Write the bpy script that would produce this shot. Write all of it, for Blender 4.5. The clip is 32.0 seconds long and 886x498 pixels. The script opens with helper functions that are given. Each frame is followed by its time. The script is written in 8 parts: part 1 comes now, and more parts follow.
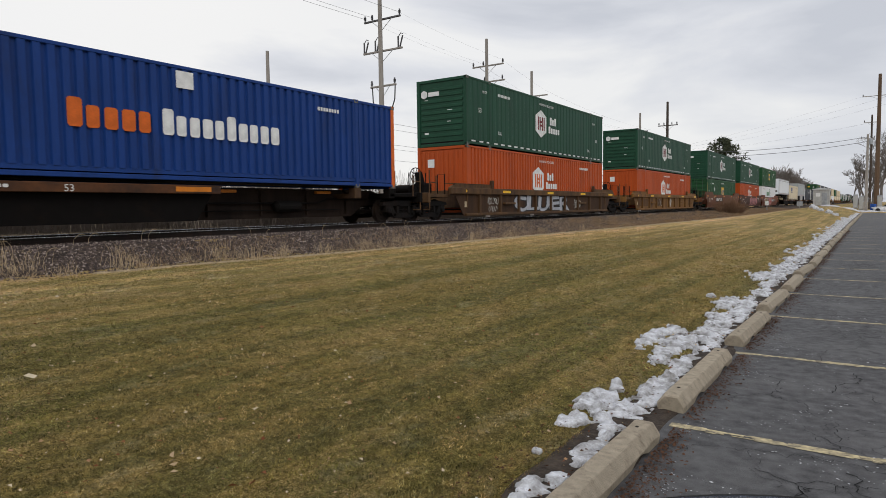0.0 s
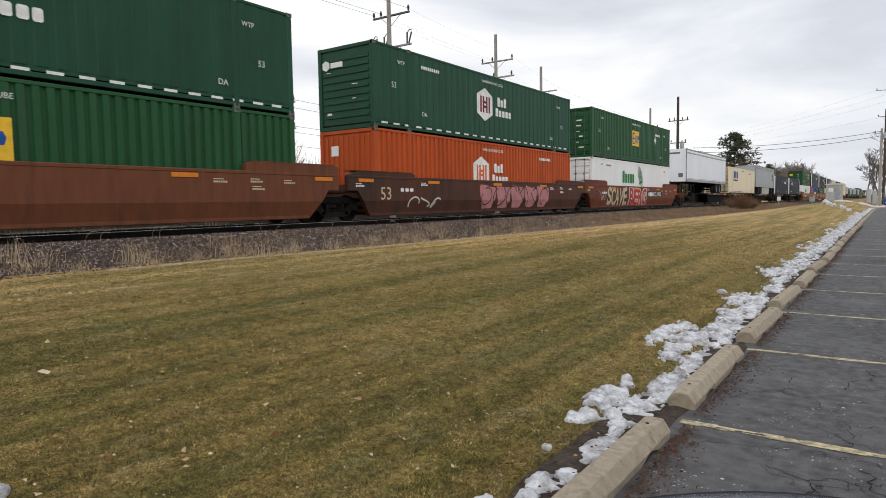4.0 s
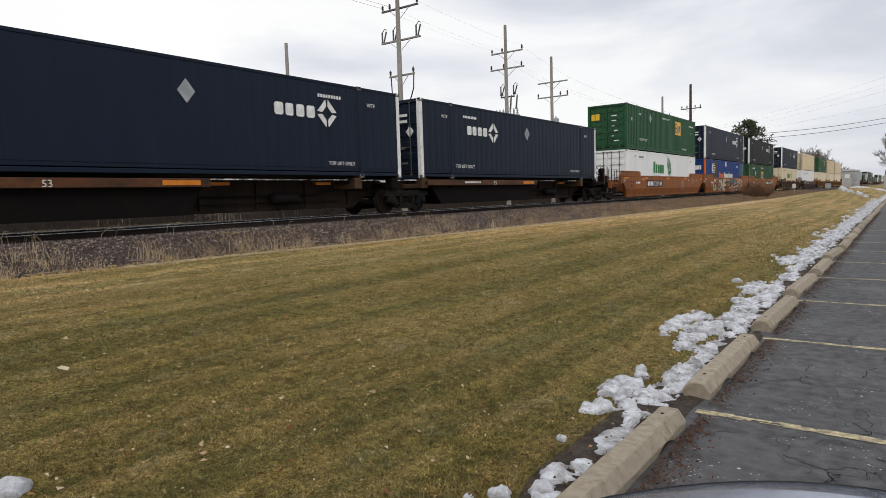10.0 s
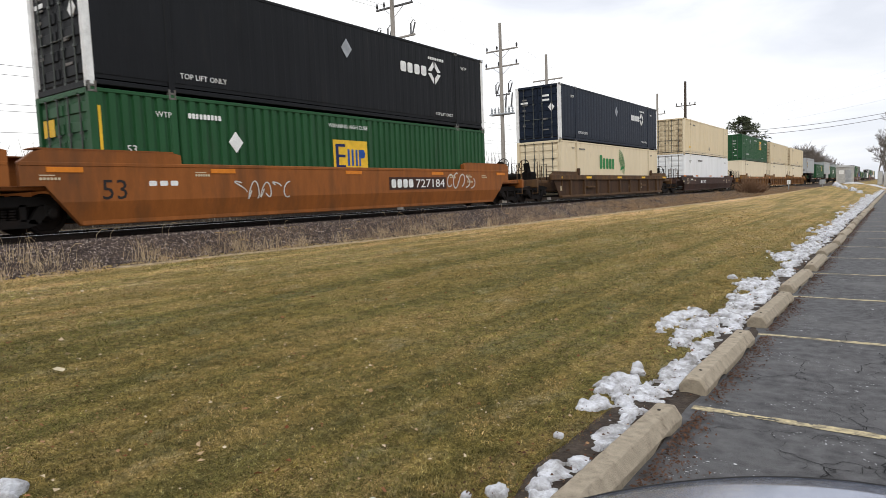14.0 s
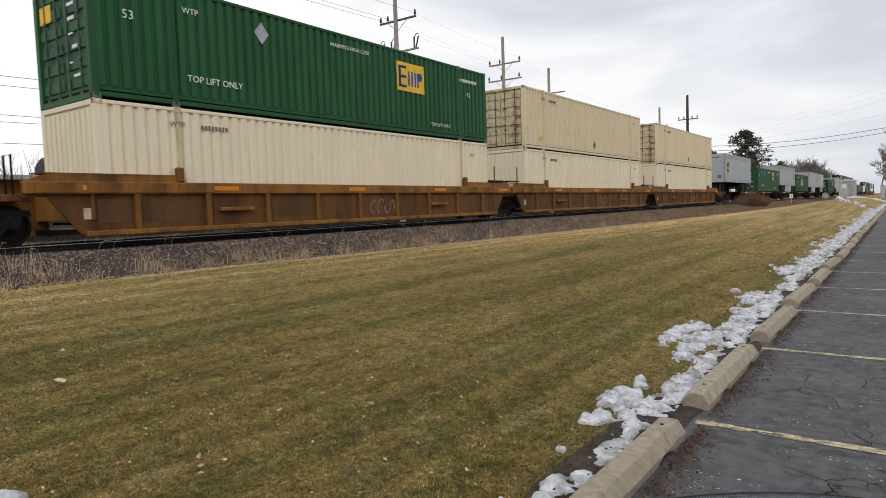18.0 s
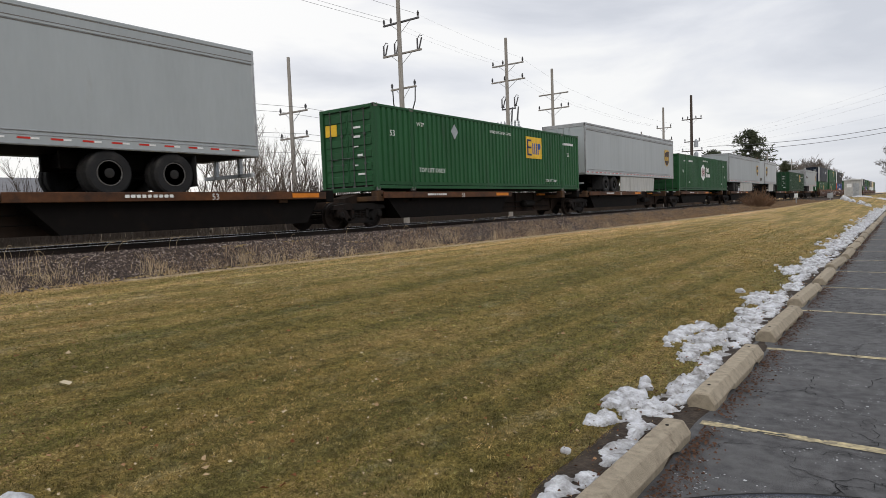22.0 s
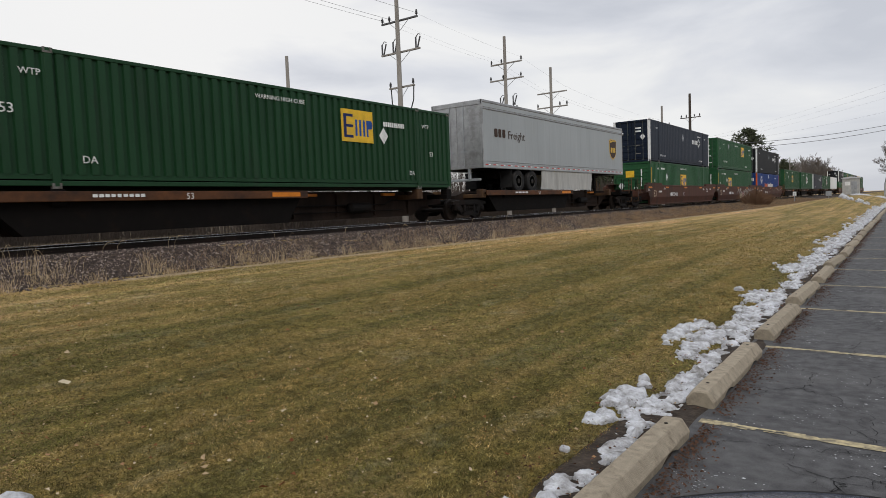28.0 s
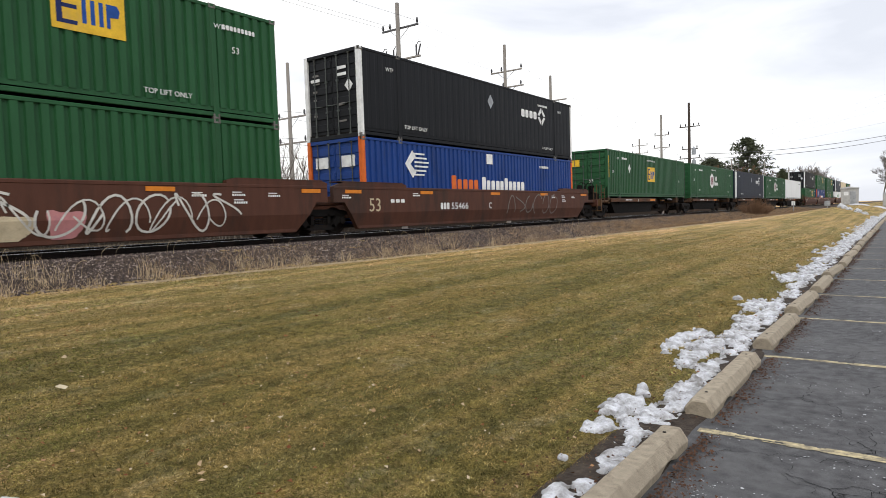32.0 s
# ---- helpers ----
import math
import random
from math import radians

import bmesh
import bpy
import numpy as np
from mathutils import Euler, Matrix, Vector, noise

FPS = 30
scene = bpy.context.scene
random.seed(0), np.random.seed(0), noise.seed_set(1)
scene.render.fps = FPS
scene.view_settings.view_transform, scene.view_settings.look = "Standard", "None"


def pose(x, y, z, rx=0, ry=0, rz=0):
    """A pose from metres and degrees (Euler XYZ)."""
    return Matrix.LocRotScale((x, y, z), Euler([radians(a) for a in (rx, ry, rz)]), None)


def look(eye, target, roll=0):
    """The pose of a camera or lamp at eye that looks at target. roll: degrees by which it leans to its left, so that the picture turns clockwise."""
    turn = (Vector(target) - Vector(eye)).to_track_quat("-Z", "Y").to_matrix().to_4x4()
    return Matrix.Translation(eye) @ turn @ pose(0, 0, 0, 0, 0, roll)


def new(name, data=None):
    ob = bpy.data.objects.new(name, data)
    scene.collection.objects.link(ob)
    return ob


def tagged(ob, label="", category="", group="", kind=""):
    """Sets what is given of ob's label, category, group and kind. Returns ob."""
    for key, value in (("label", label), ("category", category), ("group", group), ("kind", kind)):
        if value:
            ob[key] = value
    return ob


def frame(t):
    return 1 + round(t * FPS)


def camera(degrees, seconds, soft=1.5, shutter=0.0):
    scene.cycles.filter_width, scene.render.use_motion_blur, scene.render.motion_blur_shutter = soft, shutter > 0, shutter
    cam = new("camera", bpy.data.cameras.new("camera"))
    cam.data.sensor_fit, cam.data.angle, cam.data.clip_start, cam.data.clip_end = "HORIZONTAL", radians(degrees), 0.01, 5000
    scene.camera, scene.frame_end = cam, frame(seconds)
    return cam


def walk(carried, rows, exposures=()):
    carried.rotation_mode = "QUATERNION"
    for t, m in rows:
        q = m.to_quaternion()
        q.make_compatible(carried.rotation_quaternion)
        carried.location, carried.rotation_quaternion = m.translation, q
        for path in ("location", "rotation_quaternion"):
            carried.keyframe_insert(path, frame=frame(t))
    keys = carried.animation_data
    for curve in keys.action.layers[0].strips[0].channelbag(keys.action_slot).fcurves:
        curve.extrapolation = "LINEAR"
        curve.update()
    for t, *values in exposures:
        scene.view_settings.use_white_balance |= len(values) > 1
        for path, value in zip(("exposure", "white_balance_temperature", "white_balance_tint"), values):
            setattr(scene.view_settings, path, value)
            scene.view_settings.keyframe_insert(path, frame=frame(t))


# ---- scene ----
# The camera: held by hand above a parked car's windscreen, turning a little.
EYE = (15.53, 0.0, 1.65)
TURNS = [
    (0, 34.16, -3.77, -0.74), (0.5, 34.33, -3.70, -0.73), (1, 34.54, -3.78, -0.74), (1.5, 34.60, -3.77, -0.75),
    (2, 34.66, -3.71, -0.85), (2.5, 34.66, -3.76, -0.75), (3, 34.70, -3.75, -0.94), (3.5, 34.86, -3.91, -0.88),
    (5.5, 35.32, -4.39, -1.15), (6, 35.34, -4.41, -1.08), (6.5, 35.43, -4.42, -1.01), (7, 36.48, -4.52, -0.83),
    (7.5, 36.71, -4.66, -1.43), (8, 36.73, -4.76, -1.56), (8.5, 36.50, -4.72, -1.69), (9, 36.38, -4.73, -1.79),
    (9.5, 36.33, -4.79, -1.77), (10, 36.12, -4.73, -1.78), (10.5, 36.23, -4.75, -1.87), (11, 36.34, -4.75, -1.83),
    (11.5, 36.43, -4.76, -1.79), (12, 36.53, -4.83, -1.85), (12.5, 36.58, -4.87, -2.00), (13, 36.67, -4.89, -2.08),
    (13.5, 36.67, -4.88, -1.86), (14, 35.77, -4.89, -2.12), (14.5, 35.41, -4.84, -2.25), (16.5, 35.32, -4.14, -2.06),
    (17, 35.57, -3.99, -1.95), (17.5, 35.80, -3.89, -1.95), (18, 35.94, -3.77, -1.89), (18.5, 36.12, -3.61, -1.99),
    (19, 36.23, -3.64, -2.18), (19.5, 36.29, -3.70, -2.19), (20, 36.35, -3.75, -2.14), (20.5, 36.33, -3.72, -2.04),
    (21, 36.28, -3.65, -2.06), (21.5, 36.31, -3.59, -2.11), (22, 36.29, -3.65, -2.14), (22.5, 36.33, -3.75, -2.12),
    (23, 36.33, -3.76, -2.07), (23.5, 36.35, -3.68, -2.10), (24, 36.40, -3.67, -2.19), (24.5, 36.51, -3.71, -2.03),
    (25, 36.52, -3.76, -2.09), (25.5, 36.56, -3.83, -2.10), (27.5, 36.19, -3.75, -2.25), (28, 36.19, -3.77, -2.23),
    (28.5, 36.15, -3.70, -2.14), (29, 36.16, -3.64, -2.06), (29.5, 36.17, -3.54, -2.11), (30, 36.17, -3.52, -2.25),
    (30.5, 36.15, -3.52, -2.02), (31, 36.15, -3.41, -2.02), (31.5, 36.14, -3.20, -1.94), (32, 36.08, -3.13, -1.84),
]


def aim(yaw, pitch, roll):
    """A camera pose at EYE; yaw is counted from the track's direction towards the train."""
    a, b = radians(yaw), radians(pitch)
    way = Vector((-math.sin(a) * math.cos(b), math.cos(a) * math.cos(b), math.sin(b)))
    return look(EYE, Vector(EYE) + way * 10, roll)


cam = camera(69.93, 32.0, soft=0.8, shutter=0.05)
walk(cam, [(t, aim(a, b, c)) for t, a, b, c in TURNS], exposures=[(0, -0.06), (1, 0.18), (2, 0.2), (3, 0.18), (6, 0.23), (7, 0.07), (8, 0.02), (10, 0.1), (11, 0.18), (12, 0.2), (13, 0.4), (14, 0.44), (17, 0.22), (18, 0.12), (20, 0.15), (22, 0.08), (23, 0.1), (25, 0.12), (28, -0.06), (29, 0.16), (30, 0.18), (31, 0.4), (32, 0.46)])

# ---- sky and sun: a closed overcast sky, brightest low behind the train ----
world = bpy.data.worlds.new("sky")
scene.world = world
world.use_nodes = True
wn, wl = world.node_tree.nodes, world.node_tree.links
wn.clear()
w_out = wn.new("ShaderNodeOutputWorld")
w_sky = wn.new("ShaderNodeTexSky")
w_sky.sky_type, w_sky.sun_disc = "NISHITA", False
w_sky.sun_elevation, w_sky.sun_rotation = radians(32), radians(-60)
w_bg1 = wn.new("ShaderNodeBackground")
w_bg1.inputs[1].default_value = 0.08
w_bg2 = wn.new("ShaderNodeBackground")
w_tc = wn.new("ShaderNodeTexCoord")
w_map = wn.new("ShaderNodeMapping")
w_map.inputs["Scale"].default_value = (1.0, 1.0, 3.6)
w_map.inputs["Location"].default_value = (1.9, 0.7, 0.35)
w_n = wn.new("ShaderNodeTexNoise")
w_n.inputs["Scale"].default_value, w_n.inputs["Detail"].default_value = 2.1, 7.0
w_n.inputs["Roughness"].default_value, w_n.inputs["Distortion"].default_value = 0.52, 0.35
w_r = wn.new("ShaderNodeValToRGB")
w_r.color_ramp.elements[0].position, w_r.color_ramp.elements[0].color = 0.36, (0.68, 0.705, 0.77, 1)
w_r.color_ramp.elements[1].position, w_r.color_ramp.elements[1].color = 0.60, (1.0, 1.0, 1.0, 1)
w_r.color_ramp.elements.new(0.47).color = (0.82, 0.838, 0.89, 1)
w_mix = wn.new("ShaderNodeMixShader")
w_mix.inputs[0].default_value = 0.93
wl.new(w_tc.outputs["Generated"], w_map.inputs[0])
wl.new(w_map.outputs[0], w_n.inputs["Vector"])
w_sep = wn.new("ShaderNodeSeparateXYZ")
w_side = wn.new("ShaderNodeMath")
w_side.operation = "MULTIPLY_ADD"
w_side.inputs[1].default_value = -0.36
w_sum = wn.new("ShaderNodeMath")
w_sum.inputs[1].default_value = -0.125
wl.new(w_tc.outputs["Generated"], w_sep.inputs[0])
wl.new(w_sep.outputs[0], w_side.inputs[0])
w_calm = wn.new("ShaderNodeMath")
w_calm.operation = "MULTIPLY"
w_calm.inputs[1].default_value = 1.0
wl.new(w_n.outputs["Fac"], w_calm.inputs[0])
wl.new(w_calm.outputs[0], w_side.inputs[2])
wl.new(w_side.outputs[0], w_sum.inputs[0])
wl.new(w_sum.outputs[0], w_r.inputs[0])
wl.new(w_r.outputs[0], w_bg2.inputs[0])
# an overcast sky is brighter overhead than near the horizon
w_high = wn.new("ShaderNodeMapRange")
w_high.interpolation_type = "SMOOTHSTEP"
w_high.inputs["From Min"].default_value, w_high.inputs["From Max"].default_value = 0.28, 0.95
w_high.inputs["To Min"].default_value, w_high.inputs["To Max"].default_value = 0.92, 1.38
wl.new(w_sep.outputs[2], w_high.inputs["Value"])
wl.new(w_high.outputs[0], w_bg2.inputs[1])
wl.new(w_sky.outputs[0], w_bg1.inputs[0])
wl.new(w_bg1.outputs[0], w_mix.inputs[1])
wl.new(w_bg2.outputs[0], w_mix.inputs[2])
wl.new(w_mix.outputs[0], w_out.inputs[0])

sun = new("sun", bpy.data.lights.new("sun", "SUN"))
sun.data.energy, sun.data.angle, sun.data.color = 0.85, radians(25), (1.0, 0.92, 0.80)
sun.matrix_world = look((40, -25, 40), (0, 20, 0))


# ---- materials ----
def surface(name, col, rough=0.6, metal=0.0, var=0.18, scale=4.0, dirt=None, amount=0.0, dscale=0.8, bump=0.0, bscale=60.0,
            streak=False, rand=0.0, spec=0.22):
    """A painted or raw surface: base colour varied at two scales, dirt or rust in patches, fine relief."""
    m = bpy.data.materials.new(name)
    m.use_nodes = True
    n, l = m.node_tree.nodes, m.node_tree.links
    b = n["Principled BSDF"]
    b.inputs["Metallic"].default_value = metal
    b.inputs["Specular IOR Level"].default_value = spec
    tc = n.new("ShaderNodeTexCoord")
    mp = n.new("ShaderNodeMapping")
    mp.inputs["Scale"].default_value = (1, 1, 0.22) if streak else (1, 1, 1)
    l.new(tc.outputs["Object"], mp.inputs[0])
    big = n.new("ShaderNodeTexNoise")
    big.inputs["Scale"].default_value, big.inputs["Detail"].default_value = scale, 6
    fine = n.new("ShaderNodeTexNoise")
    fine.inputs["Scale"].default_value, fine.inputs["Detail"].default_value = scale * 9, 4
    add = n.new("ShaderNodeMath")
    add.operation = "MULTIPLY_ADD"
    add.inputs[1].default_value = 0.45
    l.new(mp.outputs[0], big.inputs["Vector"])
    l.new(mp.outputs[0], fine.inputs["Vector"])
    l.new(fine.outputs["Fac"], add.inputs[0])
    l.new(big.outputs["Fac"], add.inputs[2])
    ramp = n.new("ShaderNodeValToRGB")
    e = ramp.color_ramp.elements
    e[0].position, e[0].color = 0.45, (*[max(0, c * (1 - var)) for c in col], 1)
    e[1].position, e[1].color = 0.95, (*[min(1, c * (1 + var)) for c in col], 1)
    l.new(add.outputs[0], ramp.inputs[0])
    out = ramp.outputs[0]
    if rand:
        info = n.new("ShaderNodeObjectInfo")
        hsv = n.new("ShaderNodeHueSaturation")
        mr = n.new("ShaderNodeMapRange")
        mr.inputs["To Min"].default_value, mr.inputs["To Max"].default_value = 1 - rand, 1 + rand
        l.new(info.outputs["Random"], mr.inputs["Value"])
        l.new(mr.outputs[0], hsv.inputs["Value"])
        l.new(out, hsv.inputs["Color"])
        out = hsv.outputs[0]
    if dirt:
        dn = n.new("ShaderNodeTexNoise")
        dn.inputs["Scale"].default_value, dn.inputs["Detail"].default_value = dscale, 9
        dn.inputs["Roughness"].default_value = 0.68
        l.new(mp.outputs[0], dn.inputs["Vector"])
        dr = n.new("ShaderNodeValToRGB")
        dr.color_ramp.elements[0].position, dr.color_ramp.elements[1].position = 0.68 - 0.36 * amount, 0.80 - 0.2 * amount
        l.new(dn.outputs["Fac"], dr.inputs[0])
        mx = n.new("ShaderNodeMix")
        mx.data_type = "RGBA"
        mx.inputs["B"].default_value = (*dirt, 1)
        l.new(dr.outputs[0], mx.inputs["Factor"])
        l.new(out, mx.inputs["A"])
        out = mx.outputs["Result"]
    l.new(out, b.inputs["Base Color"])
    rr = n.new("ShaderNodeMapRange")
    rr.inputs["To Min"].default_value, rr.inputs["To Max"].default_value = max(0.02, rough - 0.12), min(1, rough + 0.12)
    l.new(fine.outputs["Fac"], rr.inputs["Value"])
    l.new(rr.outputs[0], b.inputs["Roughness"])
    if bump:
        bn = n.new("ShaderNodeTexNoise")
        bn.inputs["Scale"].default_value, bn.inputs["Detail"].default_value = bscale, 5
        l.new(tc.outputs["Object"], bn.inputs["Vector"])
        bp = n.new("ShaderNodeBump")
        bp.inputs["Strength"].default_value, bp.inputs["Distance"].default_value = bump, 0.02
        l.new(bn.outputs["Fac"], bp.inputs["Height"])
        l.new(bp.outputs[0], b.inputs["Normal"])
    return m


RUST = (0.10, 0.045, 0.022)
GRIME = (0.05, 0.045, 0.04)
M = {}
M["green"] = surface("green_paint", (0.018, 0.080, 0.030), 0.5, dirt=(0.03, 0.06, 0.035), amount=0.35, streak=True, scale=2.0, rand=0.12)
M["deepgreen"] = surface("deep_green_paint", (0.0105, 0.046, 0.018), 0.5, dirt=(0.02, 0.04, 0.024), amount=0.35, streak=True, scale=2.0)
M["pineboxgreen"] = surface("pine_green_paint", (0.013, 0.062, 0.034), 0.5, dirt=(0.03, 0.055, 0.04), amount=0.3, streak=True, scale=2.0, rand=0.1)
M["orange"] = surface("orange_paint", (0.43, 0.074, 0.013), 0.5, dirt=(0.32, 0.06, 0.02), amount=0.35, streak=True, scale=2.0)
M["blue"] = surface("blue_paint", (0.010, 0.044, 0.200), 0.5, dirt=(0.015, 0.03, 0.10), amount=0.4, streak=True, scale=2.0)
M["navy"] = surface("navy_paint", (0.0060, 0.0120, 0.0260), 0.5, dirt=(0.011, 0.014, 0.024), amount=0.3, streak=True, scale=2.0, rand=0.1, spec=0.18)
M["black"] = surface("faded_black_paint", (0.0105, 0.0115, 0.0135), 0.55, dirt=(0.020, 0.020, 0.020), amount=0.3, streak=True, scale=2.0, spec=0.15)
M["cream"] = surface("cream_paint", (0.70, 0.60, 0.42), 0.55, var=0.06, dirt=(0.50, 0.40, 0.25), amount=0.26, streak=True, scale=1.6, rand=0.06)
M["creamdirty"] = surface("rusty_cream_paint", (0.60, 0.50, 0.33), 0.6, dirt=(0.115, 0.06, 0.028), amount=0.62, streak=True, dscale=2.0)
M["palecream"] = surface("pale_cream_paint", (0.76, 0.68, 0.52), 0.55, var=0.06, dirt=(0.56, 0.46, 0.31), amount=0.26, streak=True, scale=1.6)
M["white"] = surface("white_paint", (0.80, 0.815, 0.82), 0.5, var=0.05, dirt=(0.62, 0.60, 0.54), amount=0.2, streak=True, scale=1.4)
M["trailer"] = surface("white_trailer_skin", (0.82, 0.86, 0.90), 0.42, var=0.06, dirt=(0.62, 0.62, 0.61), amount=0.12, streak=True, scale=1.2)
M["palegrey"] = surface("pale_grey_trailer_skin", (0.45, 0.475, 0.485), 0.42, var=0.06, dirt=(0.36, 0.36, 0.35), amount=0.2, streak=True, scale=1.2)
M["grey"] = surface("grey_trailer_skin", (0.36, 0.388, 0.40), 0.42, var=0.07, dirt=(0.29, 0.29, 0.28), amount=0.2, streak=True, scale=1.2, rand=0.05)
M["alu"] = surface("aluminium", (0.36, 0.365, 0.37), 0.42, metal=0.6, dirt=(0.17, 0.165, 0.155), amount=0.5)
M["skirt"] = surface("grey_white_skirt", (0.42, 0.42, 0.40), 0.5, dirt=(0.28, 0.275, 0.25), amount=0.4, streak=True)
M["rod"] = surface("dull_lock_rod", (0.075, 0.085, 0.08), 0.55, dirt=(0.05, 0.04, 0.03), amount=0.4)
# rusty brown of the ribbed cars, with the recess's shade mixed into it
M["darkpanel"] = surface("shaded_rusty_panel", (0.062, 0.032, 0.016), 0.75, dirt=(0.03, 0.017, 0.011), amount=0.6, streak=True, bump=0.15, dscale=1.3)
M["rustbrown"] = surface("oxide_brown_paint", (0.080, 0.032, 0.020), 0.65, dirt=(0.03, 0.022, 0.018), amount=0.5, streak=True, bump=0.15)
M["darkbrown"] = surface("dark_brown_paint", (0.052, 0.025, 0.018), 0.65, dirt=(0.02, 0.016, 0.014), amount=0.5, streak=True, bump=0.15)
M["redbrown"] = surface("red_brown_paint", (0.155, 0.040, 0.018), 0.6, dirt=(0.06, 0.028, 0.018), amount=0.45, streak=True, bump=0.12)
M["orangebrown"] = surface("weathered_yellow_orange_paint", (0.255, 0.085, 0.019), 0.6, dirt=(0.12, 0.05, 0.02), amount=0.5, streak=True, bump=0.12)
M["yellowbrown"] = surface("weathered_mustard_paint", (0.25, 0.112, 0.021), 0.65, dirt=(0.085, 0.036, 0.015), amount=0.66, streak=True, bump=0.15, dscale=1.2)
M["ochre"] = surface("weathered_ochre_paint", (0.20, 0.096, 0.024), 0.65, dirt=(0.075, 0.036, 0.016), amount=0.6, streak=True, bump=0.15, dscale=1.2)
M["panelbrown"] = surface("brown_number_panel", (0.105, 0.052, 0.020), 0.7, dirt=(0.05, 0.028, 0.014), amount=0.6, streak=True)
M["rimgrey"] = surface("grey_wheel_rim", (0.020, 0.019, 0.018), 0.6, dirt=(0.02, 0.018, 0.016), amount=0.5)
M["rimlip"] = surface("worn_rim_edge", (0.13, 0.125, 0.12), 0.55)
M["oldbrown"] = surface("grimy_ochre_brown_paint", (0.115, 0.062, 0.026), 0.7, dirt=(0.045, 0.025, 0.016), amount=0.7, streak=True, bump=0.15, dscale=1.4)
M["black_iron"] = surface("greasy_black_steel", (0.007, 0.006, 0.0055), 0.75, dirt=(0.016, 0.010, 0.007), amount=0.4, bump=0.2, spec=0.08)
M["steel"] = surface("cast_steel", (0.0095, 0.0085, 0.008), 0.7, dirt=(0.020, 0.012, 0.009), amount=0.45, bump=0.2, spec=0.12)
M["wheel"] = surface("wheel_steel", (0.014, 0.010, 0.008), 0.65, dirt=(0.04, 0.022, 0.013), amount=0.4, spec=0.15)
M["sillorange"] = surface("worn_orange_sill", (0.115, 0.046, 0.018), 0.65, dirt=(0.035, 0.02, 0.014), amount=0.85, dscale=1.3, bump=0.1)
M["foxbrown"] = surface("rusty_orange_brown_paint", (0.140, 0.050, 0.023), 0.6, dirt=(0.06, 0.03, 0.018), amount=0.45, streak=True, bump=0.12)
M["spinebrown"] = surface("grimy_brown_steel", (0.030, 0.020, 0.015), 0.75, dirt=(0.013, 0.010, 0.009), amount=0.55, streak=True, bump=0.2, spec=0.1)
M["casting"] = surface("worn_corner_casting", (0.15, 0.145, 0.135), 0.6, dirt=(0.05, 0.035, 0.025), amount=0.6, dscale=5)
M["spray_brick"] = surface("brick_red_spray_paint", (0.33, 0.085, 0.045), 0.6, dirt=(0.22, 0.07, 0.04), amount=0.4, dscale=3)
M["spray_slate"] = surface("slate_spray_paint", (0.17, 0.17, 0.165), 0.6, dirt=(0.05, 0.06, 0.075), amount=0.8, dscale=5)
# mustard paint with grime, darkened too for the shade between the ribs
M["mustardpanel"] = surface("shaded_grimy_mustard", (0.135, 0.058, 0.017), 0.7, dirt=(0.055, 0.026, 0.013), amount=0.66, streak=True, bump=0.15, dscale=1.2)
M["railtop"] = surface("polished_rail", (0.55, 0.55, 0.55), 0.25, metal=1.0, var=0.1)
M["railside"] = surface("rusty_rail", (0.018, 0.013, 0.011), 0.8, dirt=(0.04, 0.022, 0.014), amount=0.5)
M["tie"] = surface("creosoted_wood", (0.045, 0.035, 0.028), 0.9, dirt=(0.09, 0.07, 0.055), amount=0.4, bump=0.4, rand=0.2)
M["yellow"] = surface("yellow_decal", (0.74, 0.46, 0.035), 0.5, dirt=(0.55, 0.36, 0.08), amount=0.3)
M["reflector"] = surface("yellow_reflector", (0.85, 0.50, 0.02), 0.4)
M["orangeref"] = surface("orange_reflector", (0.62, 0.20, 0.02), 0.45)
M["decal"] = surface("white_decal", (0.74, 0.75, 0.74), 0.55, dirt=(0.42, 0.43, 0.42), amount=0.25, dscale=3)
M["decalgrey"] = surface("faded_stencil", (0.17, 0.16, 0.15), 0.7)
M["navydecal"] = surface("navy_decal", (0.012, 0.022, 0.10), 0.5)
M["bluedecal"] = surface("blue_decal", (0.014, 0.07, 0.30), 0.5)
M["greendecal"] = surface("green_decal", (0.018, 0.20, 0.05), 0.5)
M["maroon"] = surface("maroon_decal", (0.16, 0.012, 0.016), 0.5)
M["orangedecal"] = surface("orange_decal", (0.62, 0.13, 0.02), 0.5, dirt=(0.3, 0.07, 0.02), amount=0.3, dscale=3)
M["shieldbrown"] = surface("brown_decal", (0.045, 0.022, 0.012), 0.5)
M["shieldgold"] = surface("gold_decal", (0.62, 0.40, 0.06), 0.45)
M["red"] = surface("red_reflective_tape", (0.52, 0.03, 0.02), 0.4)
M["tyre"] = surface("tyre_rubber", (0.020, 0.020, 0.021), 0.85, dirt=(0.06, 0.055, 0.05), amount=0.4, bump=0.2)
M["patch"] = surface("olive_repair_patch", (0.075, 0.06, 0.035), 0.7, amount=0.3, dirt=(0.05, 0.04, 0.03))
M["teal"] = surface("faded_teal_patch", (0.03, 0.12, 0.16), 0.6)
M["spray_white"] = surface("white_spray_paint", (0.55, 0.54, 0.50), 0.6, dirt=(0.35, 0.3, 0.25), amount=0.3, dscale=3)
M["spray_cream"] = surface("cream_spray_paint", (0.52, 0.44, 0.30), 0.6, dirt=(0.3, 0.22, 0.14), amount=0.4, dscale=3)
M["spray_black"] = surface("black_spray_paint", (0.02, 0.018, 0.018), 0.6)
M["spray_red"] = surface("red_spray_paint", (0.42, 0.03, 0.025), 0.6, dirt=(0.5, 0.3, 0.25), amount=0.3, dscale=3)
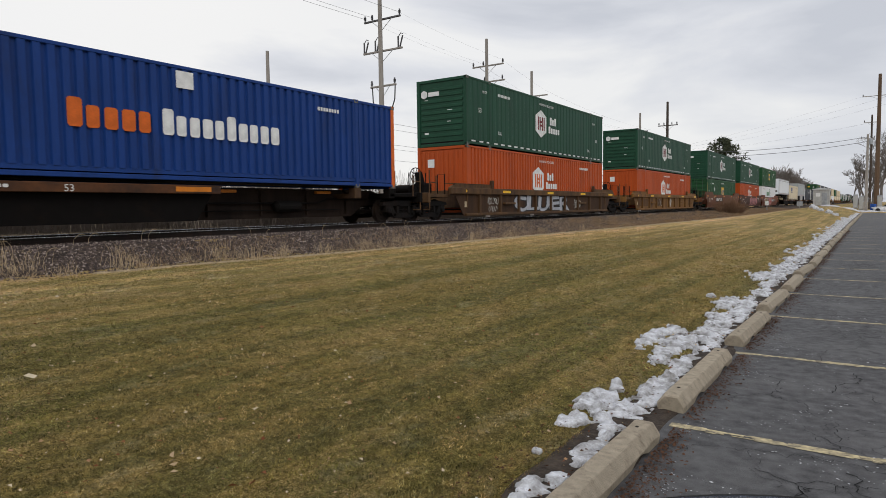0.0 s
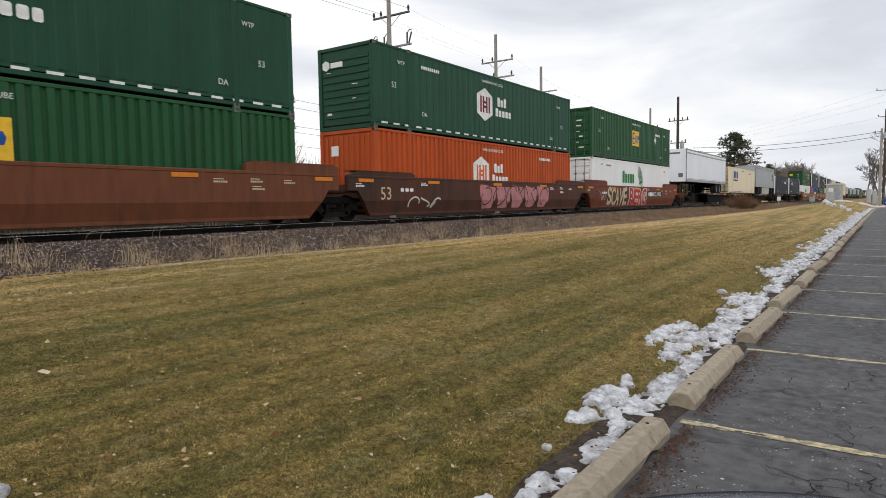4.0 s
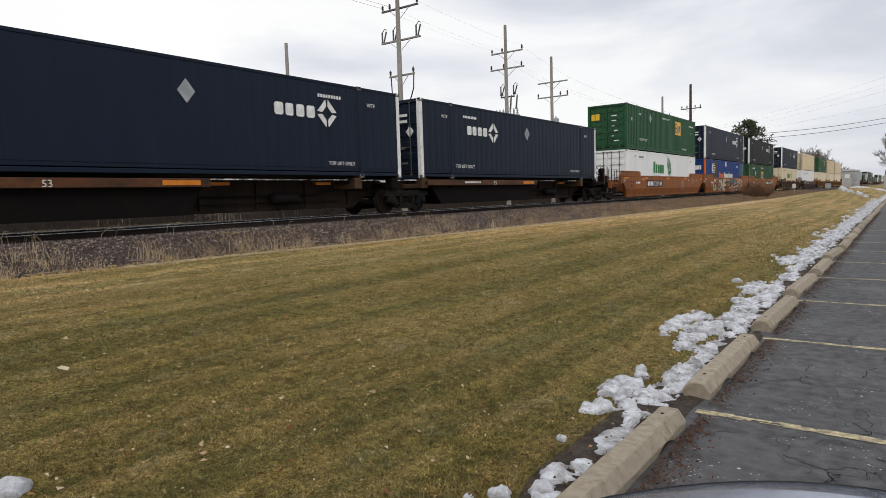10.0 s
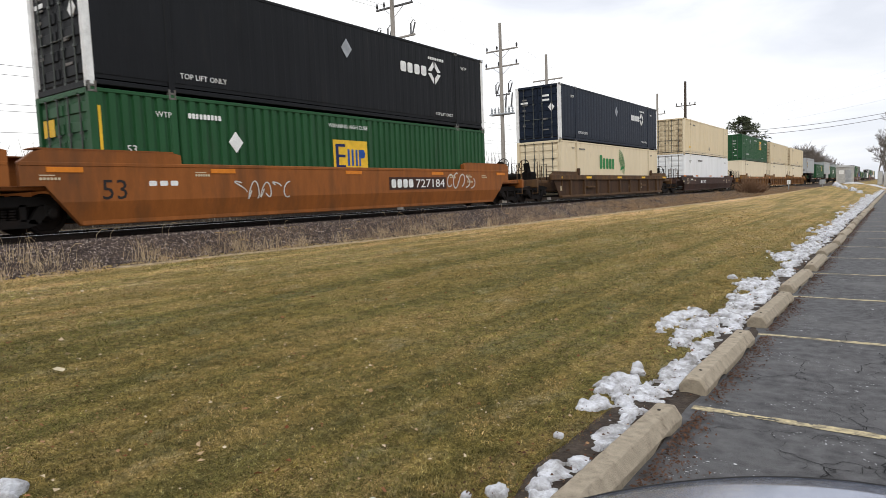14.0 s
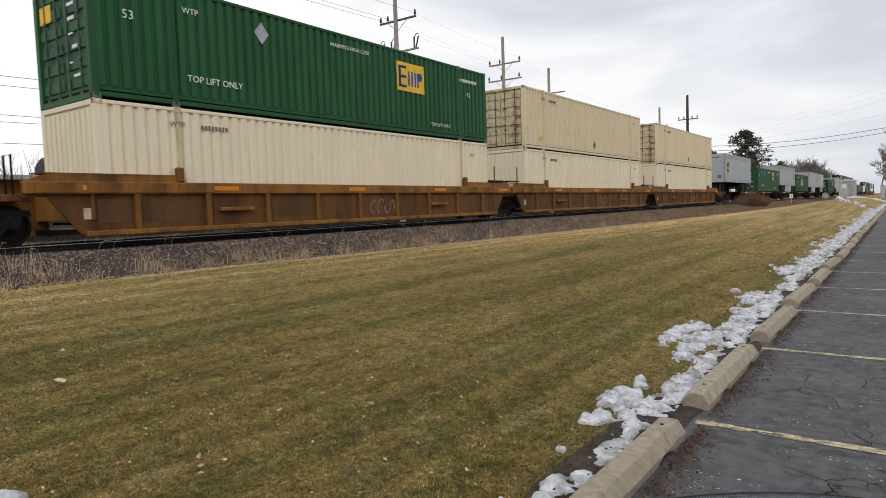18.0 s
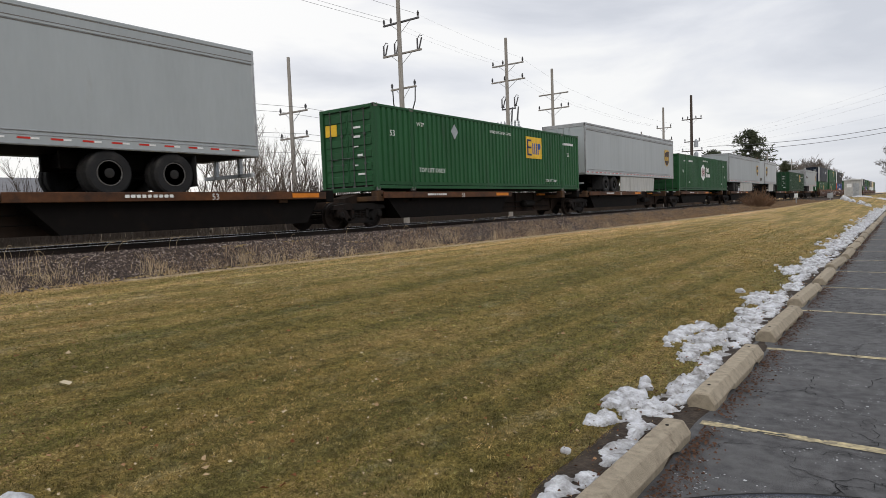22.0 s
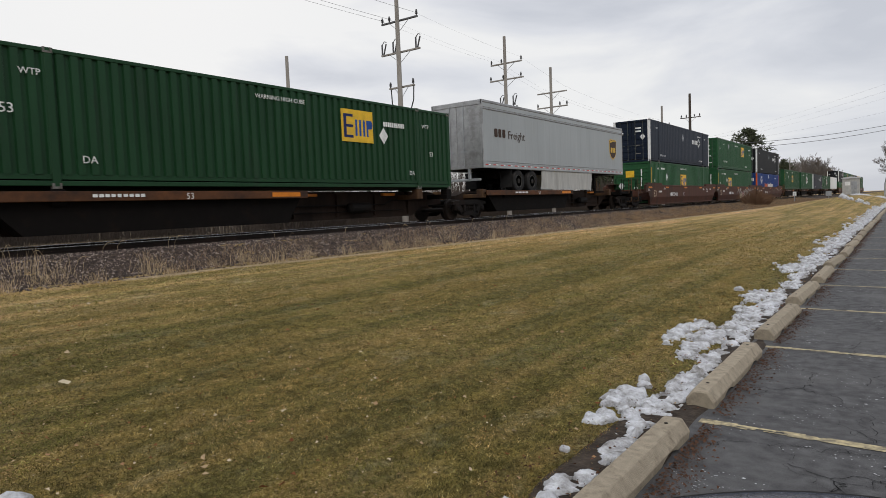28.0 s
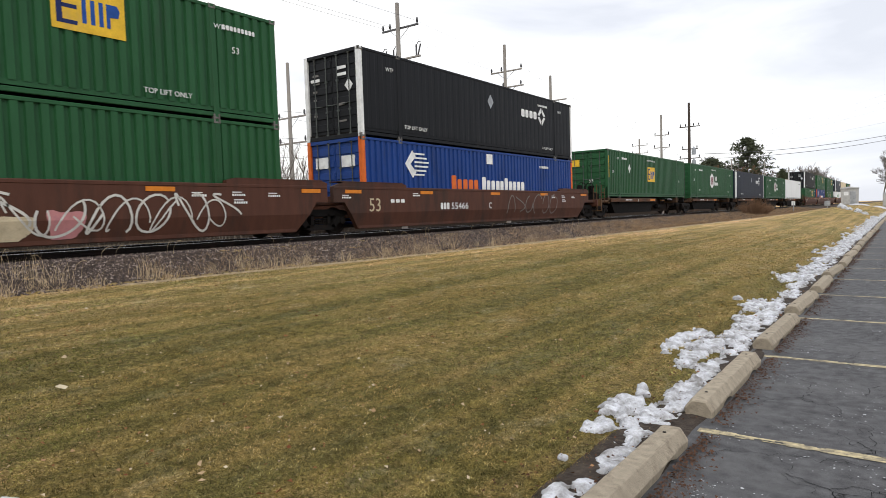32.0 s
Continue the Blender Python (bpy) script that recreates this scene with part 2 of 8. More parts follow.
M["spray_pink"] = surface("pink_spray_paint", (0.46, 0.20, 0.20), 0.6, dirt=(0.25, 0.12, 0.16), amount=0.5, dscale=2)
M["spray_silver"] = surface("silver_spray_paint", (0.40, 0.42, 0.46), 0.5)
M["pole"] = surface("weathered_grey_pole", (0.33, 0.305, 0.275), 0.9, dirt=(0.18, 0.165, 0.15), amount=0.5, bump=0.4, streak=True, scale=9)
M["brownpole"] = surface("brown_pole", (0.13, 0.085, 0.055), 0.9, dirt=(0.07, 0.05, 0.035), amount=0.5, bump=0.3, streak=True, scale=9)
M["insulator"] = surface("porcelain", (0.10, 0.10, 0.105), 0.3)
M["wire"] = surface("aluminium_wire", (0.10, 0.10, 0.11), 0.6)
M["galv"] = surface("galvanised_steel", (0.38, 0.40, 0.42), 0.5, metal=0.5, dirt=(0.25, 0.25, 0.25), amount=0.4)
M["concrete"] = surface("weathered_concrete", (0.315, 0.268, 0.200), 0.9, var=0.18, scale=16, dirt=(0.20, 0.165, 0.12), amount=0.45, dscale=14, bump=0.5, bscale=90, rand=0.08)
M["bark"] = surface("dark_bark", (0.075, 0.060, 0.050), 0.95, bump=0.5, scale=8)
M["palebark"] = surface("pale_twigs", (0.14, 0.115, 0.095), 0.95, scale=8)
M["greybark"] = surface("grey_twigs", (0.155, 0.138, 0.126), 0.95, scale=8)
M["redbush"] = surface("brown_brush_twigs", (0.18, 0.108, 0.066), 0.95, scale=5)
M["needles"] = surface("pine_needles", (0.075, 0.086, 0.052), 0.9, var=0.4, scale=2, spec=0.1)
M["shed"] = surface("grey_metal_siding", (0.42, 0.42, 0.41), 0.6, dirt=(0.3, 0.29, 0.27), amount=0.3)
M["roofdark"] = surface("dark_shingles", (0.045, 0.046, 0.052), 0.9, scale=6)
M["roofgrey"] = surface("grey_shingles", (0.20, 0.20, 0.21), 0.9, scale=6)
M["sidingwhite"] = surface("white_siding", (0.55, 0.56, 0.57), 0.7)
M["carpaint"] = surface("silver_blue_car_paint", (0.33, 0.36, 0.45), 0.20, metal=0.75, var=0.03, spec=0.5)
M["carwhite"] = surface("white_car_paint", (0.7, 0.7, 0.7), 0.25)
M["glassdark"] = surface("tinted_glass", (0.012, 0.014, 0.016), 0.06)
M["plastic"] = surface("black_plastic", (0.012, 0.012, 0.013), 0.5)


def ground_mat():
    """Dormant lawn: straw and olive patches with darker thatch, mown in faint bands along the slope."""
    m = bpy.data.materials.new("winter_lawn")
    m.use_nodes = True
    n, l = m.node_tree.nodes, m.node_tree.links
    b = n["Principled BSDF"]
    b.inputs["Roughness"].default_value = 0.95
    b.inputs["Specular IOR Level"].default_value = 0.15
    tc = n.new("ShaderNodeTexCoord")

    def noise_at(s, d, r=0.6, stretch=(1, 1, 1), dist=0.0):
        mp = n.new("ShaderNodeMapping")
        mp.inputs["Scale"].default_value = stretch
        l.new(tc.outputs["Object"], mp.inputs[0])
        t = n.new("ShaderNodeTexNoise")
        t.inputs["Scale"].default_value, t.inputs["Detail"].default_value, t.inputs["Roughness"].default_value = s, d, r
        t.inputs["Distortion"].default_value = dist
        l.new(mp.outputs[0], t.inputs["Vector"])
        return t.outputs["Fac"]

    def ramp(src, stops):
        r = n.new("ShaderNodeValToRGB")
        e = r.color_ramp.elements
        e[0].position, e[0].color = stops[0][0], (*stops[0][1], 1)
        e[1].position, e[1].color = stops[-1][0], (*stops[-1][1], 1)
        for p, c in stops[1:-1]:
            e.new(p).color = (*c, 1)
        l.new(src, r.inputs[0])
        return r.outputs[0]

    def mix(a, c, f, mode="MIX"):
        x = n.new("ShaderNodeMix")
        x.data_type, x.blend_type = "RGBA", mode
        l.new(a, x.inputs["A"])
        l.new(c, x.inputs["B"])
        if isinstance(f, float):
            x.inputs["Factor"].default_value = f
        else:
            l.new(f, x.inputs["Factor"])
        return x.outputs["Result"]

    straw = ramp(noise_at(60, 6, 0.8), [(0.37, (0.070, 0.048, 0.016)), (0.5, (0.255, 0.180, 0.066)), (0.63, (0.528, 0.405, 0.211))])
    olive = ramp(noise_at(75, 6, 0.8), [(0.37, (0.035, 0.032, 0.009)), (0.5, (0.167, 0.136, 0.039)), (0.63, (0.370, 0.299, 0.114))])
    pale = ramp(noise_at(70, 6, 0.8), [(0.37, (0.066, 0.058, 0.026)), (0.5, (0.238, 0.198, 0.099)), (0.63, (0.493, 0.422, 0.255))])
    patch = ramp(noise_at(0.9, 7, 0.66, (1, 0.45, 1), 0.4), [(0.40, (0, 0, 0)), (0.58, (1, 1, 1))])
    frost = ramp(noise_at(1.7, 6, 0.7, (1.0, 0.55, 1), 0.6), [(0.54, (0, 0, 0)), (0.66, (1, 1, 1))])
    bands = ramp(noise_at(2.4, 2, 0.5, (1, 0.03, 1)), [(0.42, (0.70, 0.76, 0.66)), (0.58, (1.14, 1.10, 1.02))])
    col = mix(mix(straw, olive, patch), pale, frost)
    col = mix(col, bands, 0.85, "MULTIPLY")
    tuft = ramp(noise_at(24, 4, 0.7), [(0.38, (0.52, 0.52, 0.48)), (0.5, (0.95, 0.95, 0.95)), (0.62, (1.3, 1.28, 1.22))])
    col = mix(col, tuft, 0.8, "MULTIPLY")
    clump = ramp(noise_at(8, 6, 0.75, (1, 0.7, 1)), [(0.37, (0.55, 0.57, 0.50)), (0.5, (0.97, 0.97, 0.96)), (0.63, (1.3, 1.28, 1.24))])
    col = mix(col, clump, 0.9, "MULTIPLY")
    # the colour turns paler towards the ballast and with growing y
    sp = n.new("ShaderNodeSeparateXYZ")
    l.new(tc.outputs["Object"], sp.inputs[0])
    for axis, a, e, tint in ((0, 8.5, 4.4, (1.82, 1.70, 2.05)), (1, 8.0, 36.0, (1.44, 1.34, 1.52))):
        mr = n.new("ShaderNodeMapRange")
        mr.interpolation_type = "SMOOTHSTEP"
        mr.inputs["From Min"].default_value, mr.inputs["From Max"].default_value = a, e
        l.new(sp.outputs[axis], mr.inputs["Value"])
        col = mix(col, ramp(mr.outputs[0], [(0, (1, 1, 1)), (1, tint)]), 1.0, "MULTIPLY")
    l.new(col, b.inputs["Base Color"])
    bp = n.new("ShaderNodeBump")
    bp.inputs["Strength"].default_value, bp.inputs["Distance"].default_value = 0.9, 0.03
    l.new(noise_at(70, 6, 0.8), bp.inputs["Height"])
    l.new(bp.outputs[0], b.inputs["Normal"])
    return m


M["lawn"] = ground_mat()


def blade_mat(name, stops, patchy=True):
    """Small pieces, each of its own tint; a patchy one darkens in the same clumps as the lawn."""
    m = bpy.data.materials.new(name)
    m.use_nodes = True
    n, l = m.node_tree.nodes, m.node_tree.links
    gm, rp = n.new("ShaderNodeNewGeometry"), n.new("ShaderNodeValToRGB")
    e = rp.color_ramp.elements
    e[0].position, e[0].color = 0.0, (*stops[0][1], 1)
    e[1].position, e[1].color = 1.0, (*stops[-1][1], 1)
    for p, c in stops[1:-1]:
        e.new(p).color = (*c, 1)
    l.new(gm.outputs["Random Per Island"], rp.inputs[0])
    out = rp.outputs[0]
    if patchy:
        tc = n.new("ShaderNodeTexCoord")
        for sc, lo, hi, way in ((0.9, (0.68, 0.86, 0.56), (1.05, 1.0, 0.99), 0.45), (1.9, (0.86, 0.86, 0.78), (1.20, 1.24, 1.42), 0.55), (4.5, (0.70, 0.74, 0.64), (1.16, 1.13, 1.10), 0.7), (10, (0.50, 0.54, 0.46), (1.36, 1.32, 1.28), 0.9), (26, (0.66, 0.68, 0.62), (1.26, 1.24, 1.22), 1.0), (2.4, (0.78, 0.84, 0.74), (1.12, 1.09, 1.04), 0.03)):
            ns, rr, mx = n.new("ShaderNodeTexNoise"), n.new("ShaderNodeValToRGB"), n.new("ShaderNodeMix")
            ns.inputs["Scale"].default_value, ns.inputs["Detail"].default_value = sc, 6
            rr.color_ramp.elements[0].position, rr.color_ramp.elements[0].color = 0.40, (*lo, 1)
            rr.color_ramp.elements[1].position, rr.color_ramp.elements[1].color = 0.60, (*hi, 1)
            mx.data_type, mx.blend_type = "RGBA", "MULTIPLY"
            mx.inputs["Factor"].default_value = 1.0
            mp = n.new("ShaderNodeMapping")
            mp.inputs["Scale"].default_value = (1, way, 1)
            l.new(tc.outputs["Object"], mp.inputs[0])
            l.new(mp.outputs[0], ns.inputs["Vector"])
            l.new(ns.outputs["Fac"], rr.inputs[0])
            l.new(out, mx.inputs["A"])
            l.new(rr.outputs[0], mx.inputs["B"])
            out = mx.outputs["Result"]
        # blades pale along x and y by the same amounts as the ground
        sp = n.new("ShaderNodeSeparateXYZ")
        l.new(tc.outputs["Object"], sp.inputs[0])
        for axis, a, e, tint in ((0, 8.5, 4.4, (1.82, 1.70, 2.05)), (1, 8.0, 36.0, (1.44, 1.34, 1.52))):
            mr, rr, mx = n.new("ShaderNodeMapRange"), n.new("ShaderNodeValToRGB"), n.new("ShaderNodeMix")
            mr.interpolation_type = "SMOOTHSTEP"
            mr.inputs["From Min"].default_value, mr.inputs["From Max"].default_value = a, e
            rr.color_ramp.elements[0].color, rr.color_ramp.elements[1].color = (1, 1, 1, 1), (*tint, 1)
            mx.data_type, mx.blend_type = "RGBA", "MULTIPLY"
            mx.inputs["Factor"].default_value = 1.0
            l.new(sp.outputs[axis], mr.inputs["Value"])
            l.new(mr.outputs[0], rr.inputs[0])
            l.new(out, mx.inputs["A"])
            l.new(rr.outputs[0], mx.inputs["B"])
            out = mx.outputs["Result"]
    l.new(out, n["Principled BSDF"].inputs["Base Color"])
    n["Principled BSDF"].inputs["Roughness"].default_value = 0.9
    n["Principled BSDF"].inputs["Specular IOR Level"].default_value = 0.1
    return m

M["asphalt"] = surface("worn_asphalt", (0.094, 0.093, 0.095), 0.9, var=0.45, scale=9.0, dirt=(0.145, 0.143, 0.143), amount=0.5, dscale=0.9, bump=0.8, bscale=150, spec=0.3)
M["line"] = surface("worn_yellow_line", (0.55, 0.46, 0.27), 0.8, dirt=(0.075, 0.073, 0.07), amount=0.78, dscale=11, scale=12)
M["crack"] = surface("asphalt_crack", (0.012, 0.012, 0.012), 0.95)
M["ballast"] = surface("ballast_bed", (0.082, 0.058, 0.043), 0.95, var=0.6, scale=16, dirt=(0.028, 0.022, 0.019), amount=0.7, dscale=10, bump=1.0, bscale=26)
M["soil"] = surface("wet_leaf_litter", (0.050, 0.038, 0.029), 0.95, var=0.5, scale=18, dirt=(0.02, 0.014, 0.010), amount=0.6, dscale=7, bump=0.9, bscale=40)
M["straw"] = surface("dry_straw", (0.45, 0.345, 0.215), 0.9, var=0.35, scale=6, spec=0.1)
M["redstraw"] = surface("reddish_dry_straw", (0.30, 0.195, 0.105), 0.9, var=0.35, scale=6, spec=0.1)
M["verge"] = surface("brown_winter_verge", (0.105, 0.078, 0.045), 0.95, var=0.5, scale=3, dirt=(0.05, 0.038, 0.026), amount=0.6, dscale=0.6, bump=0.6, bscale=20)
M["speck"] = surface("pale_grit", (0.42, 0.42, 0.43), 0.9)
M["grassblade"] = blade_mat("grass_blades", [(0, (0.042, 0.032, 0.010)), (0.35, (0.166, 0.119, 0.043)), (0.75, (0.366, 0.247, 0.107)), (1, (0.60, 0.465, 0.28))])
M["vergegrass"] = blade_mat("dry_verge_grass", [(0, (0.13, 0.08, 0.05)), (0.5, (0.30, 0.205, 0.13)), (1, (0.46, 0.35, 0.23))], False)
M["deadgrass"] = surface("dead_pale_grass", (0.36, 0.275, 0.17), 0.95, var=0.4, scale=9, dirt=(0.22, 0.165, 0.09), amount=0.5, dscale=5, bump=0.6, bscale=60, spec=0.1)
M["crumbs"] = surface("leaf_crumbs", (0.085, 0.042, 0.024), 0.95, var=0.6, scale=25)
M["leaf"] = blade_mat("dead_leaves", [(0, (0.16, 0.05, 0.025)), (0.3, (0.28, 0.13, 0.06)), (0.6, (0.40, 0.28, 0.16)), (1, (0.60, 0.50, 0.36))], False)


def snow_mat():
    m = surface("old_snow", (0.60, 0.61, 0.64), 0.75, var=0.22, scale=12, dirt=(0.22, 0.21, 0.20), amount=0.72, dscale=7, bump=0.8, bscale=60)
    b = m.node_tree.nodes["Principled BSDF"]
    b.inputs["Subsurface Weight"].default_value = 0.2
    b.inputs["Subsurface Radius"].default_value = (0.05, 0.05, 0.06)
    return m


M["snow"] = snow_mat()


# ---- mesh building ----
class Geo:
    """Collects vertices and faces for one mesh."""

    def __init__(self):
        self.v, self.f = [], []

    def box(self, x0, x1, y0, y1, z0, z1, c=0.0):
        """A box, its edges cut back by c."""
        o = len(self.v)
        if not c:
            self.v += [(x, y, z) for x in (x0, x1) for y in (y0, y1) for z in (z0, z1)]
            self.f += [tuple(o + i for i in q) for q in ((0, 1, 3, 2), (4, 6, 7, 5), (0, 4, 5, 1), (2, 3, 7, 6), (0, 2, 6, 4), (1, 5, 7, 3))]
            return self
        idx = {}
        for sx in (0, 1):
            for sy in (0, 1):
                for sz in (0, 1):
                    px, py, pz = (x0, x1)[sx], (y0, y1)[sy], (z0, z1)[sz]
                    ix, iy, iz = (c, -c)[sx], (c, -c)[sy], (c, -c)[sz]
                    for k, p in enumerate(((px, py + iy, pz + iz), (px + ix, py, pz + iz), (px + ix, py + iy, pz))):
                        idx[sx, sy, sz, k] = len(self.v)
                        self.v.append(p)
        g = idx.get
        for s in (0, 1):
            self.f.append(tuple(g((s, a, b, 0)) for a, b in ((0, 0), (0, 1), (1, 1), (1, 0))[:: 1 if not s else -1]))
            self.f.append(tuple(g((a, s, b, 1)) for a, b in ((0, 0), (1, 0), (1, 1), (0, 1))[:: 1 if not s else -1]))
            self.f.append(tuple(g((a, b, s, 2)) for a, b in ((0, 0), (0, 1), (1, 1), (1, 0))[:: 1 if s == 0 else -1]))
        for a in (0, 1):
            for b in (0, 1):
                self.f.append((g((a, b, 0, 0)), g((a, b, 1, 0)), g((a, b, 1, 1)), g((a, b, 0, 1))))
                self.f.append((g((a, 0, b, 0)), g((a, 1, b, 0)), g((a, 1, b, 2)), g((a, 0, b, 2))))
                self.f.append((g((0, a, b, 1)), g((1, a, b, 1)), g((1, a, b, 2)), g((0, a, b, 2))))
                for d in (0, 1):
                    self.f.append((g((a, b, d, 0)), g((a, b, d, 1)), g((a, b, d, 2))))
        return self

    def prism(self, pts, x0, x1):
        """A polygon in y and z, drawn out along x."""
        o, n = len(self.v), len(pts)
        self.v += [(x0, y, z) for y, z in pts] + [(x1, y, z) for y, z in pts]
        self.f += [tuple(range(o, o + n)), tuple(range(o + 2 * n - 1, o + n - 1, -1))]
        self.f += [(o + i, o + n + i, o + n + (i + 1) % n, o + (i + 1) % n) for i in range(n)]
        return self

    def along(self, pts, y0, y1):
        """A polygon in x and z, drawn out along y."""
        o, n = len(self.v), len(pts)
        self.v += [(x, y0, z) for x, z in pts] + [(x, y1, z) for x, z in pts]
        self.f += [tuple(range(o, o + n)), tuple(range(o + 2 * n - 1, o + n - 1, -1))]
        self.f += [(o + i, o + n + i, o + n + (i + 1) % n, o + (i + 1) % n) for i in range(n)]
        return self

    def lathe(self, cx, cy, cz, prof, n=20, axis="x", caps=True):
        """Rings of (offset along the axis, radius) round an axis."""
        o = len(self.v)
        for d, r in prof:
            for i in range(n):
                a = 2 * math.pi * i / n
                p, q = r * math.cos(a), r * math.sin(a)
                self.v.append({"x": (cx + d, cy + p, cz + q), "y": (cx + p, cy + d, cz + q), "z": (cx + p, cy + q, cz + d)}[axis])
        for k in range(len(prof) - 1):
            for i in range(n):
                j = (i + 1) % n
                self.f.append((o + k * n + i, o + k * n + j, o + (k + 1) * n + j, o + (k + 1) * n + i))
        if caps:
            self.f.append(tuple(range(o, o + n)))
            self.f.append(tuple(range(o + (len(prof) - 1) * n, o + len(prof) * n)))
        return self

    def tube(self, pts, r, n=6, r1=None):
        """A round bar through points, tapering to r1."""
        o = len(self.v)
        pts = [Vector(p) for p in pts]
        for k, p in enumerate(pts):
            d = (pts[min(k + 1, len(pts) - 1)] - pts[max(k - 1, 0)]).normalized()
            a = d.cross(Vector((0, 0, 1)) if abs(d.z) < 0.9 else Vector((1, 0, 0))).normalized()
            b = d.cross(a)
            rr = r if r1 is None else r + (r1 - r) * k / (len(pts) - 1)
            for i in range(n):
                t = 2 * math.pi * i / n
                self.v.append(tuple(p + a * rr * math.cos(t) + b * rr * math.sin(t)))
        for k in range(len(pts) - 1):
            for i in range(n):
                j = (i + 1) % n
                self.f.append((o + k * n + i, o + k * n + j, o + (k + 1) * n + j, o + (k + 1) * n + i))
        if n > 2:
            self.f += [tuple(range(o, o + n)), tuple(range(o + (len(pts) - 1) * n, o + len(pts) * n))]
        return self

    def face(self, *pts):
        o = len(self.v)
        self.v += list(pts)
        self.f.append(tuple(range(o, o + len(pts))))
        return self

    def plate(self, pts, x, t=0.004):
        """A thin sheet in the plane x, from a polygon in y and z."""
        return self.prism(pts, x, x + t)

    def sheet(self, xs, ys, fn):
        """A grid surface over xs and ys at the heights fn(x, y)."""
        o, w = len(self.v), len(ys)
        self.v += [(x, y, fn(x, y)) for x in xs for y in ys]
        self.f += [(o + i * w + j, o + (i + 1) * w + j, o + (i + 1) * w + j + 1, o + i * w + j + 1) for i in range(len(xs) - 1) for j in range(w - 1)]
        return self

    def mesh(self, name, mat, smooth=False):
        me = bpy.data.meshes.new(name)
        me.from_pydata(self.v, [], self.f)
        me.materials.append(mat)
        bm = bmesh.new()
        bm.from_mesh(me)
        if len(self.f) < 20000 and not self.v == []:
            bmesh.ops.recalc_face_normals(bm, faces=bm.faces)
        bm.to_mesh(me)
        bm.free()
        if smooth:
            for p in me.polygons:
                p.use_smooth = True
        return me


MESHES = {}


def cached(key, make):
    if key not in MESHES:
        MESHES[key] = make()
    return MESHES[key]


def part(name, me, parent, label="", m=None):
    ob = new(name, me)
    ob.parent = parent
    if m is not None:
        ob.matrix_basis = m
    if label:
        ob["label"] = label
    return ob


def thing(name, me, label, category, group="", kind="", at=None):
    ob = new(name, me)
    if at is not None:
        ob.matrix_basis = at
    return tagged(ob, label, category, group, kind)


def words(body, size, mat, width=None):
    """Lettering as a mesh, standing up in the plane x, reading towards +y."""
    key = ("words", body, size, mat, width)
    if key not in MESHES:
        cu = bpy.data.curves.new("lettering", "FONT")
        cu.body, cu.size, cu.extrude, cu.resolution_u = body, size, 0.002, 2
        ob = bpy.data.objects.new("lettering", cu)
        me = bpy.data.meshes.new_from_object(ob)
        bpy.data.objects.remove(ob)
        me.materials.clear()
        me.materials.append(M[mat])
        if width:
            w = max(v.co.x for v in me.vertices) - min(v.co.x for v in me.vertices)
            for v in me.vertices:
                v.co.x *= width / w
        MESHES[key] = me
    return MESHES[key]


def on_side(x, y, z):
    return pose(x, y, z, 90, 0, 90)


# ---- ground, lawn, lot and track ----
def smooth(a, b, v):
    t = min(1, max(0, (v - a) / (b - a)))
    return t * t * (3 - 2 * t)


def lawn_edge(y):
    """Where the mown slope meets the ballast."""
    for (ya, xa), (yb, xb) in zip(EDGE, EDGE[1:]):
        if y <= yb:
            return xa + (xb - xa) * max(0, (y - ya) / (yb - ya))
    return EDGE[-1][1]


EDGE = [(-60, 3.4), (4, 3.5), (8, 3.5), (13, 4.05), (19, 4.3), (29, 4.7), (50, 5.2), (70, 5.5), (110, 5.8)]
LOT_X, LOT_END = 14.05, 112.0


def gz(x, y):
    """Height of the bare ground."""
    e = lawn_edge(y)
    hump = 0.72 * smooth(42, 108, y)
    lot = 0.35 * smooth(LOT_END, LOT_END + 12, y)
    if x >= LOT_X:
        return lot
    if x >= e:
        u = (x - e) / (LOT_X - e)
        return lot * u + 0.5 * (1 - u) + hump * math.sin(math.pi * min(1, u * 1.05)) ** 0.8 * (1 if u < 0.95 else max(0, (1 - u) * 20)) if u < 1 else lot
    if x >= 2.1:
        return 0.5 + 0.44 * (e - x) / (e - 2.1)
    if x >= -2.1:
        return 0.94
    if x >= -3.6:
        return 0.94 - 0.34 * (-2.1 - x) / 1.5
    return 0.6


def rolled(x, y):
    return gz(x, y) + 0.025 * noise.noise((x * 0.55, y * 0.3, 3)) * (1 if lawn_edge(y) + 0.3 < x < LOT_X - 0.6 else 0)


def spread(stops):
    out = []
    for a, b, d in stops:
        n = max(1, round((b - a) / d))
        out += [a + (b - a) * i / n for i in range(n)]
    return out + [stops[-1][1]]


GX = spread([(-2500, -300, 400), (-300, -20, 35), (-20, -3.6, 4), (-3.6, 2.1, 0.5), (2.1, 15, 0.22), (15, 40, 2.5), (40, 300, 40), (300, 2500, 400)])
GY = spread([(-1000, -40, 60), (-40, 0, 4), (0, 30, 0.5), (30, 130, 2), (130, 400, 30), (400, 3200, 400)])
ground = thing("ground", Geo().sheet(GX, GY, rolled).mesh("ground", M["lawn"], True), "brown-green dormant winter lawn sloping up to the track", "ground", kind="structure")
BY = spread([(-720, -40, 20), (-40, 0, 4), (0, 40, 0.6), (40, 320, 6), (320, 900, 20)])


def bed(x, y):
    return gz(x, y) + 0.012 + 0.03 * noise.noise((x * 3, y * 3, 9)) - (0.06 if x > lawn_edge(y) - 0.15 else 0)


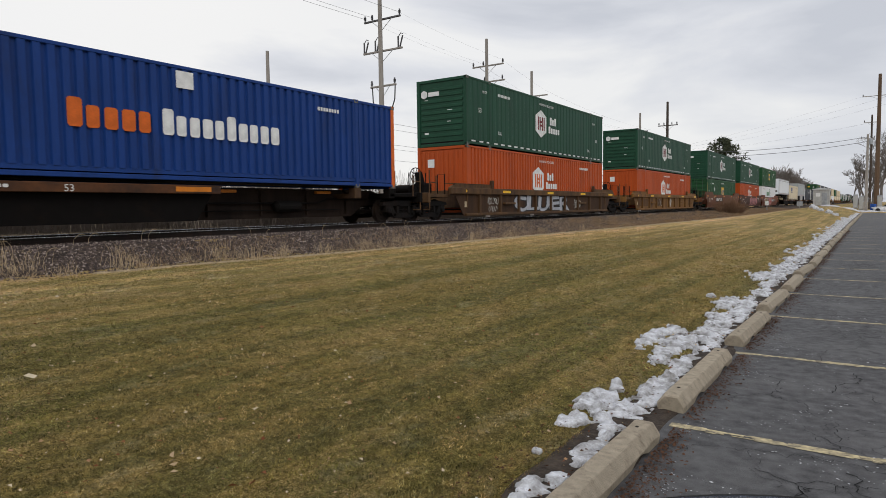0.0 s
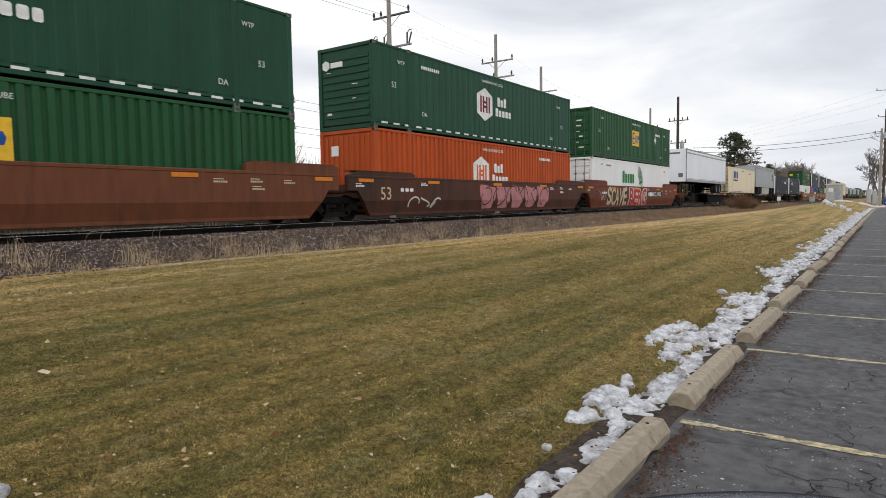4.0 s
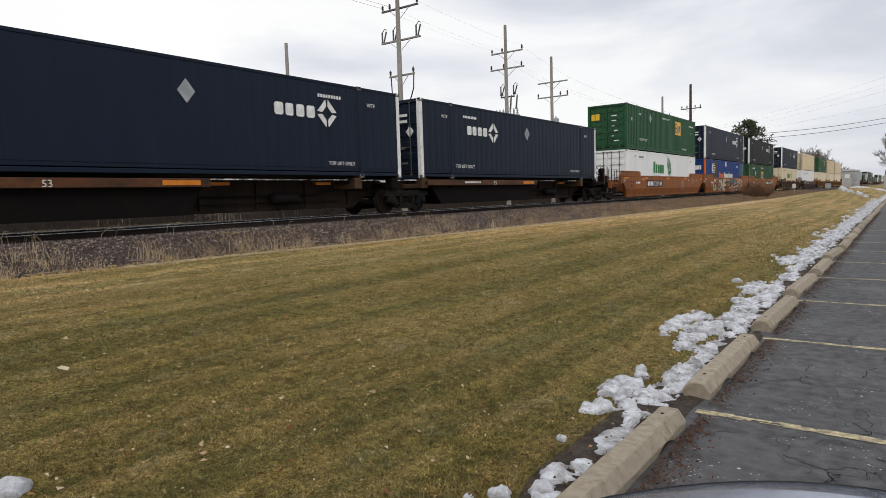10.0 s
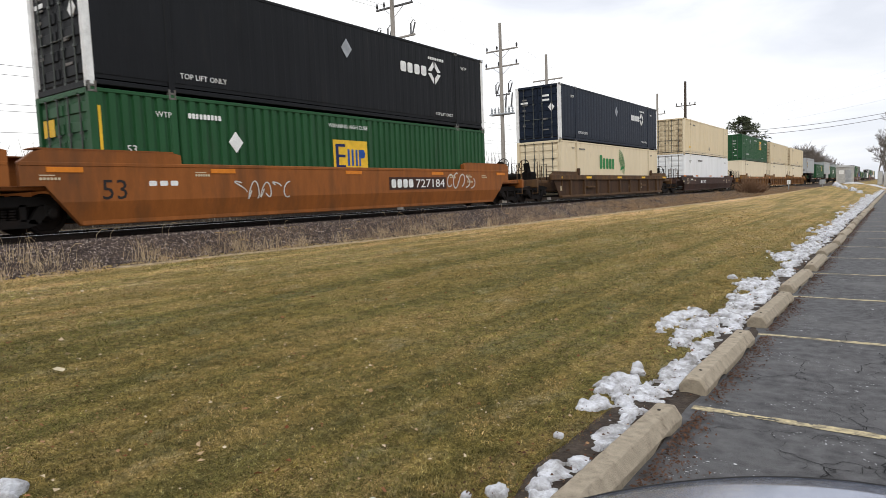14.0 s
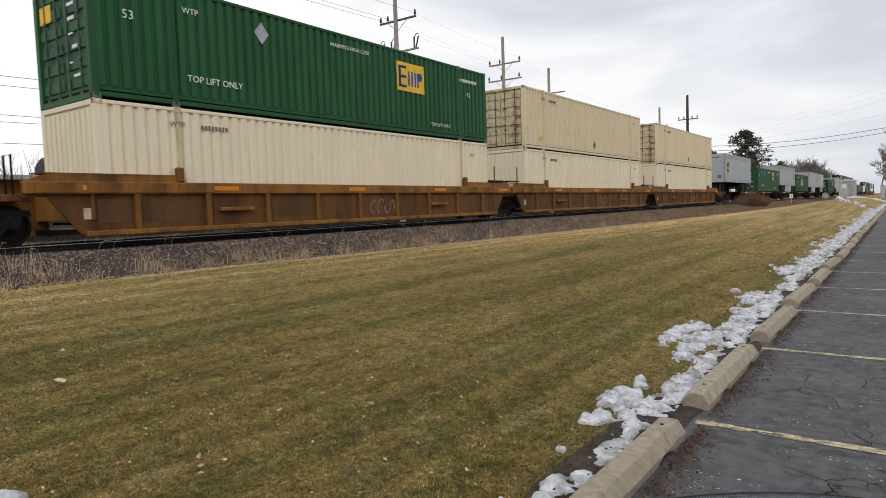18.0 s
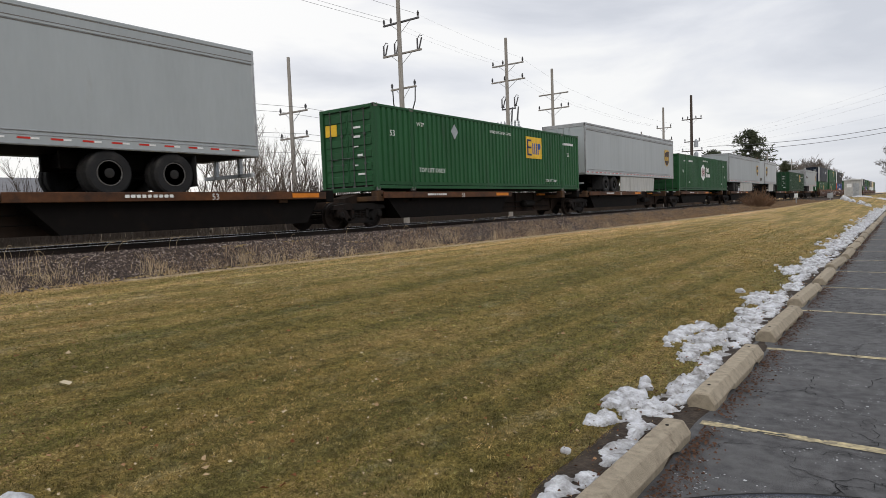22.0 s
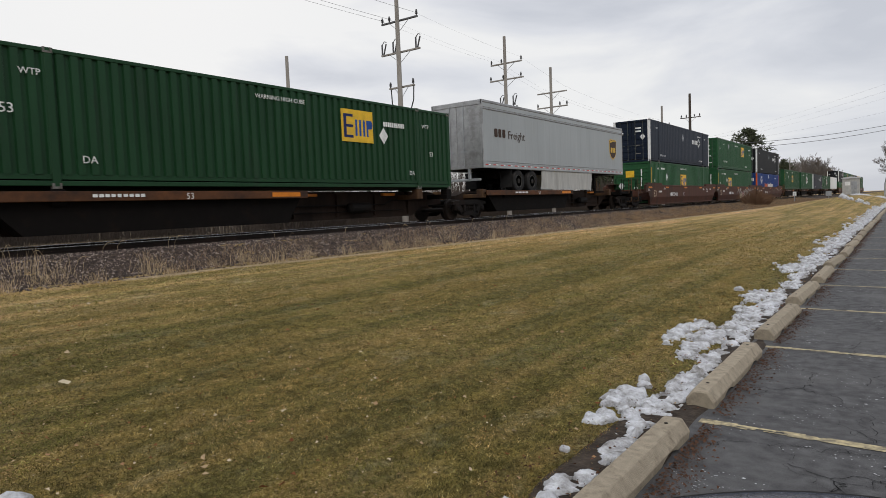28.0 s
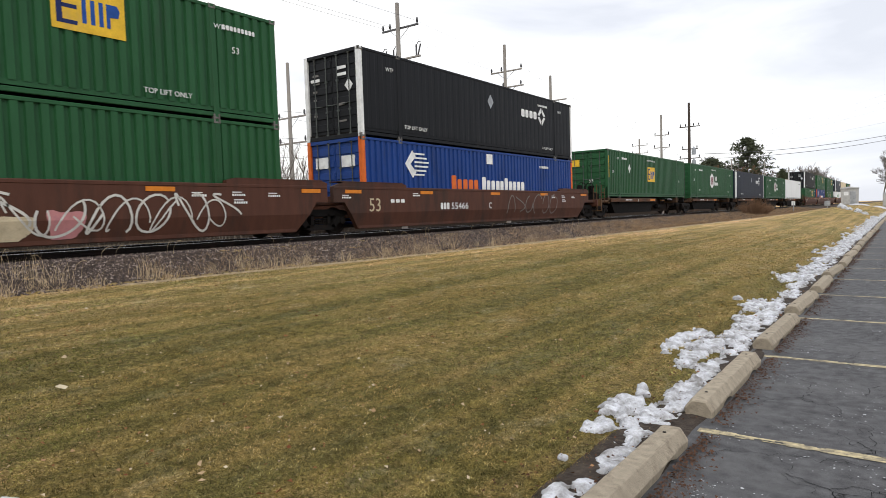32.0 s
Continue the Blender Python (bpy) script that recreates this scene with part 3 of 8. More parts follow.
thing("ballast_bed", Geo().sheet(spread([(-3.5, 1.6, 0.5), (1.6, 5.4, 0.19)]), BY, lambda x, y: bed(x, y) if x < lawn_edge(y) else gz(x, y) - 0.05).mesh("ballast_bed", M["ballast"]),
      "grey-brown crushed stone ballast under the rails", "ballast", kind="structure")

thing("verge", Geo().sheet(spread([(-90, -20, 10), (-20, -3.55, 1.5)]), spread([(-60, 200, 6)]), lambda x, y: gz(x, y) + 0.03 + 0.08 * noise.noise((x * 0.4, y * 0.4, 2))).mesh("verge", M["verge"], True), "brown dead weeds on the far side of the track", "verge", kind="structure")

# the lot: asphalt with worn stall lines and cracks
lot = thing("parking_lot", Geo().box(LOT_X + 0.10, 60, -40, LOT_END, -0.3, 0.012).mesh("parking_lot", M["asphalt"]), "cracked dark asphalt parking lot with faded stall lines", "pavement", kind="structure")
STALL0, PITCH = 4.77, 2.72


def stall_line():
    """A painted line worn away in bits along its edges."""
    g = Geo()
    r = random.Random(5)
    for k in range(200):
        a = 14.32 + k * 0.025
        for q in range(6):
            v = -0.048 + q * 0.016
            worn = noise.noise((a * 9, v * 40, 3)) + 0.6 * noise.noise((a * 2.2, 0, 8))
            if worn > (0.12 if q in (0, 5) else 0.34):
                continue
            g.face((a, v, 0), (a + 0.0255, v, 0), (a + 0.0255, v + 0.0162, 0), (a, v + 0.0162, 0))
    return g.mesh("stall_line", M["line"])


LINE = stall_line()
for i in range(-4, 40):
    part("stall_line", LINE, lot, "worn pale yellow stall line", pose(0, STALL0 + i * PITCH, 0.016))


def crack(r, x, y, a, n, w, g=None, fork=2):
    """A jagged crack that forks into finer ones."""
    g = g or Geo()
    pts = []
    a0 = a
    for _ in range(n):
        pts.append((x, y))
        a = a0 + r.gauss(0, 0.75)
        a0 += r.gauss(0, 0.12)
        k = r.uniform(0.02, 0.07)
        x, y = x + k * math.cos(a), y + k * math.sin(a)
        if x < 14.42:
            break
        if fork and r.random() < 0.05:
            crack(r, x, y, a0 + r.choice((-1.2, 1.2)), n // 2, w * 0.75, g, fork - 1)
    for (xa, ya), (xb, yb) in zip(pts, pts[1:]):
        d = math.hypot(xb - xa, yb - ya)
        u = w * r.uniform(0.4, 1.3)
        nx, ny = -(yb - ya) / d * u, (xb - xa) / d * u
        g.face((xa + nx, ya + ny, 0.0165), (xa - nx, ya - ny, 0.0165), (xb - nx, yb - ny, 0.0165), (xb + nx, yb + ny, 0.0165))
    return g


rc = random.Random(11)
for i in range(80):
    y = 3 + 40 * rc.random() ** 1.5
    part("crack", crack(rc, rc.uniform(14.5, 18.5), y, rc.choice((0.1, 1.5, 3.0, 4.6)), rc.randint(24, 80), rc.uniform(0.0014, 0.0030) * (1 + y * 0.045)).mesh("crack", M["crack"]), lot)



def grit():
    g = Geo()
    r = random.Random(17)
    for _ in range(20000):
        y = 2.2 + 22 * r.random() ** 1.6
        x = 14.4 + 4.5 * r.random()
        if noise.noise((x * 1.6, y * 1.6, 5)) + 0.5 * noise.noise((x * 6, y * 6, 2)) < 0.18:
            continue
        w = r.uniform(0.0015, 0.007) * (1 + y * 0.02) * (1.8 if r.random() < 0.04 else 1)
        a = r.uniform(0, 3.1)
        c, d = w * math.cos(a), w * math.sin(a)
        g.face((x - c, y - d, 0.0155), (x + d, y - c, 0.0155), (x + c, y + d, 0.0155), (x - d, y + c, 0.0155))
    return g.mesh("grit", M["speck"])


tagged(part("grit", grit(), lot, "pale grit and salt specks"), kind="stuff")

# the track
track = thing("railway_track", Geo().along([(0.715, 0.16), (0.785, 0.16), (0.79, 0.135), (0.762, 0.12), (0.758, 0.03), (0.82, 0.012), (0.82, 0), (0.68, 0), (0.68, 0.012), (0.742, 0.03), (0.738, 0.12), (0.71, 0.135)], -720, 900).mesh("rail", M["railside"]), "rusty steel rail with a polished head on wooden ties", "railway track", kind="structure", at=pose(0, 0, 0.958))
part("rail", Geo().along([(-0.715, 0.16), (-0.785, 0.16), (-0.79, 0.135), (-0.762, 0.12), (-0.758, 0.03), (-0.82, 0.012), (-0.82, 0), (-0.68, 0), (-0.68, 0.012), (-0.742, 0.03), (-0.738, 0.12), (-0.71, 0.135)], -720, 900).mesh("rail", M["railside"]), track)
for sx in (1, -1):
    part("rail_head", Geo().box(sx * 0.75 - 0.0375, sx * 0.75 + 0.0375, -720, 900, 0.140, 0.1635, 0.006).mesh("rail_head", M["railtop"]), track, "polished rail head")
TIE = Geo().box(-1.3, 1.3, -0.11, 0.11, -0.17, 0.0, 0.012).mesh("tie", M["tie"])
for i in range(240):
    part("tie", TIE, track, "", pose(0, -6 + i * 0.53, 0.0, 0, 0, rc.uniform(-0.6, 0.6)))


# ---- the train ----
RAIL = 1.12
CL, CW, CH = 16.154, 1.2955, 2.896
MOVERS = []


SPEEDS = (18.448, 18.211, 18.159, 18.210, 18.185, 18.076, 17.896, 17.751, 17.649, 17.556, 17.471, 17.399, 17.307, 17.227, 17.107,
          16.960, 16.825)


def travelled(t):
    """Metres that the train has gone by t seconds; it slows a little. SPEEDS are two seconds apart."""
    way = 0.0
    for i in range(16):
        u = min(max(t - 2 * i, 0), 2)
        way += SPEEDS[i] * u + (SPEEDS[i + 1] - SPEEDS[i]) * u * u / 4
    return way


def on_train(ob, s, z):
    ob.matrix_basis = pose(0, s, z)
    MOVERS.append((ob, s, z))
    return ob


def corrugated(x_out, depth, y0, y1, z0, z1, pitch):
    """A side sheet with vertical corrugations, its flats at x_out."""
    g = Geo()
    n = max(2, round((y1 - y0) / pitch))
    p = (y1 - y0) / n
    ys = []
    for i in range(n):
        a = y0 + i * p
        ys += [(a, 0), (a + p * 0.52, 0), (a + p * 0.60, 1), (a + p * 0.92, 1)]
    ys.append((y1, 0))
    for y, d in ys:
        x = x_out - depth * d * (1 if x_out > 0 else -1)
        g.v += [(x, y, z0), (x, y, z1)]
    for i in range(len(ys) - 1):
        g.f.append((2 * i, 2 * i + 2, 2 * i + 3, 2 * i + 1))
    return g


def bars(y0, y1, z0, z1, n, x, seed, tall=None):
    """A row of n plain blocks the size of letters."""
    g = Geo()
    r = random.Random(seed)
    if n > 7:
        z0, z1, y1 = z0 + (z1 - z0) * 0.2, z1 - (z1 - z0) * 0.15, y0 + (y1 - y0) * 0.8
    w = (y1 - y0) / n
    for i in range(n):
        h = z1 if tall is None or i in tall else z0 + (z1 - z0) * 0.78
        a, b = y0 + i * w, y0 + i * w + w * r.uniform(0.66, 0.8)
        k = min(w, h - z0) * 0.16
        g.plate([(a + k, z0), (b - k, z0), (b, z0 + k), (b, h - k), (b - k, h), (a + k, h), (a, h - k), (a, z0 + k)], x)
    return g


def scrawl(y0, y1, z0, z1, n, x, seed, thick):
    """Looping sprayed strokes, illegible, as flat ribbons."""
    g = Geo()
    r = random.Random(seed)
    w = (y1 - y0) / n
    for i in range(n):
        cy, cz = y0 + (i + 0.5) * w, (z0 + z1) / 2
        a0, sweep = r.uniform(0, 6.28), r.uniform(3.6, 6.0)
        ry, rz = w * r.uniform(0.38, 0.52), (z1 - z0) * r.uniform(0.36, 0.48)
        k = r.choice((1, 2, 2, 3))
        pts = []
        for j in range(19):
            a = a0 + sweep * j / 18
            pts.append((cy + ry * math.cos(a), cz + rz * math.sin(k * a * 0.5 + 0.3)))
        for j in range(18):
            (ya, za), (yb, zb) = pts[j], pts[j + 1]
            d = math.hypot(yb - ya, zb - za) or 1
            ny, nz = -(zb - za) / d * thick / 2, (yb - ya) / d * thick / 2
            ey, ez = (yb - ya) * 0.12, (zb - za) * 0.12
            xx = x + 0.0004 * (j % 3)
            g.face((xx, ya - ey + ny, za - ez + nz), (xx, ya - ey - ny, za - ez - nz), (xx, yb + ey - ny, zb + ez - nz), (xx, yb + ey + ny, zb + ez + nz))
    return g


def blobs(y0, y1, z0, z1, n, x, seed):
    """Fat rounded sprayed shapes side by side."""
    g = Geo()
    r = random.Random(seed)
    w = (y1 - y0) / n
    for i in range(n):
        cy, cz = y0 + (i + 0.5) * w, (z0 + z1) / 2
        pts = []
        for j in range(22):
            a = 2 * math.pi * j / 22
            s = 1 + 0.16 * math.sin(3 * a + r.uniform(0, 1) + i) + r.uniform(-0.05, 0.05)
            c, d = math.cos(a), math.sin(a)
            c, d = math.copysign(abs(c) ** 0.55, c), math.copysign(abs(d) ** 0.55, d)
            pts.append((cy + w * 0.46 * c * s, max(z0, min(z1, cz + (z1 - z0) * 0.46 * d * s))))
        g.plate(pts, x + 0.001 * (i % 2), 0.002)
    return g


def row_of_blocks(box, name, y0, y1, z0, z1, n, x, mat, tall=None):
    """A brand name as plain letter-sized blocks, each an object."""
    w = (y1 - y0) / n
    for i in range(n):
        h = (z1 - z0) * (1 if tall is None or i in tall else 0.78)
        b = w * (0.80, 0.72, 0.76)[i % 3]
        k = min(b, h) * 0.16

        def mk(b=b, h=h, k=k):
            return Geo().plate([(k, 0), (b - k, 0), (b, k), (b, h - k), (b - k, h), (k, h), (0, h - k), (0, k)], x).mesh(name, M[mat])
        part(name, cached(("blk", round(b, 3), round(h, 3), x, mat, name), mk), box, "", pose(0, y0 + i * w, z0))


def stuff(ob):
    return tagged(ob, kind="stuff")


def container(s, z, col, brand, end="door", skin="ribbed", label="", endcol=None, postcol=None):
    """A 53 foot box: sides, roof, floor, corner posts, rails, lifting posts, doors with rods or a ribbed front."""
    box = thing("shipping_container", None, label, "shipping container", "containers on the train")
    on_train(box, s, z)
    mc = M[col]
    me_ = M[endcol or col]
    pc = M[postcol or col]
    pitch = {"ribbed": 0.285, "fine": 0.42, "smooth": 0.40, "plain": 0.61}[skin]
    depth = {"ribbed": 0.058, "fine": 0.014, "smooth": 0.006, "plain": 0.014}[skin]
    for sx in (1, -1):
        part("side_panel", cached(("side", col, skin, sx), lambda: corrugated(sx * (CW - 0.012), depth, 0.16, CL - 0.16, 0.30, CH - 0.09, pitch).mesh("side_panel", mc)), box)
        part("top_rail", cached(("trail", col, sx), lambda: Geo().box(sx * (CW - 0.05) - 0.05, sx * (CW - 0.05) + 0.05, 0.16, CL - 0.16, CH - 0.10, CH - 0.012, 0.012).mesh("top_rail", mc)), box)
        part("bottom_rail", cached(("brail", col, sx), lambda: Geo().box(sx * (CW - 0.045) - 0.035, sx * (CW - 0.045) + 0.035, 0.16, CL - 0.16, 0.06, 0.17, 0.012).box(sx * (CW - 0.06) - 0.03, sx * (CW - 0.06) + 0.03, 0.16, CL - 0.16, 0.165, 0.31).mesh("bottom_rail", mc)), box)
        for y in (0.0, CL - 0.165):
            part("corner_post", cached(("post", postcol or col, sx, y), lambda: Geo().box(*sorted((sx * CW, sx * (CW - 0.16))), y, y + 0.165, 0.0, CH, 0.012).mesh("corner_post", pc)), box)
        for y in (1.90, CL - 2.06):
            part("lifting_post", cached(("lift", col, sx, y), lambda: Geo().box(*sorted((sx * (CW + 0.004), sx * (CW - 0.08))), y, y + 0.16, 0.02, CH - 0.02, 0.012).box(*sorted((sx * (CW + 0.006), sx * (CW - 0.18))), y - 0.02, y + 0.18, CH - 0.13, CH + 0.004, 0.01).mesh("lifting_post", M["creamdirty"] if col in ("cream", "palecream") else mc)), box)
    for y in (0.0, CL - 0.17, 1.885, CL - 2.075):
        for zc in (0.0, CH - 0.115):
            part("corner_casting", cached(("cast", col in ("cream", "palecream", "white")), lambda: Geo().box(CW - 0.10, CW + 0.010, 0, 0.19, 0, 0.05, 0.006).box(CW - 0.10, CW + 0.010, 0, 0.05, 0.045, 0.12, 0.006).box(CW - 0.10, CW + 0.010, 0.14, 0.19, 0.045, 0.12, 0.006).mesh("corner_casting", M["creamdirty" if col in ("cream", "palecream", "white") else "casting"])), box, "", pose(0, y - 0.01 if y else 0, zc))
    part("roof", cached(("roof", col), lambda: Geo().sheet([-CW + 0.06, 0, CW - 0.06], [0.1 + i * 0.2127 for i in range(76)], lambda x, y: CH - 0.02 + 0.01 * (int(y / 0.2127) % 2)).mesh("roof", mc)), box)
    part("floor", cached(("floor",), lambda: Geo().box(-CW + 0.03, CW - 0.03, 0.03, CL - 0.03, 0.10, 0.20).mesh("floor", M["black_iron"])), box)
    # the ends
    for y, kind in ((0.0, end), (CL, "front" if end == "door" else "door")):
        d = 1 if y == 0 else -1
        for zf, hf, nm in ((CH - 0.13, 0.125, "door_header"), (0.0, 0.14, "door_sill")):
            part(nm, cached(("eframe", endcol or col, y, nm), lambda: Geo().box(-CW + 0.16, CW - 0.16, *sorted((y + 0.005 * d, y + 0.14 * d)), zf, zf + hf, 0.012).mesh(nm, me_)), box)
        if kind == "door":
            for k in (-1, 1):
                def leaf(k=k):
                    g = Geo()
                    xa, xb = sorted((k * 0.012, k * (CW - 0.165)))
                    g.box(xa, xb, *sorted((y + 0.075 * d, y + 0.10 * d)), 0.145, CH - 0.135)
                    return g.mesh("door", me_)
                door = part("door", cached(("leaf", endcol or col, y, k), leaf), box)
                for i in range(6 if y == 0 else 0):
                    part("door_panel", cached(("dpanel", endcol or col, k), lambda: Geo().box(*sorted((k * 0.06, k * (CW - 0.215))), 0.045, 0.08, 0, 0.25, 0.018).mesh("door_panel", me_)), door, "", pose(0, 0, 0.30 + i * 0.415))
                for xo in (0.26, 0.80):
                    def rod(xo=xo, k=k):
                        g = Geo().tube([(k * xo, y + 0.028 * d, 0.05), (k * xo, y + 0.028 * d, CH - 0.05)], 0.019, 8)
                        for zc in (0.12, 0.9, 1.9, 2.75):
                            g.box(k * xo - 0.05, k * xo + 0.05, *sorted((y + 0.005 * d, y + 0.05 * d)), zc, zc + 0.06)
                        g.tube([(k * xo, y + 0.015 * d, 1.15), (k * (xo - 0.32), y + 0.015 * d, 1.13)], 0.016, 6)
                        return g.mesh("lock_rod", M["rod"] if col in ("green", "deepgreen", "navy", "black", "pineboxgreen", "blue", "cream", "palecream", "white") else me_)
                    part("lock_rod", cached(("rod", col, y, k, xo), rod), door)
        else:
            wall = part("front_wall", cached(("front", endcol or col, y), lambda: Geo().box(-CW + 0.155, CW - 0.155, *sorted((y + 0.05 * d, y + 0.09 * d)), 0.13, CH - 0.12).mesh("front_wall", me_)), box)
            for i in range(9 if y == 0 else 0):
                if col in ("palecream", "orange"):
                    part("front_rib", cached(("frib", col), lambda: Geo().box(-0.07, 0.07, 0.018, 0.055, 0.2, CH - 0.2, 0.012).mesh("front_rib", me_)), wall, "", pose(-0.98 + i * 0.245, 0, 0))
                    continue
                part("front_rib", cached(("frib", endcol or col), lambda: Geo().box(-CW + 0.22, CW - 0.22, 0.018, 0.055, 0, 0.13, 0.012).mesh("front_rib", me_)), wall, "", pose(0, 0, 0.42 + i * 0.245))
    LIVERY[brand](box)
    return box


XS = CW + 0.001


def stencil(box, items, mat="decal"):
    for body, y, z, size in items:
        size *= 0.68 if body[0] != "W" or len(body) == 3 else 1.0
        body = body.replace("'", "")
        part("lettering", words(body, size, mat), box, "", on_side(XS + 0.007, y, z))


def diamond(box, y, z, r, mat="decal"):
    part("placard", cached(("dia", r, mat, y, z), lambda: Geo().plate([(y - r * 0.8, z), (y, z - r), (y + r * 0.8, z), (y, z + r)], XS).mesh("placard", M[mat])), box)


def emblem_yellow(box, y, z, w=1.55, h=1.0):
    part("logo_panel", cached(("ylwbox1", y, z), lambda: Geo().plate([(y, z), (y + w, z), (y + w, z + h), (y, z + h)], XS).mesh("logo_panel", M["yellow"])), box, "yellow logo panel")

    def marks():
        g = Geo()
        g.plate([(y + 0.10, z + 0.13), (y + 0.22, z + 0.13), (y + 0.22, z + 0.87), (y + 0.10, z + 0.87)], XS + 0.004)
        for q in (0.13, 0.46, 0.79):
            g.plate([(y + 0.21, z + q), (y + 0.52, z + q), (y + 0.52, z + q + 0.085), (y + 0.21, z + q + 0.085)], XS + 0.004)
        return g.mesh("logo_mark", M["navydecal"])

    def marks2():
        g = Geo()
        for a in (0.62, 0.80, 0.98):
            g.plate([(y + a, z + 0.2), (y + a + 0.09, z + 0.2), (y + a + 0.09, z + 0.72), (y + a, z + 0.72)], XS + 0.004)
        g.plate([(y + 1.14, z + 0.2), (y + 1.22, z + 0.2), (y + 1.22, z + 0.44), (y + 1.40, z + 0.46), (y + 1.44, z + 0.60), (y + 1.38, z + 0.72), (y + 1.14, z + 0.72)], XS + 0.004)
        return g.mesh("logo_mark", M["bluedecal"])
    part("logo_mark", cached(("ylwbox2", y, z), marks), box)
    part("logo_mark", cached(("ylwbox3", y, z), marks2), box)


def door_marks(box, mat="decal", n=5):
    """Small bars of data stencilled on the door end."""
    def mk():
        g = Geo()
        r = random.Random(n)
        for i in range(n):
            zc = 0.55 + 1.9 * i / n
            xa = r.choice((-0.9, 0.3, 0.45))
            g.box(xa, xa + r.uniform(0.14, 0.34), 0.030, 0.05, zc, zc + r.uniform(0.04, 0.09))
        return g.mesh("door_marking", M[mat])
    stuff(part("door_marking", cached(("dm", mat, n), mk), box))


def livery_ylwbox(box):
    emblem_yellow(box, 10.35, 1.5)
    diamond(box, 4.62, 2.27, 0.30, "galv")
    stencil(box, [("TOP LIFT ONLY", 2.3, 0.66, 0.34), ("53'", 0.75, 1.86, 0.42), ("53'", 14.7, 1.75, 0.36), ("WARNING HIGH CUBE", 7.2, 2.42, 0.17), ("TOP LIFT ONLY", 12.25, 0.42, 0.26), ("WTP", 2.25, 2.3, 0.3), ("WTP", 14.2, 2.3, 0.26)])
    stuff(part("number_stencil", cached(("nb", 1), lambda: bars(14.45, 15.75, 2.28, 2.47, 9, XS, 1).mesh("number_stencil", M["decal"])), box))
    part("door_logo", cached(("dl",), lambda: Geo().box(-1.05, -0.5, 0.034, 0.05, 1.95, 2.35).mesh("door_logo", M["yellow"])), box, "yellow logo panel")
    door_marks(box, n=6)


def livery_ylwbox2(box, at=7.25, front=False):
    emblem_yellow(box, at, 1.1)
    diamond(box, 3.70, 1.85, 0.28)
    stencil(box, [("53'", 0.75, 1.48, 0.38), ("WARNING HIGH CUBE", 7.1, 2.47, 0.17), ("53'", 14.6, 1.2, 0.3), ("WTP", 1.5, 2.35, 0.28)])
    stuff(part("number_stencil", cached(("nb", 2), lambda: bars(2.35, 3.55, 2.33, 2.53, 9, XS, 2).mesh("number_stencil", M["decal"])), box))
    part("lettering", words("53", 0.30, "decal"), box, "", pose(0.1, 0.028, 0.95, 90, 0, 0))
    part("yellow_stripe", cached(("ys",), lambda: Geo().plate([(0.17, 1.2), (0.235, 1.2), (0.235, 2.5), (0.17, 2.5)], XS).mesh("yellow_stripe", M["yellow"])), box)
    if front:
        part("end_logo", cached(("flogo",), lambda: Geo().box(-0.45, 0.15, 0.008, 0.018, 1.85, 2.3).mesh("end_logo", M["yellow"])), box, "yellow logo panel")
        part("placard", cached(("fdia",), lambda: Geo().along([(-0.78, 1.0), (-0.56, 1.27), (-0.78, 1.54), (-1.0, 1.27)], 0.008, 0.016).mesh("placard", M["decal"])), box, "white diamond placard")
        stuff(part("end_marking", cached(("fmark",), lambda: Geo().box(0.62, 0.70, 0.008, 0.016, 1.9, 2.4).box(0.62, 0.70, 0.008, 0.016, 1.2, 1.8).mesh("end_marking", M["decal"])), box))
    else:
        part("door_logo", cached(("dl",), lambda: Geo().box(-1.05, -0.5, 0.034, 0.05, 1.95, 2.35).mesh("door_logo", M["yellow"])), box, "yellow logo panel")


def livery_ylwbox3(box, at=7.1, z=1.1):
    emblem_yellow(box, at, z, 1.45, 1.02)
    diamond(box, 12.3, 1.78, 0.28)
    stencil(box, [("53'", 1.0, 1.5, 0.42), ("WARNING HIGH CUBE", 7.1, 2.47, 0.17), ("53'", 14.8, 1.2, 0.34), ("DA", 2.5, 0.55, 0.34), ("DA", 13.6, 0.5, 0.3), ("WTP", 1.4, 2.3, 0.28), ("WTP", 14.4, 2.2, 0.28)])
    stuff(part("number_stencil", cached(("nb", 5), lambda: bars(12.3, 13.7, 2.05, 2.3, 10, XS, 5).mesh("number_stencil", M["decal"])), box))
    part("door_logo", cached(("dl",), lambda: Geo().box(-1.05, -0.5, 0.034, 0.05, 1.95, 2.35).mesh("door_logo", M["yellow"])), box, "yellow logo panel")
    door_marks(box, n=6)


def hexa(y, z, w, h):
    return [(y, z + h * 0.22), (y + w / 2, z), (y + w, z + h * 0.22), (y + w, z + h * 0.78), (y + w / 2, z + h), (y, z + h * 0.78)]


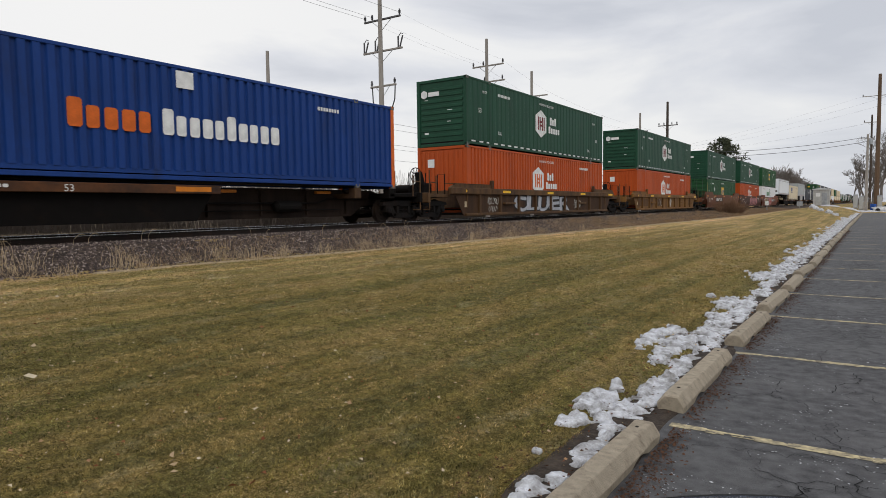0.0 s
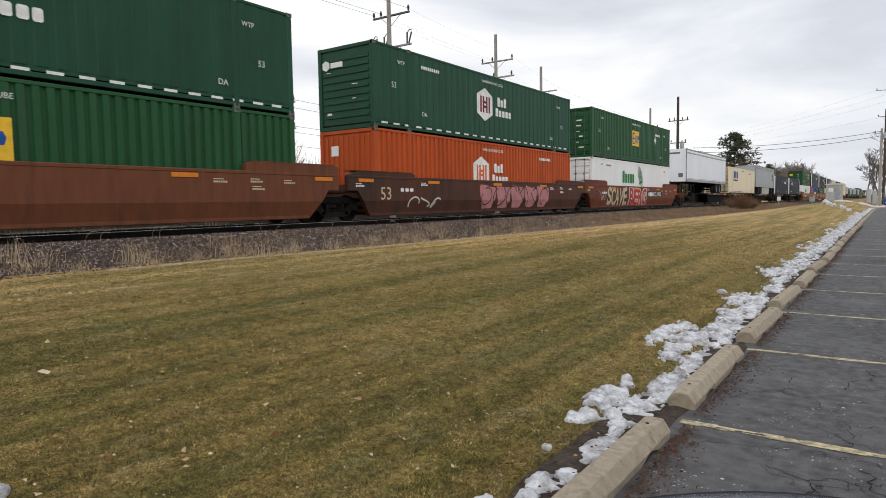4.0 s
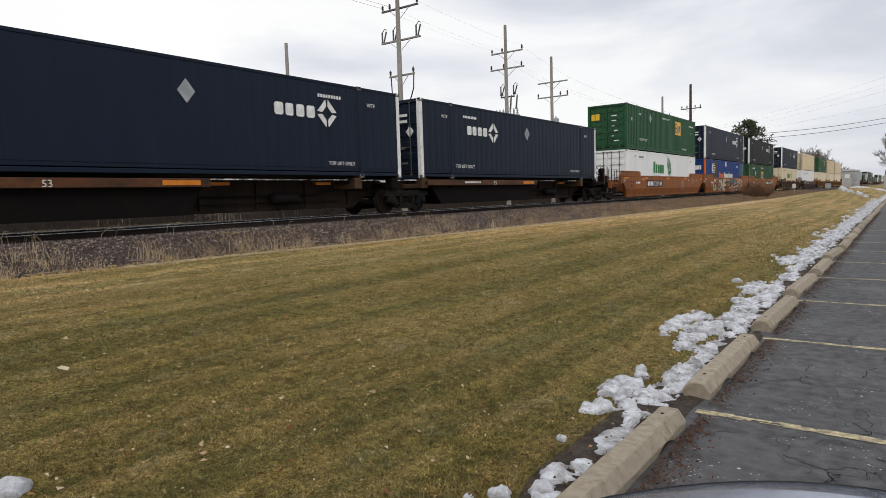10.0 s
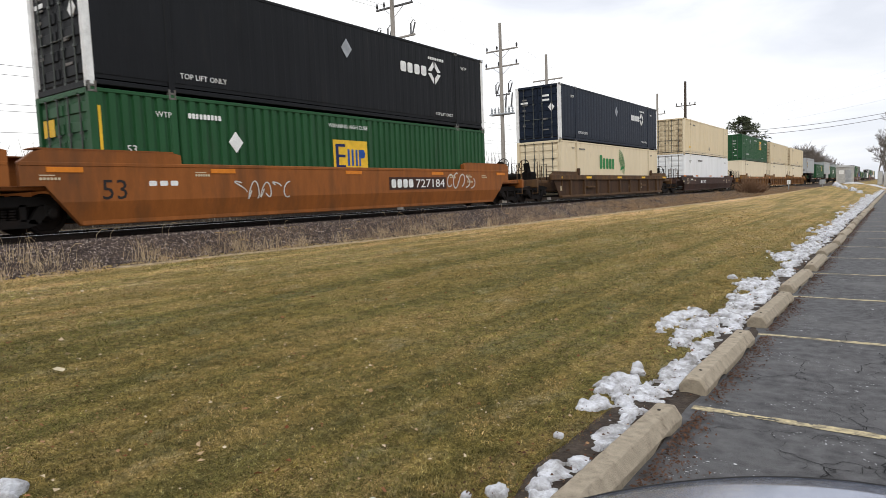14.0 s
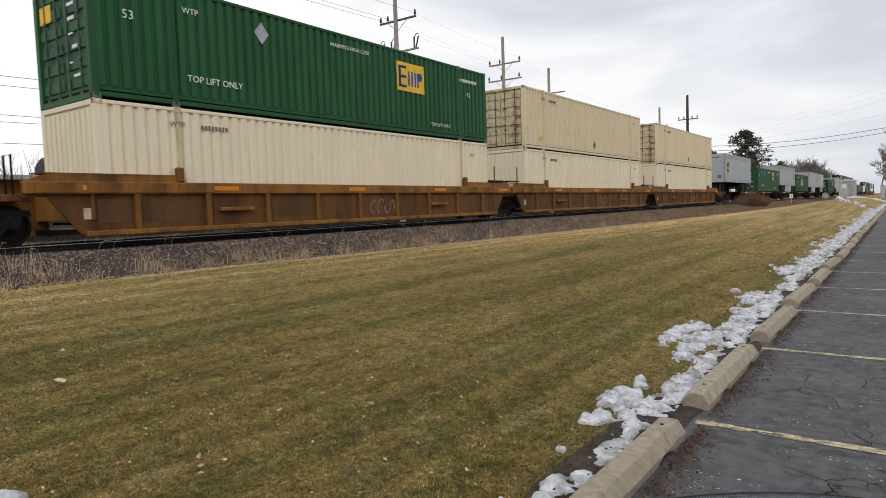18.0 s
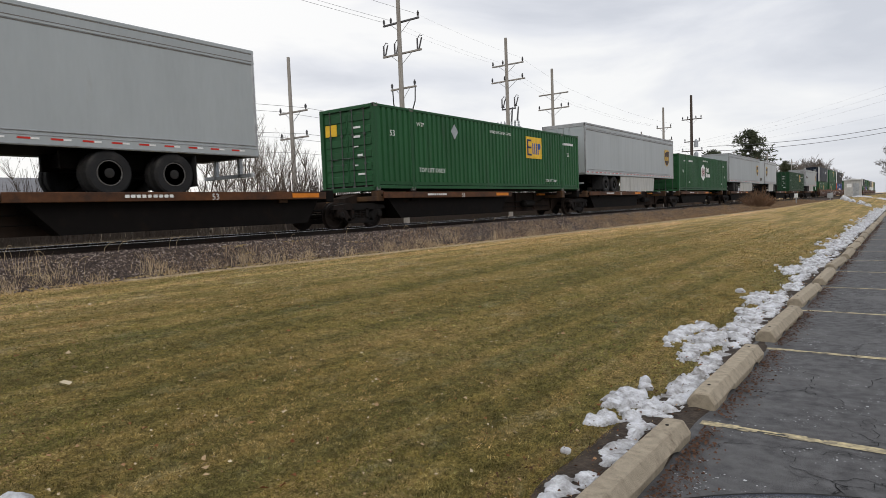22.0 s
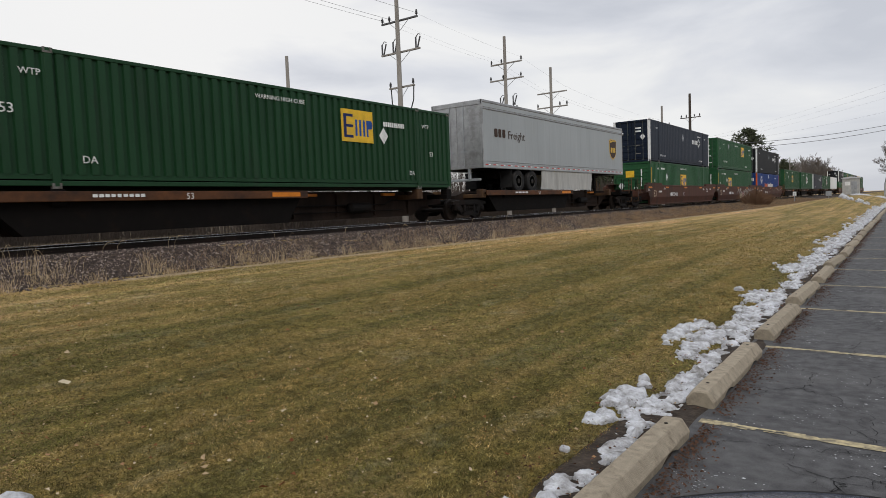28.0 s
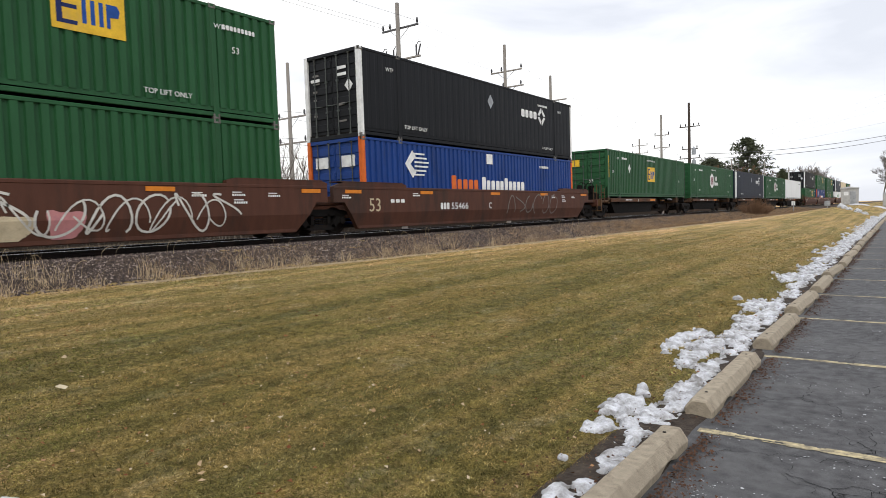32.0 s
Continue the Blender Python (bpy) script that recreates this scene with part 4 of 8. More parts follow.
def emblem_hex(box, y, z, inner="maroon"):
    part("logo_panel", cached(("hex", y, z), lambda: Geo().plate(hexa(y, z, 1.28, 1.40), XS).mesh("logo_panel", M["decal"])), box, "white hexagonal logo panel")

    def mk():
        g = Geo()
        for a in (0.26, 0.46, 0.74, 0.94):
            g.plate([(y + a, z + 0.36), (y + a + 0.12, z + 0.36), (y + a + 0.12, z + 1.04), (y + a, z + 1.04)], XS + 0.004)
        for q in (0.56, 0.74):
            g.plate([(y + 0.46, z + q), (y + 0.86, z + q), (y + 0.86, z + q + 0.10), (y + 0.46, z + q + 0.10)], XS + 0.0045)
        return g.mesh("logo_mark", M[inner])
    part("logo_mark", cached(("hexm", y, z, inner), mk), box)

    row_of_blocks(box, "logo_block", y + 1.72, y + 2.55, z + 0.74, z + 1.14, 3, XS, "decal", (0, 2))
    row_of_blocks(box, "logo_block", y + 1.55, y + 3.0, z + 0.30, z + 0.66, 5, XS, "decal", (0,))


def livery_pinebox(box, dashes=True):
    emblem_hex(box, 6.58, 0.88)
    stencil(box, [("53'", 0.95, 1.45, 0.42), ("53'", 14.9, 1.2, 0.36), ("WARNING HIGH CUBE", 7.0, 2.5, 0.17), ("DA", 2.7, 0.62, 0.34), ("DA", 13.6, 0.55, 0.32), ("WTP", 1.3, 2.3, 0.28), ("WTP", 14.4, 2.2, 0.28)])
    stuff(part("number_stencil", cached(("nb", 3), lambda: bars(2.7, 4.2, 2.3, 2.5, 9, XS, 3).mesh("number_stencil", M["decal"])), box))

    def dash():
        g = Geo()
        for i in range(24):
            a = 0.4 + i * 0.65
            g.plate([(a, 0.17), (a + 0.34, 0.17), (a + 0.34, 0.235), (a, 0.235)], XS - 0.018)
        return g.mesh("reflective_tape", M["decal"])
    if dashes:
        stuff(part("reflective_tape", cached(("dash",), dash), box))

    def end_hex():
        g = Geo()
        p = hexa(-1.05, 2.1, 0.32, 0.36)
        o = len(g.v)
        g.v += [(x, -0.004, z) for x, z in p] + [(x, 0.02, z) for x, z in p]
        g.f += [tuple(range(o, o + 6)), tuple(range(o + 11, o + 5, -1))] + [(o + i, o + 6 + i, o + 6 + (i + 1) % 6, o + (i + 1) % 6) for i in range(6)]
        return g.mesh("end_logo", M["decal"])
    part("end_logo", cached(("endhex",), end_hex), box)
    part("end_marking", cached(("endm",), lambda: Geo().box(-0.66, -0.1, -0.004, 0.02, 2.18, 2.36).mesh("end_marking", M["decal"])), box)
    door_marks(box, n=4)


def livery_pineboxorange(box):
    emblem_hex(box, 6.24, 0.86, "orangedecal")
    part("end_logo", cached(("oend",), lambda: Geo().box(-0.75, -0.40, 0.010, 0.03, 2.0, 2.36, 0.006).mesh("end_logo", M["decal"])), box)
    stencil(box, [("WARNING HIGH CUBE", 7.0, 2.5, 0.17)])
    stuff(part("number_stencil", cached(("nb", 4), lambda: bars(12.4, 14.0, 2.3, 2.5, 9, XS, 8).mesh("number_stencil", M["decal"])), box))


def livery_navybox(box, sh=0.0):
    row_of_blocks(box, "logo_block", 10.72 + sh, 12.30 + sh, 1.75, 2.10, 4, XS, "decal")

    def ring():
        g = Geo()
        cy, cz, R = 12.72 + sh, 1.93, 0.42
        for q in range(4):
            a, b = q * math.pi / 2 + 0.12, (q + 1) * math.pi / 2 - 0.12
            p = [(cy + R * 0.95 * math.cos(t), cz + R * math.sin(t)) for t in (a, b)] + [(cy + R * 0.48 * math.cos(t), cz + R * 0.5 * math.sin(t)) for t in (b, a)]
            g.plate(p, XS)
        return g.mesh("logo_mark", M["decal"])
    part("logo_mark", cached(("um2", sh), ring), box)
    diamond(box, 8.05, 2.08, 0.30, "galv")
    stencil(box, [("TOP LIFT ONLY", 2.2, 0.42, 0.28), ("TOP LIFT ONLY", 12.7, 0.38, 0.24), ("WTP", 1.3, 2.28, 0.28), ("WTP", 14.5, 2.28, 0.26)])
    stuff(part("number_stencil", cached(("nb", 6, sh), lambda: bars(12.36 + sh * 1.25, 13.6 + sh * 1.25, 2.36, 2.52, 9, XS, 6).mesh("number_stencil", M["decal"])), box))
    for xa, za in ((-1.0, 2.0), (0.25, 2.28), (0.25, 2.06)):
        part("door_logo", cached(("udl",), lambda: Geo().box(0, 0.42, 0.034, 0.05, 0, 0.10).mesh("door_logo", M["decal"])), box, "white logo bar", pose(xa, 0, za))
    part("placard", cached(("udia",), lambda: Geo().along([(0.78, 1.50), (0.96, 1.72), (0.78, 1.94), (0.60, 1.72)], 0.030, 0.046).mesh("placard", M["decal"])), box, "white diamond placard")
    door_marks(box, "decalgrey", n=7)


def livery_bluebox(box):
    row_of_blocks(box, "logo_block", 5.0, 7.0, 1.15, 1.78, 5, XS, "orangedecal", (0,))
    row_of_blocks(box, "logo_block", 7.2, 10.9, 1.15, 1.78, 10, XS, "decal", (0, 5))

    def dia():
        g = Geo()
        cy, cz = 2.60, 2.10
        g.plate([(cy - 0.42, cz), (cy, cz - 0.5), (cy + 0.2, cz - 0.28), (cy - 0.12, cz), (cy + 0.2, cz + 0.28), (cy, cz + 0.5)], XS)
        for i in range(6):
            q = -0.4 + i * 0.15
            g.plate([(cy + 0.12, cz + q), (cy + 1.0 - abs(q) * 0.8, cz + q), (cy + 1.0 - abs(q) * 0.8, cz + q + 0.06), (cy + 0.12, cz + q + 0.06)], XS)
        return g.mesh("logo_mark", M["decal"])
    part("logo_mark", cached(("pad",), dia), box)
    part("placard", cached(("pap",), lambda: Geo().plate([(7.6, 2.33), (8.08, 2.33), (8.08, 2.75), (7.6, 2.75)], XS).mesh("placard", M["decal"])), box)
    stuff(part("number_stencil", cached(("nb", 7), lambda: bars(12.4, 13.6, 2.3, 2.48, 8, XS, 7).mesh("number_stencil", M["decal"])), box))

    for xc in (-0.62, 0.62):
        part("door_logo", cached(("padl",), lambda: Geo().box(-0.3, 0.3, 0.034, 0.05, 1.95, 2.33, 0.02).mesh("door_logo", M["decal"])), box, "", pose(xc, 0, 0))


def livery_bluebox_old(box):
    livery_bluebox(box)
    part("repair_patch", cached(("patch",), lambda: Geo().plate([(2.96, 0.5), (4.2, 0.5), (4.2, 2.72), (2.96, 2.72)], XS - 0.0005, 0.0042).mesh("repair_patch", M["patch"])), box, "olive repair patch")
    part("repair_patch", cached(("patch2",), lambda: Geo().plate([(14.25, 0.5), (15.9, 0.5), (15.9, 2.72), (14.25, 2.72)], XS - 0.0005, 0.0042).mesh("repair_patch", M["teal"])), box, "faded teal patch")


def livery_creambox(box):
    row_of_blocks(box, "logo_block", 2.4, 5.0, 1.68, 2.48, 3, XS, "bluedecal")
    row_of_blocks(box, "logo_block", 2.4, 4.9, 1.36, 1.55, 10, XS, "navydecal")
    part("graffiti", cached(("creamboxg",), lambda: blobs(1.85, 3.0, 1.42, 1.62, 3, XS + 0.004, 3).mesh("graffiti", M["galv"])), box)
    stencil(box, [("53'", 0.75, 0.6, 0.3), ("WARNING HIGH CUBE", 7.2, 2.55, 0.15), ("53'", 14.6, 0.5, 0.3)], "decalgrey")
    stuff(part("number_stencil", cached(("nb", 9), lambda: bars(12.0, 13.6, 2.3, 2.5, 8, XS, 9).mesh("number_stencil", M["decalgrey"])), box))
    for xa in (-0.95, -0.58):
        part("door_logo", cached(("cdl",), lambda: Geo().box(0, 0.33, 0.034, 0.05, 2.2, 2.5).mesh("door_logo", M["bluedecal"])), box, "", pose(xa, 0, 0))


def livery_whitebox(box):
    row_of_blocks(box, "logo_block", 5.25, 7.7, 1.45, 2.25, 5, XS, "greendecal", (0,))

    def head():
        g = Geo()
        for i in range(6):
            pts = []
            for j in range(9):
                a = -0.5 + 1.9 * j / 8
                r = 0.42 + i * 0.13
                pts.append((8.05 + r * 1.15 * math.cos(a) * 0.9 + 0.25, 1.35 + r * 0.98 * math.sin(a) + 0.28))
            inn = [(y - 0.045, z - 0.02 - 0.04 * (1 - abs(k - 4) / 4)) for k, (y, z) in enumerate(pts)]
            for j in range(8):
                g.plate([pts[j], pts[j + 1], inn[j + 1], inn[j]], XS + 0.0003 * i, 0.003)
        g.plate([(8.6, 1.38), (9.2, 1.5), (9.25, 1.62), (9.05, 1.66), (8.75, 1.56)], XS + 0.003)
        return g.mesh("logo_mark", M["greendecal"])
    part("logo_mark", cached(("tg2",), head), box)
    stencil(box, [("WTP", 1.35, 2.45, 0.24), ("WTP", 14.5, 2.4, 0.24)], "decalgrey")
    stuff(part("number_stencil", cached(("nb", 10), lambda: bars(2.3, 3.4, 2.42, 2.56, 8, XS, 10).mesh("number_stencil", M["decalgrey"])), box))


def livery_whitebox_only(box):
    livery_whitebox(box)
    row_of_blocks(box, "logo_block", 5.3, 6.9, 1.0, 1.28, 8, XS, "navydecal")


def livery_cream(box):
    stencil(box, [("WTP", 1.75, 2.42, 0.28), ("53'", 15.2, 0.45, 0.3), ("WTP", 14.8, 2.3, 0.24)], "decalgrey")
    stuff(part("number_stencil", cached(("nb", 12), lambda: bars(2.6, 3.6, 2.36, 2.54, 8, XS, 12).mesh("number_stencil", M["decalgrey"])), box))
    diamond(box, 8.3, 0.62, 0.24, "decalgrey")
    part("placard", cached(("ylab",), lambda: Geo().plate([(1.45, 0.52), (1.85, 0.52), (1.85, 0.66), (1.45, 0.66)], XS).mesh("placard", M["yellow"])), box)


def livery_white(box):
    stencil(box, [("WTP", 1.45, 2.2, 0.42), ("WTP", 14.6, 2.3, 0.28)], "decalgrey")
    stuff(part("number_stencil", cached(("nb", 13), lambda: bars(4.3, 6.2, 2.3, 2.5, 9, XS, 13).mesh("number_stencil", M["decalgrey"])), box))


def livery_none(box):
    stuff(part("number_stencil", cached(("nb", 14), lambda: bars(13.3, 15.2, 2.3, 2.5, 9, XS, 14).mesh("number_stencil", M["decalgrey"])), box))


LIVERY = dict(pinebox2=lambda box: livery_pinebox(box, False), ylwbox4=lambda box: livery_ylwbox3(box, 10.32, 1.5), ylwbox5=lambda box: livery_ylwbox2(box, 4.2, True), ylwbox6=lambda box: livery_ylwbox2(box, 7.25, True), navybox2=lambda box: livery_navybox(box, -7.66), ylwbox=livery_ylwbox, ylwbox2=livery_ylwbox2, ylwbox3=livery_ylwbox3, pinebox=livery_pinebox, pineboxorange=livery_pineboxorange, navybox=livery_navybox, bluebox=livery_bluebox,
              bluebox_old=livery_bluebox_old, creambox=livery_creambox, whitebox=livery_whitebox, whitebox2=livery_whitebox_only, cream=livery_cream, white=livery_white, none=livery_none)


# trucks: two side frames, a bolster and two wheelsets
def truck(car, y):
    m = pose(0, y, 0)

    def frame_mesh(sx):
        g = Geo()
        x0, x1 = sorted((sx * 0.93, sx * 1.09))
        g.prism([(-1.22, 0.62), (-1.18, 0.74), (-0.55, 0.80), (0.55, 0.80), (1.18, 0.74), (1.22, 0.62), (0.62, 0.60), (-0.62, 0.60)], x0, x1)
        g.prism([(-0.62, 0.22), (-0.40, 0.16), (0.40, 0.16), (0.62, 0.22), (0.55, 0.33), (-0.55, 0.33)], x0, x1)
        for k in (-1, 1):
            a = [(k * 0.66, 0.62), (k * 0.98, 0.62), (k * 0.62, 0.22), (k * 0.42, 0.26)]
            g.prism(a if k > 0 else a[::-1], x0, x1)
            b = [(k * 0.28, 0.30), (k * 0.40, 0.30), (k * 0.40, 0.64), (k * 0.28, 0.64)]
            g.prism(b if k > 0 else b[::-1], x0, x1)
            g.box(x0 - 0.02, x1 + 0.02, k * 0.89 - 0.15, k * 0.89 + 0.15, 0.36, 0.66, 0.03)
            g.lathe(sx * 1.10, k * 0.89, 0.44, [(-0.02, 0.11), (0.05 * sx, 0.11), (0.07 * sx, 0.07)], 10)
        return g.mesh("side_frame", M["steel"])

    def springs():
        g = Geo()
        for sx in (-1, 1):
            for k in (-0.17, 0.0, 0.17):
                for i in range(4):
                    g.lathe(sx * 1.01, k, 0.34 + i * 0.055, [(0, 0.075), (0.03, 0.075)], 8, "z")
        g.box(-1.08, 1.08, -0.27, 0.27, 0.56, 0.70, 0.03)
        g.box(-0.4, 0.4, -0.32, 0.32, 0.68, 0.84, 0.03)
        return g.mesh("bolster", M["steel"])

    def wheelset():
        g = Geo().tube([(-1.1, 0, 0), (1.1, 0, 0)], 0.075, 10)
        for sx in (-1, 1):
            g.lathe(sx * 0.75, 0, 0, [(-0.07 * sx, 0.445), (-0.045 * sx, 0.452), (-0.035 * sx, 0.42), (0.06 * sx, 0.415), (0.065 * sx, 0.36), (0.02 * sx, 0.33), (0.02 * sx, 0.17), (0.07 * sx, 0.14), (0.07 * sx, 0.05)], 26)
        return g.mesh("wheelset", M["wheel"])

    bol = part("bolster", cached(("bolster",), springs), car, "", m)
    for sx in (1, -1):
        part("side_frame", cached(("sf", sx), lambda: frame_mesh(sx)), car, "", m)
    for k in (-1, 1):
        WHEELS.append((part("wheelset", cached(("ws",), wheelset), car, "", pose(0, y + k * 0.89, 0.42)), car, y + k * 0.89))


WHEELS = []


def coupler(car, y):
    part("coupler", cached(("coup",), lambda: Geo().box(-0.12, 0.12, -0.55, 0.55, 0.72, 0.92, 0.03).box(-0.17, 0.17, -0.2, 0.22, 0.66, 0.98, 0.05).mesh("coupler", M["steel"])), car, "", pose(0, y, 0))
    part("air_hose", cached(("hose",), lambda: Geo().tube([(0.3, -0.5, 0.75), (0.34, -0.3, 0.5), (0.34, 0, 0.36), (0.34, 0.3, 0.5), (0.3, 0.5, 0.75)], 0.028, 6).mesh("air_hose", M["tyre"])), car, "", pose(0, y, 0))


def end_platform(car, y, d, col, hand=True, brake=True):
    """The deck over a truck, with grab irons, a brake stand and steps."""
    part("end_platform", cached(("plat", col, d), lambda: Geo().box(-1.3, 1.3, *sorted((0.15 * d, -1.6 * d)), 0.92, 1.06, 0.02).box(-0.28, 0.28, *sorted((0.3 * d, -2.6 * d)), 0.62, 0.95, 0.03).box(-1.45, 1.45, *sorted((-1.45 * d, -1.62 * d)), 0.72, 1.10, 0.02).mesh("end_platform", M[col])), car, "", pose(0, y, 0))
    if not hand:
        return
    for sx in (1, -1):
        part("ladder", cached(("ladder", sx, d), lambda: Geo().tube([(sx * 1.42, -1.5 * d, 0.45), (sx * 1.42, -1.5 * d, 1.95)], 0.022, 6).tube([(sx * 1.42, -1.05 * d, 0.95), (sx * 1.42, -1.05 * d, 1.75)], 0.022, 6).tube([(sx * 1.42, -1.5 * d, 0.45), (sx * 1.1, -1.5 * d, 0.45)], 0.02, 6).tube([(sx * 1.42, -1.5 * d, 0.72), (sx * 1.1, -1.5 * d, 0.72)], 0.02, 6).tube([(sx * 1.42, -1.5 * d, 1.5), (sx * 1.42, -1.05 * d, 1.5)], 0.02, 6).mesh("ladder", M["oldbrown"])), car, "", pose(0, y, 0))
    for k, (xx, yy) in enumerate(((1.25, -0.2), (1.25, -1.5), (-1.25, -1.5))):
        part("grab_iron", cached(("grab",), lambda: Geo().tube([(0, 0, 1.0), (0, 0, 1.85), (-0.35, 0, 1.85), (-0.35, 0, 1.0)], 0.022, 6).mesh("grab_iron", M["black_iron"])), car, "", pose(xx, y + yy * d, 0))
    if not brake:
        return
    part("brake_stand", cached(("brake", d), lambda: Geo().box(0.35, 0.85, *sorted((-0.5 * d, -1.1 * d)), 1.06, 1.5, 0.05).prism([(-1.0 * d, 1.06), (-0.55 * d, 1.06), (-0.95 * d, 1.95), (-1.2 * d, 1.9)][:: d], 0.5, 0.68).lathe(-0.4, -0.8 * d, 1.28, [(-0.45, 0.16), (0.45, 0.16)], 12, "x").mesh("brake_stand", M["black_iron"])), car, "", pose(0, y, 0))

    def hand_wheel():
        g = Geo().tube([(0.6 + 0.27 * math.cos(a * 0.3927), 0, 0.27 * math.sin(a * 0.3927)) for a in range(17)], 0.02, 6)
        for a in range(5):
            g.tube([(0.6, 0, 0), (0.6 + 0.26 * math.cos(a * 1.2566), 0, 0.26 * math.sin(a * 1.2566))], 0.014, 5)
        return g.mesh("hand_wheel", M["black_iron"])
    part("hand_wheel", cached(("hwheel",), hand_wheel), car, "", pose(0, y - 1.28 * d, 1.82))


def leaning_side(sx, X):
    """The lower half of a smooth side: it leans inwards towards the bottom."""
    g = Geo()
    ends = ((-0.834, CL + 0.834, X, 0.66), (-0.40, CL + 0.40, X - 0.13, 0.17))
    for ya, yb, x, z in ends:
        g.v += [(sx * x, ya, z), (sx * x, yb, z), (sx * (x - 0.15), yb, z), (sx * (x - 0.15), ya, z)]
    g.f += [(0, 1, 2, 3), (4, 7, 6, 5), (0, 4, 5, 1), (1, 5, 6, 2), (2, 6, 7, 3), (3, 7, 4, 0)]
    return g


def drape(me, smooth_side):
    """Fold a flat sprayed shape onto the crease of a smooth side."""
    if smooth_side:
        bm = bmesh.new()
        bm.from_mesh(me)
        bmesh.ops.bisect_plane(bm, geom=bm.verts[:] + bm.edges[:] + bm.faces[:], plane_co=(0, 0, 0.66), plane_no=(0, 0, 1))
        for v in bm.verts:
            if v.co.z < 0.66:
                v.co.x -= 0.265 * (0.66 - v.co.z)
        bm.to_mesh(me)
        bm.free()
    return me


def fat_letter(ch, grow):
    """One letter of the built-in font, swollen by grow, as a flat mesh in x and y."""
    cu = bpy.data.curves.new("letter", "FONT")
    cu.body, cu.size, cu.resolution_u, cu.offset = ch, 1.0, 3, grow
    ob = bpy.data.objects.new("letter", cu)
    me = bpy.data.meshes.new_from_object(ob)
    bpy.data.objects.remove(ob)
    return me


def sprayed_word(car, text, a, b, za, zb, x, fill, line, seed, smooth_side):
    """Fat sprayed letters with an outline, each letter a part, leaning and jostling."""
    r = random.Random(seed)
    w = (b - a) / len(text)
    for i, ch in enumerate(text):
        if ch == " ":
            continue
        lean, dz = r.uniform(-0.12, 0.22), r.uniform(-0.03, 0.03)
        inner = fat_letter(ch, 0.035)
        xs, ys = [v.co.x for v in inner.vertices], [v.co.y for v in inner.vertices]
        x0, kx, y0, ky = min(xs), w * 1.02 / (max(xs) - min(xs)), min(ys), (zb - za) / (max(ys) - min(ys))
        if ch == ".":
            kx, ky = w * 0.45 / (max(xs) - min(xs)), w * 0.35 / (max(ys) - min(ys))
        for k, (me, mat) in enumerate(((fat_letter(ch, 0.095), line), (inner, fill))):
            for v in me.vertices:
                u, q = (v.co.x - x0) * kx, (v.co.y - y0) * ky
                wob = 0.035 * math.sin(q * 7 + i * 2) + lean * (q - (zb - za) / 2)
                v.co = (x + 0.0015 * k + 0.0004 * (i % 2), a + i * w + u + wob, min(max(za + q + dz + 0.04 * math.sin(u * 5 + i), 0.19), 1.44))
            me.materials.clear()
            me.materials.append(M[mat])
            stuff(part("graffiti", drape(me, smooth_side), car, "sprayed graffiti letter"))


def flag_mural(car, a, b, x):
    """Wavy red and white bands with a mottled slate corner and dark keyhole letters."""
    for k in range(11):
        g = Geo()
        n = 30
        for i in range(n):
            ya, yb = a + (b - a) * i / n, a + (b - a) * (i + 1) / n
            lo = [min(max(0.21 + 0.19 * (k - 5 + d) + 0.17 * (y - a) + 0.07 * math.sin(1.9 * y), 0.21), 1.40) for y in (ya, yb) for d in (0, 1)]
            if lo[1] - lo[0] > 0.01 or lo[3] - lo[2] > 0.01:
                g.face((x, ya, lo[0]), (x, yb, lo[2]), (x, yb, lo[3]), (x, ya, lo[1]))
        if g.f:
            stuff(part("graffiti", drape(g.mesh("graffiti", M["spray_brick" if k % 2 else "spray_cream"]), True), car, "sprayed wavy flag stripe"))
    stuff(part("graffiti", drape(Geo().face((x + 0.002, a - 0.1, 0.80), (x + 0.002, a + 2.6, 0.92), (x + 0.002, a + 2.9, 1.39), (x + 0.002, a - 0.1, 1.39)).mesh("graffiti", M["spray_slate"]), True), car, "mottled slate corner of the sprayed flag"))
    for i in range(8):
        y = a + 0.3 + i * (b - a - 0.5) / 7.5 + 0.12 * math.sin(i * 2.7)
        zc = 0.86 + 0.14 * math.sin(i * 1.9)
        g = Geo()
        g.face((x + 0.004, y - 0.06, 0.22), (x + 0.004, y + 0.10, 0.22), (x + 0.004, y + 0.07, 1.38 if i % 3 else zc), (x + 0.004, y - 0.05, 1.38 if i % 3 else zc))
        g.face(*[(x + 0.0045, y + 0.22 * math.cos(t * 0.524), zc + 0.17 * math.sin(t * 0.524)) for t in range(12)])
        stuff(part("graffiti", drape(g.mesh("graffiti", M["spray_black"]), True), car, "dark sprayed letter"))


